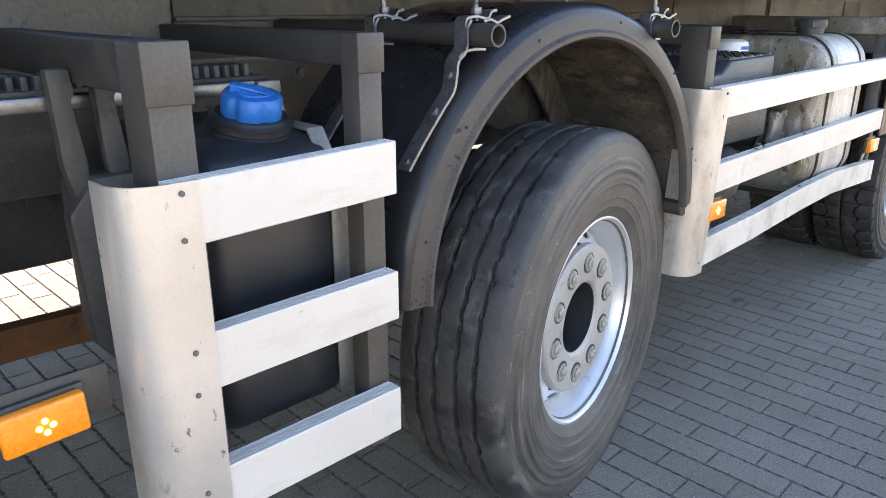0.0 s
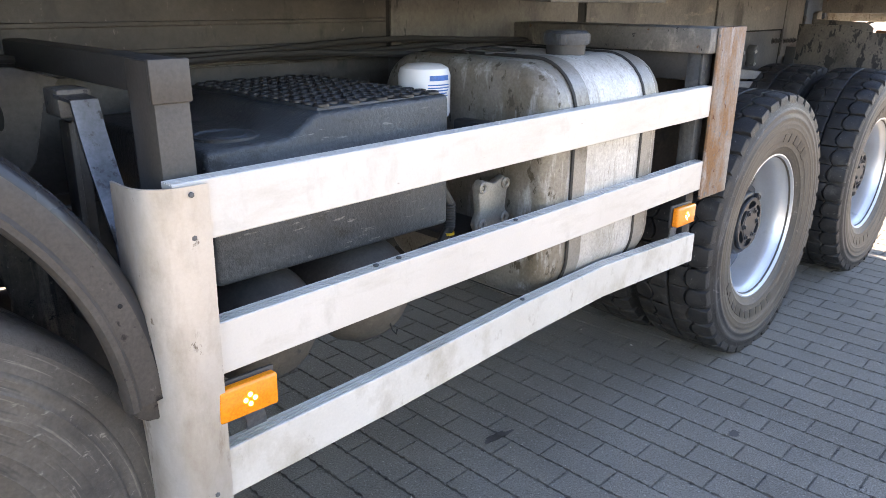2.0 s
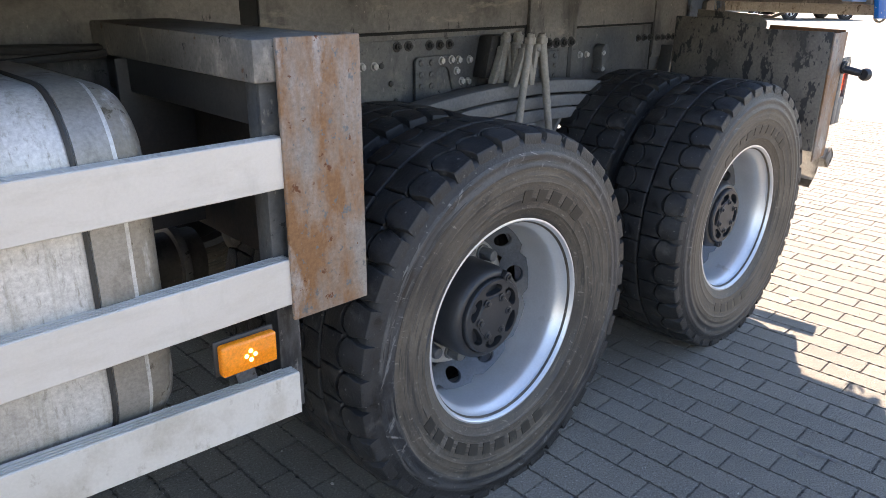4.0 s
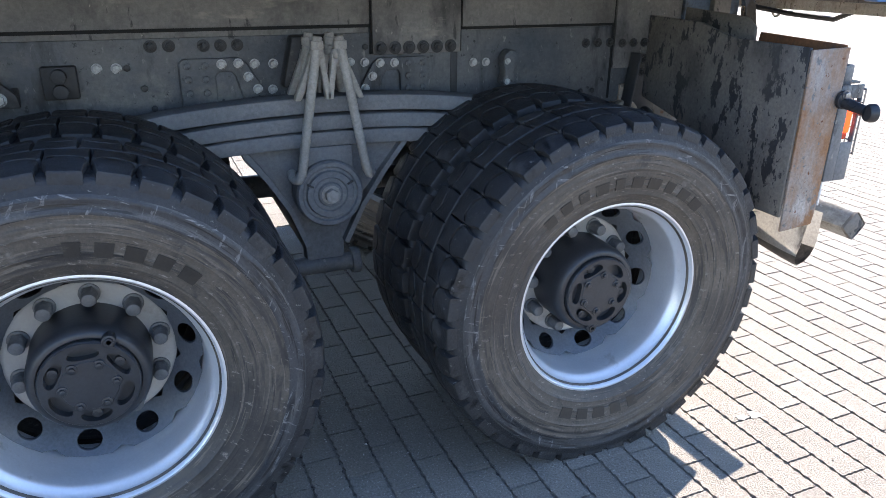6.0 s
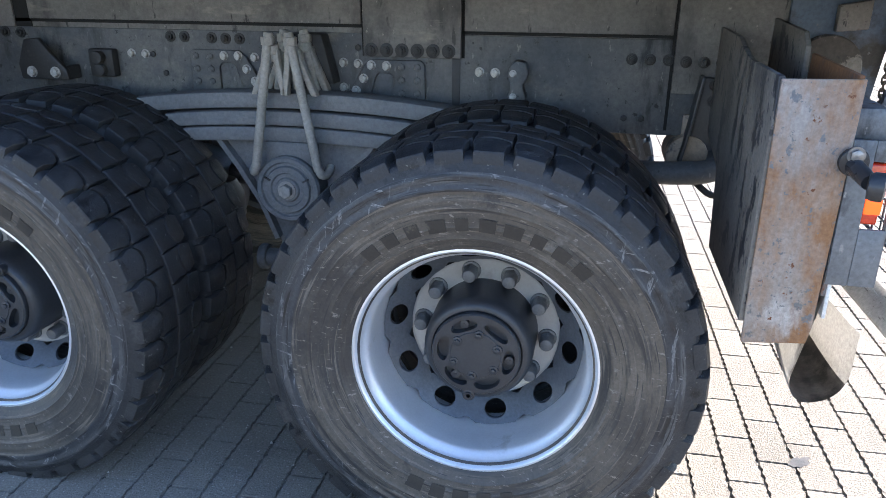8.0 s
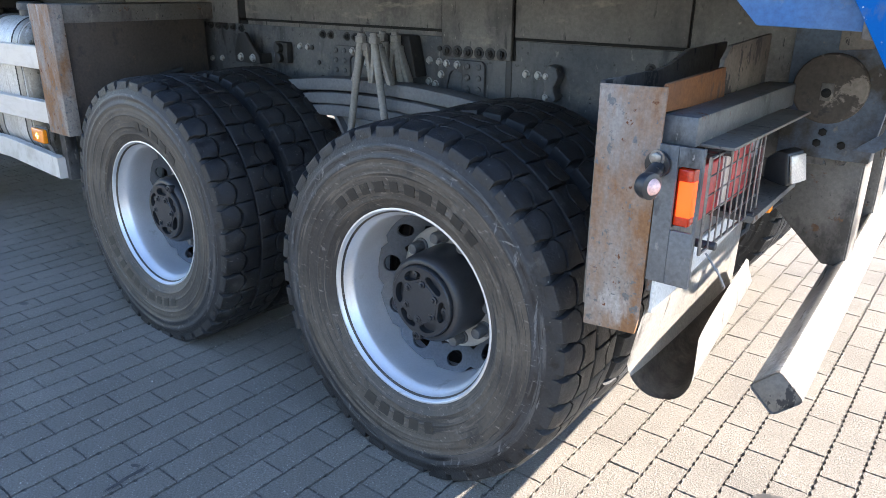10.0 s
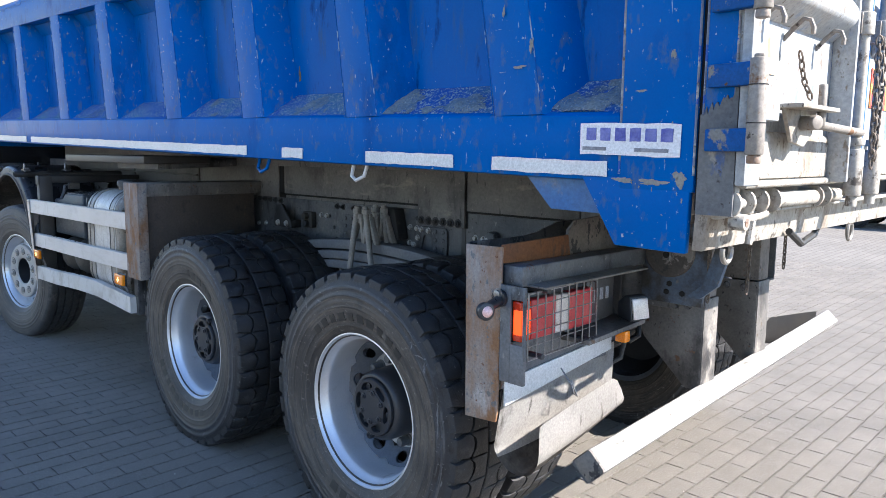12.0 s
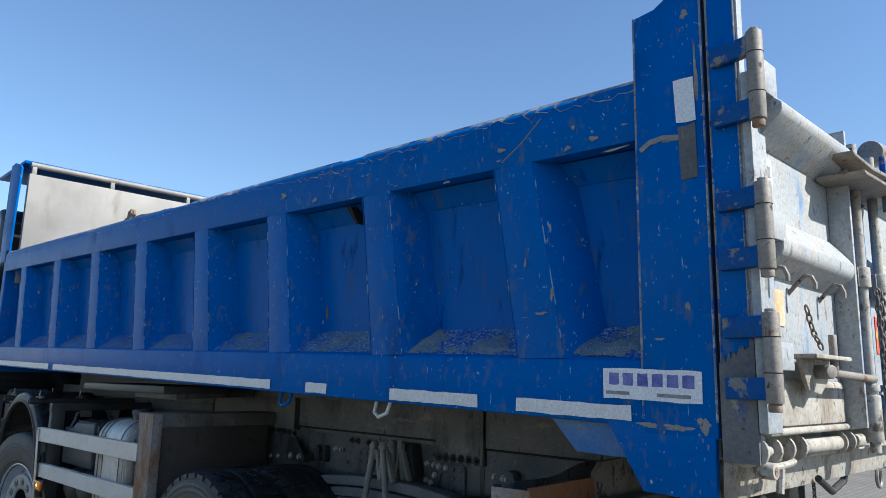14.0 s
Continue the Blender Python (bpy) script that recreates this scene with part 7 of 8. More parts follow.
knuckle = part("top_hinge", bm, OILBROWN, body, "greasy brown top hinge knuckle")
bolts(knuckle, [(7.225, -1.27, 2.60)], (0, -1, 0), 0.018, 0.014, IRON)
# tapes, stickers and paint marks on the side: thin sheets a hair proud
def patch(x0, x1, z0, z1, mat, name, label, y=-1.2435, ragged=0.0, seed=1, parent=None):
    """A thin flat sheet on the side, following the rail's slope, with an uneven edge."""
    rnd = random.Random(seed)
    n = max(2, int((x1 - x0) / 0.03))
    up = [(x0 + (x1 - x0) * i / n + rnd.uniform(-1, 1) * ragged * 0.5, z1(x0 + (x1 - x0) * i / n) - rnd.random() * ragged) for i in range(n + 1)]
    dn = [(x0 + (x1 - x0) * i / n + rnd.uniform(-1, 1) * ragged * 0.5, z0(x0 + (x1 - x0) * i / n) + rnd.random() * ragged) for i in range(n + 1)]
    return part(name, prism(up + dn[::-1], "y", y - 0.0012, y, 0.0), mat, parent or body, label)


for i, (x0, x1) in enumerate(((6.665, 7.052), (6.085, 6.508), (5.555, 5.70), (2.30, 5.285), (0.70, 2.19))):
    patch(x0, x1, lambda x: z_low(x) + 0.008, lambda x: z_low(x) + 0.050, TAPE, "reflective_tape", "worn pale reflective tape", ragged=0.003, seed=i)
zs = lambda dz: (lambda x: 1.459 + (7.25 - x) * 0.03 + dz)
stick = patch(6.972, 7.250, zs(0.0), zs(0.082), STICKER, "sticker", "torn white maker sticker with violet bars", y=-1.2462, ragged=0.003, seed=8)
for i in range(6):
    x = 6.990 + 0.042 * i
    patch(x, x + 0.030, zs(0.036), zs(0.070), INK, "print_bar", "", y=-1.2476, ragged=0.002, seed=20 + i, parent=stick)
for x0, x1 in ((6.98, 7.05), (7.13, 7.22)):
    patch(x0, x1, zs(0.012), zs(0.021), GREYINK, "print_bar", "", y=-1.2476, seed=3, parent=stick)
patch(7.205, 7.262, lambda x: 2.175, lambda x: 2.300, STICKER, "sticker", "remains of a pale sticker", y=-1.2462, ragged=0.008, seed=4)
patch(7.215, 7.262, lambda x: 2.02, lambda x: 2.175, CHASSIS, "sticker", "dark remains of a sticker", y=-1.2460, ragged=0.008, seed=14)
PRIMER = surface("bare_primer_grey", (0.19, 0.19, 0.17), (0.27, 0.26, 0.235), 0.8, 0, 20, 150, 0.3)


def scuff(x, z, dx, dz, seed, mat=PRIMER, y=-1.2442):
    """A bare patch with a torn outline."""
    r = random.Random(seed)
    k = 34
    pts = []
    q, ph = 0.8, [r.uniform(0, 6.3) for _ in range(4)]
    for i in range(k):
        a = 2 * math.pi * i / k
        q = 0.68 + 0.13 * math.sin(2 * a + ph[0]) + 0.12 * math.sin(3 * a + ph[1]) + 0.09 * math.sin(5 * a + ph[2]) + 0.07 * math.sin(9 * a + ph[3]) + r.uniform(-0.07, 0.07)
        pts.append((x + 0.8 * dx * q * math.cos(a), z + 0.8 * dz * q * math.sin(a)))
    part("paint_chip", prism(pts, "y", y - 0.001, y, 0.0), mat, body)


rnd = random.Random(4)
for i, (x, z, dx, dz) in enumerate(((7.10, 1.405, 0.045, 0.012), (7.18, 1.402, 0.06, 0.014), (7.25, 1.412, 0.03, 0.03), (7.14, 2.145, 0.03, 0.012), (7.19, 2.14, 0.04, 0.010), (7.25, 2.09, 0.014, 0.07), (7.24, 2.48, 0.02, 0.02), (7.265, 2.30, 0.008, 0.16),
                                   (6.95, 2.20, 0.03, 0.012), (6.86, 2.19, 0.02, 0.012), (6.60, 2.24, 0.03, 0.012), (6.35, 2.18, 0.025, 0.008), (7.02, 2.152, 0.07, 0.006), (6.88, 2.25, 0.012, 0.01), (6.80, 1.76, 0.012, 0.03), (6.76, 1.705, 0.035, 0.008), (6.70, 1.86, 0.008, 0.025),
                                   (5.55, 2.25, 0.03, 0.015), (5.30, 2.31, 0.04, 0.02), (7.14, 1.62, 0.02, 0.006), (7.22, 1.70, 0.01, 0.02), (5.44, 1.72, 0.03, 0.05), (5.40, 1.66, 0.03, 0.03), (5.50, 1.78, 0.012, 0.05))):
    scuff(x, z, dx, dz, 40 + i, RUST if 21 <= i else PRIMER, -1.2442 if i < 21 else WY - 0.0005)
for i in range(46):
    x, z = rnd.uniform(7.095, 7.265), rnd.uniform(1.27, 2.5)
    scuff(x, z, rnd.uniform(0.001, 0.004), rnd.uniform(0.002, 0.009), 100 + i)
for i in range(70):
    x = rnd.uniform(4.2, 7.06)
    z = z_top(x) - 0.02 - 0.15 * rnd.random()
    scuff(x, z, rnd.uniform(0.002, 0.010) * (0.4 if i % 3 else 1.6), rnd.uniform(0.001, 0.006), 200 + i, PRIMER, -1.2405)
part("paint_chip", sweep([(6.60, -1.2415, 2.20), (6.68, -1.2415, 2.245), (6.76, -1.2415, 2.31)], 0.0022, 5), PRIMER, body, "long pale scratch")
part("paint_chip", sweep([(7.10, -1.2455, 2.128), (7.13, -1.2455, 2.146), (7.17, -1.2455, 2.150), (7.22, -1.2455, 2.140), (7.25, -1.2455, 2.13)], 0, flat=(0.003, 0.014, (0, 1, 0))), PRIMER, body, "smeared sealant line")
# grit heaped on the sloping ledge
def grit_patch(x0, x1, cover, seed):
    """A thin crust of grit lying on the ledge, broken where the noise runs low."""
    bm = bmesh.new()
    nx, ny = max(4, int((x1 - x0) / 0.006)), 14
    grid = []
    for i in range(nx + 1):
        row = []
        for j in range(ny + 1):
            x, q = x0 + (x1 - x0) * i / nx, j / ny
            h = noise.fractal(Vector((x * 9 + seed, q * 1.6, seed)), 0.9, 2.1, 5) + cover - 0.9 * abs(q - 0.25) - 0.8 * abs(2 * i / nx - 1) ** 3
            up = 0.0016 + 0.010 * max(0.0, h) + 0.0012 * noise.noise(Vector((x * 160, q * 22, seed)))
            y, z = -1.224 + (WY + 1.222) * q, z_low(x) + 0.173 + 0.089 * q
            row.append((bm.verts.new((x, y - 0.64 * up, z + 0.77 * up)), h))
        grid.append(row)
    for a, b in zip(grid, grid[1:]):
        for k in range(ny):
            cell = (a[k], b[k], b[k + 1], a[k + 1])
            if sum(h for _, h in cell) > 0:
                bm.faces.new([v for v, _ in cell])
    bmesh.ops.delete(bm, geom=[v for v in bm.verts if not v.link_faces], context="VERTS")
    tagged(part("grit_patch", bm, GRITCRUST, body, sharp=60), "pale gritty dirt lying on the ledge", kind="stuff")


GRITCRUST = surface("pale_grit_crust", (0.07, 0.135, 0.22), (0.19, 0.225, 0.235), 0.95, 0, 14, 160, 0.9, dist=0.004, speck=0.5, layers=[((0.02, 0.08, 0.24), 90, 0.58, 0.05, (1, 1, 1), 0.8), ((0.36, 0.35, 0.32), 140, 0.60, 0.04, (1, 1, 1), 0.9)])
for i, (x0, x1, cover) in enumerate(((6.84, 7.085, 0.50), (6.30, 6.62, 0.10), (6.10, 6.42, 0.22), (5.45, 5.80, 0.18), (4.70, 5.05, 0.08))):
    grit_patch(x0, x1, cover, 3.7 * i + 1.1)
# headboard
bm = box(0.60, 0.66, -1.16, 1.16, 2.3, 3.34, 0.006)
head = part("headboard", bm, HEADPLATE, body, "scratched dull grey headboard of the body")
part("head_rail", rod((0.63, -1.15, 3.43), (0.63, 1.15, 3.43), 0.028, 14), HEADPLATE, head, "pale tube along the headboard's top")
for y in (-1.12, -0.4, 0.4, 1.12):
    part("rail_stub", box(0.61, 0.65, y - 0.02, y + 0.02, 3.34, 3.42, 0.004), HEADPLATE, head)
part("head_side", prism([(0.30, 2.5), (0.30, 3.46), (0.42, 3.47), (0.60, 3.42), (0.66, 3.38), (0.62, 3.0), (0.60, 2.5)], "y", -1.235, -1.215, 0.004), BLUE, head, "dented blue side plate of the headboard")
part("canopy", box(-0.3, 0.62, -1.2, 1.2, 3.44, 3.47, 0.004), BLUE, head)
part("body_front", box(0.50, 0.60, -1.235, 1.235, 1.50, 2.6, 0.006), BLUE, body)
part("lifting_hook", sweep([(0.68, -0.2, 3.16), (0.70, -0.2, 3.10), (0.73, -0.2, 3.07), (0.76, -0.2, 3.10), (0.75, -0.2, 3.14)], 0.018, 8), RUST, head, "rusty lashing hook")
# cross bearers under the floor
for i in range(14):
    x = 0.8 + 0.47 * i
    part("cross_bearer", box(x, x + 0.06, -1.19, 1.19, z_low(x) + 0.005, z_low(x) + 0.068, 0.004), SUBFRAME, body)
for s in (-1, 1):
    part("long_bearer", strip(0.7, 7.1, lambda x: [(s * 0.40, 1.388), (s * 0.40, z_low(x) + 0.004), (s * 0.52, z_low(x) + 0.004), (s * 0.52, 1.388)], 0), SUBFRAME, body)
for x0, x1 in ((5.95, 6.05), (5.30, 5.36)):
    bm = sweep([(x0, -1.19, z_low(x0) - 0.002), (x0, -1.20, z_low(x0) - 0.045), (x0 + 0.03, -1.205, z_low(x0) - 0.06), (x0 + 0.07, -1.20, z_low(x0) - 0.045), (x0 + 0.08, -1.19, z_low(x0))], 0.007, 8)
    part("sheet_hook", bm, TAPE if x0 > 5.5 else BLUE, body, "small bent tarpaulin hook")
part("tool_board", box(2.7, 4.0, -1.15, -0.75, 1.395, 1.44, 0.006), DARK, body, "dark board slung under the body")
bm = prism([(-1.05, 1.36), (-1.05, 1.405), (-0.55, 1.43), (-0.55, 1.38)], "x", 3.35, 3.95, 0.004)
part("folded_sheet", bm, CHASSIS, body)

# ---------------- tailgate ----------------
GX = 7.380
bm = box(7.296, 7.372, -1.243, -1.208, 1.338, 2.580, 0.006)
gate_post = part("gate_post", bm, BLUE, truck, "blue hinge post of the tailgate, chipped edges")
part("post_edge", box(7.370, 7.3785, -1.240, -1.209, 1.36, 2.575, 0.002), GATE, gate_post, "bare white rear edge")
rnd = random.Random(9)
pts = [(7.294 + 0.085 * k / 20, 1.560 + 0.05 * k / 20 + rnd.uniform(-0.012, 0.012)) for k in range(21)]
bm = prism([(7.294, 1.332)] + pts + [(7.379, 1.332)], "y", -1.2475, -1.235, 0.0)
part("gate_corner", bm, CAKED, gate_post, "grey mud caked on the foot of the post")
for x in (7.2985, 7.3695):
    part("worn_edge", sweep([(x, -1.2422, 1.36 + 0.20 * k) for k in range(7)], 0.0030, 6), WORN, gate_post)
HXB, HYB = 7.428, -1.268
for k, (z0, z1) in enumerate(((2.130, 2.355), (1.770, 1.978), (1.468, 1.672))):
    bm = rod((HXB, HYB, z0), (HXB, HYB, z1), 0.0195, 22, bevel=0.004)
    hinge = part("gate_hinge", bm, IRON, truck, "heavy worn gate hinge with blue arms")
    for z in (z0 + 0.068, z1 - 0.056):
        part("hinge_ring", turn(lathe([(0.0197, -0.0012), (0.0208, 0.0), (0.0197, 0.0012)], 22), pose(HXB, HYB, z, 90, 0, 0)), HOLE, hinge)
    bm = rod((HXB, HYB, z0 - 0.018), (HXB, HYB, z0), 0.015, 16, bevel=0.003)
    part("hinge_pin", bm, RUST, hinge, "rusty hinge pin end")
    part("pin_head", hexagon((HXB, HYB, z1), (0, 0, 1), 0.012, 0.008), IRON, hinge)
    for z in (z0 + 0.008, z1 - 0.056):
        bm = prism([(7.312, -1.262), (HXB - 0.03, HYB - 0.004), (HXB, HYB - 0.0205), (HXB + 0.015, HYB - 0.01), (HXB, HYB + 0.015), (7.36, -1.2425), (7.312, -1.2425)], "z", z, z + 0.050, 0.004)
        part("hinge_arm", bm, HINGEBLUE, hinge, "chipped blue hinge arm")
    part("hinge_leaf", box(HXB - 0.012, HXB + 0.012, HYB, -1.17, z0 + 0.075, z1 - 0.065, 0.004), GATE, hinge)


def gate_door(y0, y1, name):
    base = part(name, box(GX - 0.035, GX, y0, y1, 1.395, 2.26, 0.004), GATE, truck, "white-grey tailgate door, dusty, with two deep horizontal beams")
    for outline in ([(GX, 2.098), (GX + 0.072, 2.160), (GX + 0.078, 2.172), (GX + 0.078, 2.192), (GX + 0.060, 2.206), (GX, 2.250)], [(GX, 1.772), (GX + 0.056, 1.816), (GX + 0.062, 1.828), (GX + 0.062, 1.852), (GX + 0.048, 1.872), (GX, 1.930)]):
        part("gate_beam", prism(outline, "y", y0 + 0.01, y1 - 0.01, 0.006), GATE, base, "folded horizontal gate beam")
    bm = prism([(GX, 1.412), (GX + 0.010, 1.414), (GX + 0.010, 1.515), (GX, 1.527)], "y", y0 + 0.02, y1 - 0.01, 0.005)
    part("kick_panel", bm, GATE_DIRTY, base, "mud-spattered lower panel")
    return base


door_a = gate_door(-1.205, -0.665, "tailgate_door")
part("door_stile", box(7.3800, 7.4040, -1.250, -1.165, 1.40, 2.27, 0.006), GATE, door_a, "dusty white edge tube of the door")
door_b = gate_door(-0.33, 1.20, "tailgate_door")
bm = box(GX - 0.03, GX + 0.002, -0.665, -0.33, 1.40, 2.26, 0.003)
part("centre_panel", bm, BLUE_PLAIN, truck, "blue centre channel between the doors")
part("channel_side", box(GX, GX + 0.06, -0.67, -0.655, 1.40, 2.26, 0.003), GATE, door_a)
part("door_sticker", box(GX + 0.0005, GX + 0.0025, -1.19, -1.085, 2.01, 2.08, 0.0), STICKER, door_a, "white sticker with grey bars")
for i in range(3):
    part("print_bar", box(GX + 0.002, GX + 0.0035, -1.175 + 0.029 * i, -1.155 + 0.029 * i, 2.03, 2.06, 0.0), GREYINK, door_a)
part("warning_patch", box(GX + 0.0005, GX + 0.003, -1.195, -1.06, 1.655, 1.745, 0.0), surface("faded_orange_foil", (0.60, 0.30, 0.08), (0.60, 0.55, 0.48), 0.5, 0, 9, 100, 0.1), door_a, "faded orange warning foil")
part("warning_patch", box(GX + 0.0005, GX + 0.003, -0.30, 0.1, 1.62, 1.74, 0.0), surface("red_white_foil", (0.60, 0.06, 0.03), (0.62, 0.40, 0.05), 0.5, 0, 5, 100, 0.1, spread=0.03), door_b, "red and yellow warning foil")
for y in (-1.195, -1.015, -0.795, -0.22, -0.08):
    bm = sweep([(GX - 0.002, y, 1.742), (GX + 0.022, y, 1.768), (GX + 0.042, y + 0.002, 1.786), (GX + 0.056, y + 0.004, 1.782), (GX + 0.063, y + 0.006, 1.764), (GX + 0.062, y + 0.007, 1.750)], 0.0058, 8)
    part("net_hook", bm, IRON, door_a if y < -0.5 else door_b, "bent steel hook")
# locking rods with guides
for y, nm in ((-0.575, "a"), (-0.400, "b")):
    bm = rod((7.43, y, 1.33), (7.43, y, 2.24), 0.0145, 16)
    lock = part("locking_rod", bm, GATE_DIRTY, truck, "worn steel locking rod")
    for z, h in ((1.36, 0.13), (1.80, 0.06), (1.50, 0.02)):
        part("rod_guide", rod((7.43, y, z), (7.43, y, z + h), 0.0235, 18, bevel=0.003), GATE_DIRTY, lock, "thick guide sleeve")
    part("rod_plate", box(7.375, 7.43, y - 0.03, y + 0.03, 1.80, 1.86, 0.004), IRON, lock)
part("handle_bar", rod((7.445, -1.01, 1.545), (7.44, -0.57, 1.535), 0.011, 14, bevel=0.003), IRON, truck, "horizontal latch handle")
bm = prism([(-1.13, 1.575), (-0.88, 1.575), (-0.88, 1.585), (-1.13, 1.585)], "x", 7.395, 7.475, 0.002)
prism([(-1.12, 1.585), (-1.06, 1.50), (-0.98, 1.49), (-0.93, 1.52), (-0.90, 1.585)], "x", 7.42, 7.43, 0.002, bm)
latch = part("latch_bracket", bm, GATE_DIRTY, truck, "bent latch bracket with hooked plate")
part("latch_pin", rod((7.45, -0.935, 1.54), (7.45, -0.935, 1.64), 0.010, 12, bevel=0.002), IRON, latch)
part("latch_roller", rod((7.475, -1.03, 1.545), (7.415, -1.0, 1.545), 0.017, 18, bevel=0.004), IRON, latch)
chain([(7.445, -1.09, 1.70), (7.45, -1.07, 1.64), (7.455, -1.03, 1.60)], latch, 0.024, 0.0024)
chain([(7.45, -0.51, 1.80), (7.455, -0.515, 1.62), (7.453, -0.50, 1.44)], lock, 0.030, 0.0032)
chain([(7.45, -0.47, 1.80), (7.455, -0.465, 1.66), (7.453, -0.485, 1.46)], lock, 0.030, 0.0032)
# shelf bracket and knuckle at the top of the rods
bm = prism([(-0.80, 2.155), (-0.62, 2.15), (-0.28, 2.17), (-0.28, 2.16), (-0.62, 2.138), (-0.78, 2.145)], "x", 7.385, 7.495, 0.002)
prism([(-0.78, 2.10), (-0.30, 2.115), (-0.30, 2.105), (-0.76, 2.09)], "x", 7.385, 7.515, 0.002, bm)
part("rod_bracket", bm, IRON, truck, "rusty double bracket plate at the rod tops")
bm = rod((7.475, -0.42, 2.05), (7.475, -0.42, 2.23), 0.012, 10)
rod((7.425, -0.36, 2.27), (7.425, -0.27, 2.28), 0.04, 18, bevel=0.005, bm=bm)
part("rod_knuckle", bm, IRON, truck)
# cross beam at the body's tail with lugs, pins and handles
beam = part("tail_beam", prism([(7.286, 1.246), (7.312, 1.246), (7.322, 1.326), (7.366, 1.330), (7.366, 1.338), (7.290, 1.338)], "y", -1.240, 1.240, 0.003), GATE_DIRTY, truck, "dusty white tail cross beam")
for y in (-1.232, -1.155, -1.075, -0.995, -0.690, -0.620):
    pts = [(7.327, 1.322), (7.327, 1.384), (7.363, 1.392)] + [(7.363 + 0.032 * math.sin(radians(a)), 1.360 + 0.032 * math.cos(radians(a))) for a in range(0, 181, 20)] + [(7.345, 1.322)]
    part("lug", prism(pts, "y", y - 0.006, y + 0.006, 0.002), GATE_DIRTY, beam, "rounded steel lug")
for ya, yb, rr in ((-1.225, -1.165, 0.012), (-0.985, -0.700, 0.021), (-0.612, -0.50, 0.021)):
    part("pivot_pin", rod((7.367, ya, 1.360), (7.367, yb, 1.358), rr, 16, bevel=0.003), GATE_DIRTY, beam, "dusty pivot tube")
part("sill_tube", rod((7.391, -1.225, 1.402), (7.391, 1.20, 1.404), 0.009, 12), GATE_DIRTY, beam, "round bar along the sill")
bm = rod((7.363, -1.212, 1.318), (7.4, -1.212, 1.318), 0.019, 18, bevel=0.003)
part("toggle_eye", bm, GATE_DIRTY, beam, "round toggle eye")
part("eye_hole", rod((7.3995, -1.212, 1.318), (7.4012, -1.212, 1.318), 0.010, 14), RUST, beam)
bm = sweep([(7.377, -1.190, 1.322), (7.381, -1.145, 1.324), (7.383, -1.10, 1.326), (7.383, -1.06, 1.330)], 0.008, 8)
sweep([(7.381, -1.132, 1.330), (7.379, -1.136, 1.300), (7.377, -1.140, 1.262)], 0.0095, 8, bm=bm)
part("toggle_lever", bm, GATE_DIRTY, beam, "dusty toggle lever hanging down")
part("shackle", sweep([(7.34, -1.17 - 0.024 * math.cos(radians(a)), 1.243 - 0.026 * math.sin(radians(a))) for a in range(-20, 201, 20)], 0.0065, 8), STRAP, beam, "steel shackle under the corner")
part("shackle", sweep([(7.365, -0.33 - 0.022 * math.cos(radians(a)), 1.240 - 0.03 * math.sin(radians(a))) for a in range(-40, 221, 20)], 0.006, 8), STRAP, beam)
part("air_hose", sweep([(7.33, -0.75, 1.262), (7.33, -0.65, 1.22), (7.30, -0.45, 1.23), (7.25, -0.25, 1.255)], 0.010, 8), HOSE, beam)

# ---------------- the yard ----------------
def sheet(name, xs, ys, mat, dz):
    bm = bmesh.new()
    g = [[bm.verts.new((x, y, dz)) for y in ys] for x in xs]
    for i in range(len(xs) - 1):
        for j in range(len(ys) - 1):
            bm.faces.new((g[i][j], g[i + 1][j], g[i + 1][j + 1], g[i][j + 1]))
    return tagged(new(name, mesh_of(name, bm, mat)), "paved yard with sandy joints, running to the horizon", "ground", kind="structure")


def far_material():
    m = PAVED
    nt = m.node_tree
    b = nt.nodes["Principled BSDF"]
    old = b.inputs["Base Color"].links[0].from_socket
    co = nt.nodes.new("ShaderNodeTexCoord").outputs["Object"]
    mp = nt.nodes.new("ShaderNodeMapping")
    mp.inputs["Rotation"].default_value = (0, 0, radians(88))
    nt.links.new(co, mp.inputs[0])
    br = nt.nodes.new("ShaderNodeTexBrick")
    br.inputs["Scale"].default_value = 1.0
    br.inputs["Brick Width"].default_value, br.inputs["Row Height"].default_value = 0.2222, 0.105
    br.inputs["Mortar Size"].default_value = 0.006
    br.inputs["Color1"].default_value, br.inputs["Color2"].default_value, br.inputs["Mortar"].default_value = (1, 1, 1, 1), (0.86, 0.86, 0.86, 1), (0.5, 0.48, 0.45, 1)
    nt.links.new(mp.outputs[0], br.inputs["Vector"])
    mul = nt.nodes.new("ShaderNodeMix")
    mul.data_type, mul.blend_type = "RGBA", "MULTIPLY"
    mul.inputs["Factor"].default_value = 1.0
    nt.links.new(old, mul.inputs["A"])
    nt.links.new(br.outputs["Color"], mul.inputs["B"])
    nt.links.new(mul.outputs["Result"], b.inputs["Base Color"])
    return m


steps = [-900, -300, -120, -60, -30] + [-20 + 2 * i for i in range(31)] + [50, 70, 120, 300, 900]
ground = sheet("ground", steps, steps, [far_material()], -0.016)
PX0, PX1, PY0, PY1 = -2.6, 12.0, -6.2, 8.0
bed = sheet("paving_bed", [PX0 + (PX1 - PX0) * i / 30 for i in range(31)], [PY0 + (PY1 - PY0) * i / 30 for i in range(31)], [SAND], -0.0070)
tagged(bed, "dark sandy bed in the joints of the paving")

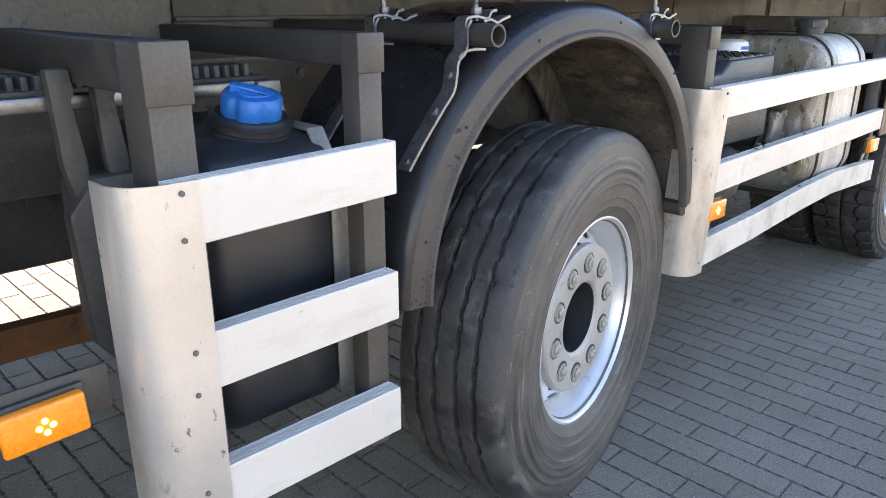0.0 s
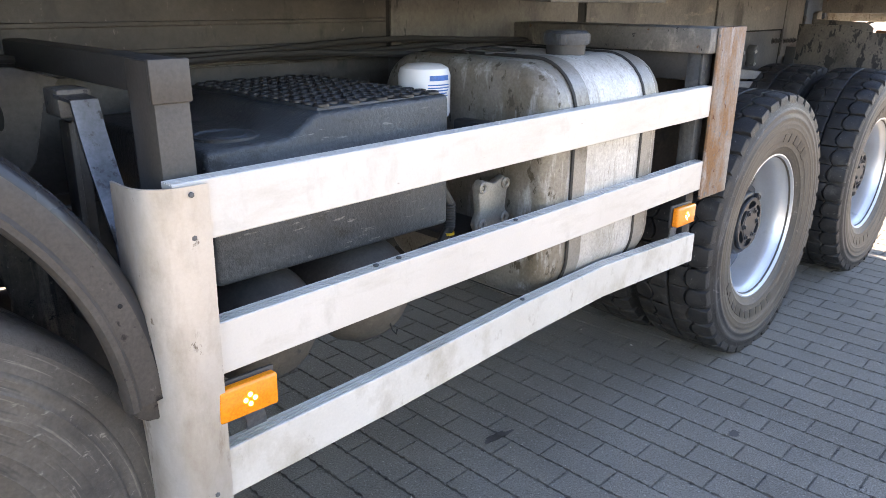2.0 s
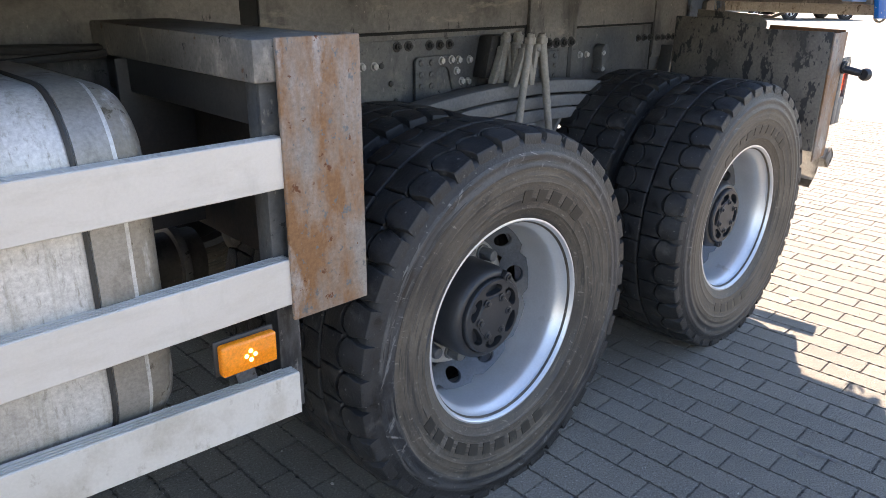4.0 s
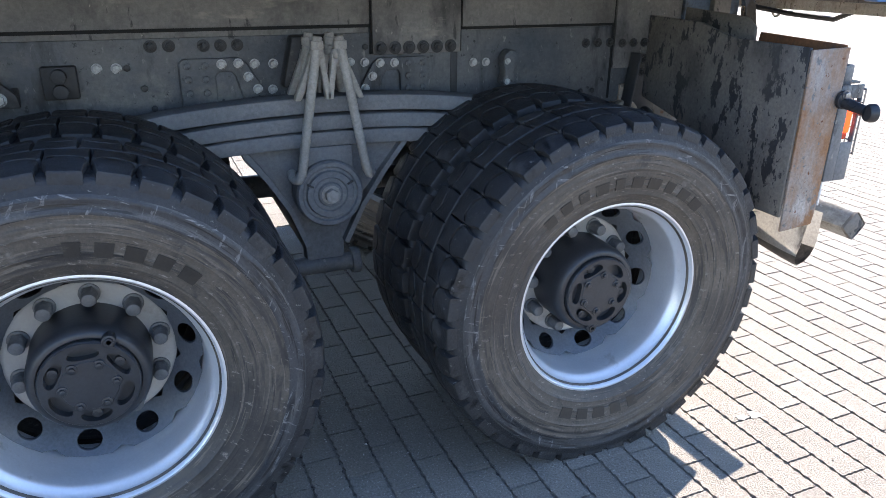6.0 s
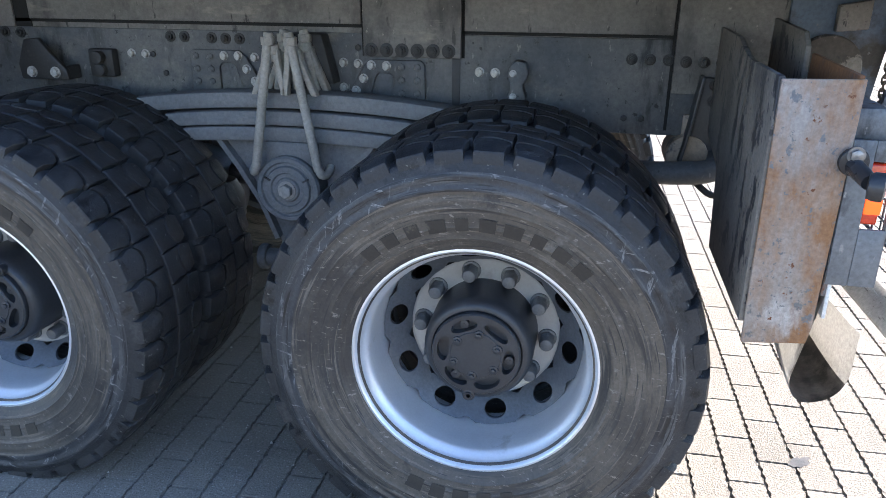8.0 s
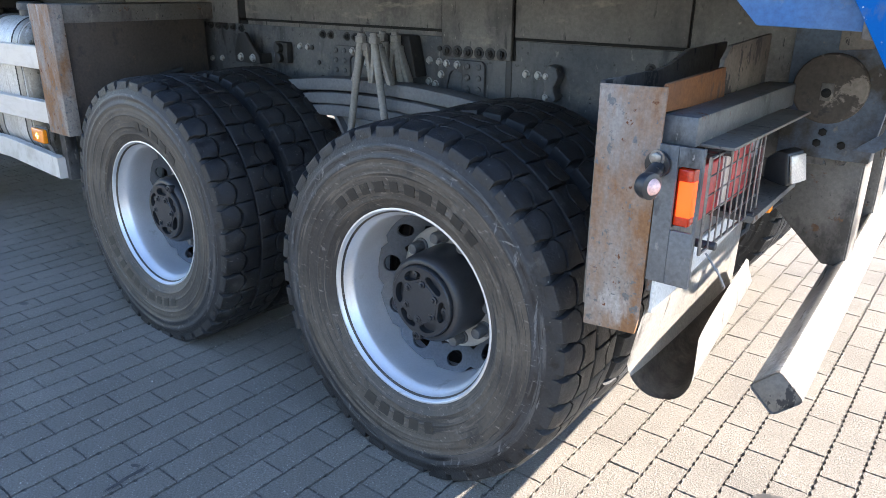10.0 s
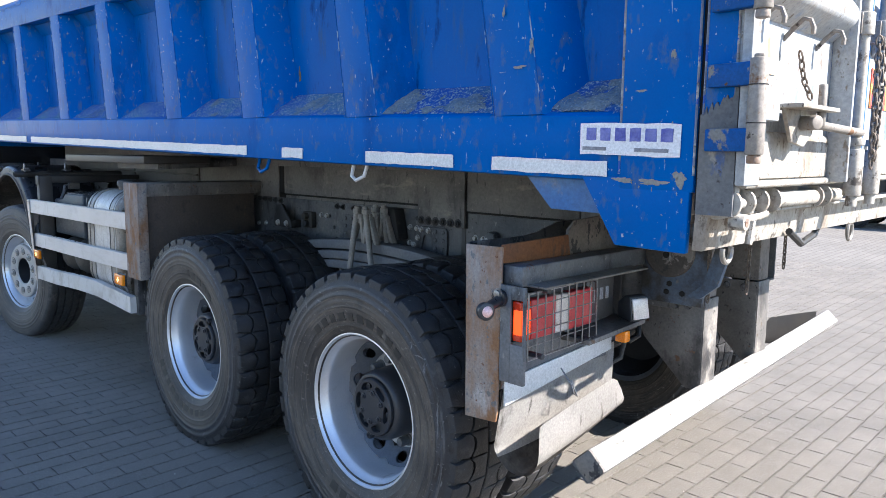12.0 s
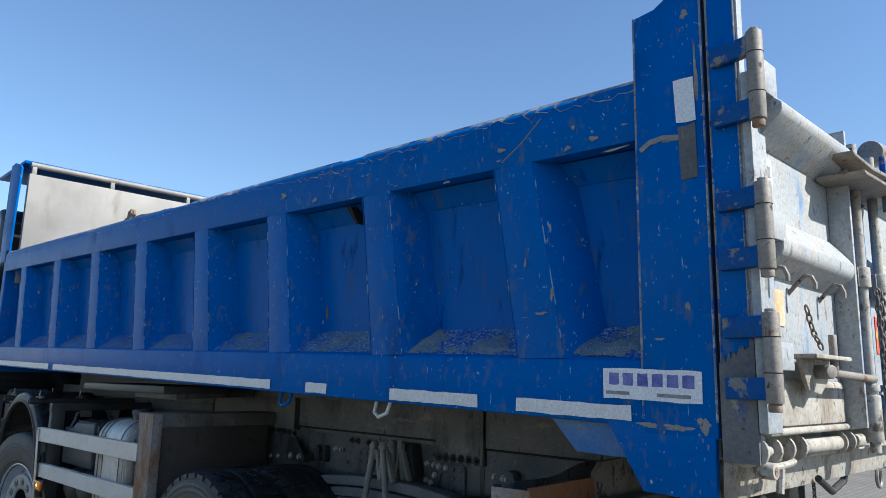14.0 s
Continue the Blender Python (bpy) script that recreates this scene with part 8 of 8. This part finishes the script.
PW, PL = 0.105, 0.2222
outline = []
for sx in (1, -1):
    for k in range(13):
        y = (-0.5 + k / 12) * sx * (PL - 0.0036)
        tooth = (0.0036 if k % 2 else -0.0030) if 0 < k < 12 else 0.0
        outline.append((sx * ((PW - 0.0074) / 2 + tooth), y))
    for k in range(1, 8):
        outline.append((sx * (PW - 0.0042) * (0.5 - k / 8), sx * ((PL - 0.0046) / 2 + (0.0018 if k % 2 else -0.0012))))


def paver_geometry(cx, cy, r, lift=0.0):
    """One wavy-edged paver: sloping chamfer, open below."""
    ca, sa = math.cos(r), math.sin(r)
    vs = []
    for k, dz in ((1.0, -0.0095), (0.0, 0.0)):
        for x, y in outline:
            if not k:
                x, y = x * 0.968, y * 0.984
            px, py = cx + x * ca - y * sa, cy + x * sa + y * ca
            vs.append((px, py, dz + lift))
    n = len(outline)
    fs = [(i, (i + 1) % n, (i + 1) % n + n, i + n) for i in range(n)]
    fs.append(tuple(range(n, 2 * n)))
    return vs, fs


rnd = random.Random(21)
TURNY = radians(0.8)
ct, st = math.cos(TURNY), math.sin(TURNY)
verts, faces, near = [], [], []
for i in range(-8, 152):
    for j in range(-6, 72):
        u, v = PX0 + i * PW, PY0 + j * PL + (PL / 2 if i % 2 else 0.0)
        x, y = 4 + (u - 4) * ct - (v - 0) * st, (u - 4) * st + v * ct
        if not (PX0 < x < PX1 and PY0 < y < PY1):
            continue
        spot = (x, y, TURNY + rnd.uniform(-0.006, 0.006), rnd.uniform(-0.0014, 0.0008))
        if 4.9 < x < 7.0 and -2.4 < y < -1.3 and len(near) < 300 and rnd.random() < 0.9:
            near.append(spot)
            continue
        vs, fs = paver_geometry(x, y, spot[2], spot[3])
        k = len(verts)
        verts += vs
        faces += [tuple(q + k for q in f) for f in fs]
me = bpy.data.meshes.new("pavers")
me.from_pydata(verts, [], faces)
me.materials.append(PAVER)
ob = new("pavers", me)
ob.parent = ground
tagged(ob, "wavy-edged grey concrete pavers", kind="stuff")
vs, fs = paver_geometry(0, 0, 0)
me = bpy.data.meshes.new("paver")
me.from_pydata(vs, [], fs)
me.materials.append(PAVER)
for x, y, r, lift in near:
    o = new("paver", me)
    o.parent = ground
    o.matrix_basis = Matrix.LocRotScale((x, y, lift), Euler((0, 0, r)), None)


# oil spots and dirt on the paving
def spot_sheet(x, y, dx, dy, seed, mat, label, turned=0.0):
    r = random.Random(seed)
    bm = bmesh.new()
    k = 26
    c = bm.verts.new((0, 0, 0.0022))
    ring = []
    for i in range(k):
        a = 2 * math.pi * i / k
        q = r.uniform(0.55, 1.0)
        ring.append(bm.verts.new((dx * q * math.cos(a), dy * q * math.sin(a), 0.0022)))
    for i in range(k):
        bm.faces.new((c, ring[i], ring[(i + 1) % k]))
    turn(bm, pose(x, y, 0, 0, 0, turned))
    ob = part("stain", bm, mat, ground, label)


OIL = surface("oil_stain", (0.035, 0.033, 0.03), (0.07, 0.065, 0.058), 0.5, 0, 20, 200, 0.3)
PALE = surface("pale_mortar_spill", (0.20, 0.19, 0.172), (0.27, 0.255, 0.232), 0.9, 0, 20, 100, 0.5)
spot_sheet(5.432, -1.82, 0.105, 0.009, 1, OIL, "narrow dark oil streak", 96)
spot_sheet(5.395, -1.775, 0.022, 0.010, 8, OIL, "dark blot beside the oil streak", 30)
spot_sheet(3.33, -0.94, 0.07, 0.022, 2, OIL, "dark oil spot", -10)
spot_sheet(3.91, -1.48, 0.03, 0.02, 3, OIL, "dark oil spot")
spot_sheet(6.60, -1.27, 0.032, 0.022, 4, PALE, "crumbled pale spill")
spot_sheet(6.545, -1.265, 0.022, 0.018, 5, OIL, "small dark crumb")
spot_sheet(6.93, -0.70, 0.05, 0.025, 6, OIL, "dark spot", 40)
spot_sheet(4.9, -2.1, 0.02, 0.012, 7, OIL, "small dark spot")


# loose grit on the paving
rnd = random.Random(77)
verts, faces = [], []
for i in range(900):
    x, y = rnd.uniform(0.0, 9.5), rnd.uniform(-3.2, 1.6)
    r = rnd.uniform(0.0012, 0.0042) * (1.8 if rnd.random() < 0.05 else 1.0)
    k = len(verts)
    z = 0.0015
    for a in range(5):
        t = 2 * math.pi * a / 5 + rnd.uniform(-0.4, 0.4)
        verts.append((x + r * math.cos(t), y + r * math.sin(t), z - 0.002))
    verts.append((x + rnd.uniform(-0.3, 0.3) * r, y, z + r * 0.9))
    faces += [(k + a, k + (a + 1) % 5, k + 5) for a in range(5)]
me = bpy.data.meshes.new("grit")
me.from_pydata(verts, [], faces)
me.materials.append(surface("pale_grit", (0.20, 0.18, 0.15), (0.45, 0.42, 0.37), 0.9, 0, 9, 100, 0.2, spread=0.05))
ob = new("grit", me)
ob.parent = ground
tagged(ob, "loose pale grit scattered on the pavers", kind="stuff")


# ---------------- parked vehicles in the distance ----------------
def car(name, x, y, yaw, paint, label, long=4.2, wide=1.75, tall=1.5, pickup=False, tail=False):
    e = thing(name, (x, y, 0), label, "car", "parked cars")
    L, W, H = long / 2, wide / 2, tall
    lower = [(-L, 0.32), (-L - 0.02, 0.55), (-L + 0.05, 0.80), (-L + 0.9, 0.92), (L - 0.5, 0.95), (L - 0.05, 0.88), (L + 0.02, 0.55), (L - 0.05, 0.30), (L - 0.5, 0.24), (-L + 0.5, 0.24)]
    cabin = [(-L + 0.8, 0.90), (-L + 1.45, H - 0.06), (-L + 1.8, H), (L - 1.1, H - 0.02), (L - 0.55, 1.2), (L - 0.30, 0.94)]
    if pickup:
        cabin = [(-L + 1.2, 0.92), (-L + 1.75, H - 0.06), (-L + 2.0, H), (L - 2.2, H - 0.02), (L - 2.0, 0.94)]

    def local(nm, bm, mat, parent, lb=""):
        ob = new(nm, mesh_of(nm, bm, mat))
        ob.parent = parent
        return tagged(ob, lb)
    b = local("car_body", prism(lower, "y", -W, W, 0.06, seg=3), paint, e)
    local("cabin", prism([(a, c) for a, c in cabin], "y", -W + 0.12, W - 0.12, 0.05, seg=3), CARGLASS, e, "dark windows")
    roof = [(a, c) for a, c in cabin if c > H - 0.12]
    local("roof", box(roof[0][0], roof[-1][0], -W + 0.14, W - 0.14, H - 0.03, H + 0.015, 0.02), paint, e)
    for wx in (-L + 0.8, L - 0.8):
        for wy in (-W + 0.09, W - 0.09):
            s = -1 if wy < 0 else 1
            wl = turn(lathe([(0.20, -0.11), (0.30, -0.11), (0.325, -0.07), (0.325, 0.07), (0.30, 0.11), (0.20, 0.11)], 28, closed=True), pose(wx, wy, 0.325))
            wh = local("wheel", wl, RUBBER, e)
            bm = bmesh.new()
            for k in range(5):
                a = 2 * math.pi * k / 5
                rod((wx, wy + s * 0.09, 0.325), (wx + 0.19 * math.cos(a), wy + s * 0.10, 0.325 + 0.19 * math.sin(a)), 0.03, 8, bm=bm)
            rod((wx, wy + s * 0.06, 0.325), (wx, wy + s * 0.11, 0.325), 0.05, 12, bm=bm)
            join(bm, turn(lathe([(0.19, -0.02), (0.205, -0.02), (0.205, 0.02), (0.19, 0.02)], 28, closed=True), pose(wx, wy + s * 0.09, 0.325)))
            local("alloy_rim", bm, RIM, wh, "alloy rim")
            # black disc on the body side paints the well's shade
            local("wheel_well", rod((wx, wy - s * 0.02, 0.33), (wx, wy + s * 0.093, 0.33), 0.38, 28), HOLE, e)
    for s in (-1, 1):
        local("headlight", turn(box(-0.10, 0.10, -0.18, 0.18, -0.07, 0.07, 0.04, 3), pose(-L + 0.09, s * (W - 0.24), 0.72, 0, 18, -s * 14)), CLEARLENS, e, "clear headlight")
        local("fog_lamp", turn(rod((0, 0, 0), (-0.04, 0, 0), 0.05, 14), pose(-L + 0.01, s * (W - 0.3), 0.42)), CLEARLENS, e)
    local("grille", box(-L - 0.025, -L + 0.05, -0.42, 0.42, 0.58, 0.70, 0.02), CARBLACK, e, "black grille")
    local("air_intake", box(-L - 0.03, -L + 0.05, -0.55, 0.55, 0.30, 0.42, 0.02), CARBLACK, e)
    local("number_plate", box(-L - 0.045, -L - 0.02, -0.26, 0.26, 0.46, 0.57, 0.005), YELLOW, e, "yellow number plate with dark bars")
    for k in range(6):
        local("plate_bar", box(-L - 0.0475, -L - 0.044, -0.20 + 0.07 * k, -0.16 + 0.07 * k, 0.485, 0.545, 0.0), CARBLACK, e)
    if tail:
        local("rear_plate", box(L + 0.045, L + 0.06, -0.26, 0.26, 0.52, 0.63, 0.005), YELLOW, e, "yellow number plate with dark bars")
        for k in range(6):
            local("plate_bar", box(L + 0.0605, L + 0.0625, -0.20 + 0.07 * k, -0.16 + 0.07 * k, 0.545, 0.605, 0.0), CARBLACK, e)
        local("rear_bumper", box(L - 0.35, L + 0.05, -W + 0.03, W - 0.03, 0.26, 0.50, 0.05, 3), DARK, e, "dark grey plastic bumper")
        for yy in (-0.07, 0.07):
            local("exhaust_tip", rod((L - 0.05, yy, 0.32), (L + 0.075, yy, 0.32), 0.045, 16, bevel=0.008), ZINC, e)
        for sd in (-1, 1):
            local("tail_light", box(L - 0.12, L + 0.02, sd * (W - 0.12) - 0.12, sd * (W - 0.12) + 0.12, 0.72, 0.88, 0.03, 3), REDLENS, e, "red tail light")
    e.rotation_euler = (0, 0, radians(yaw))
    return e


car("parked_car", 15.95, 14.25, 93, CARRED, "red hatchback with alloy wheels parked in the sun")
car("parked_car", 13.70, 15.95, -90, CARBLUE, "blue car with a grey bumper parked tail-on in the sun", 4.2, 1.75, 1.5, False, True)
car("parked_car", 11.0, 17.0, 80, CARRED, "red hatchback parked beside others")
car("pickup", 19.2, 15.6, 93, CARBLACK, "black pickup parked in the sun", 5.2, 1.85, 1.8, True)
car("parked_car", 35.0, 13.4, -35, CARSILVER, "pale silver car far across the yard")
car("parked_car", 37.4, 10.6, -35, CARBLACK, "black car far across the yard")
car("parked_car", 4.70, 15.45, 2, CARBLUE, "dark blue car parked across the yard", 4.5, 1.8, 1.5)
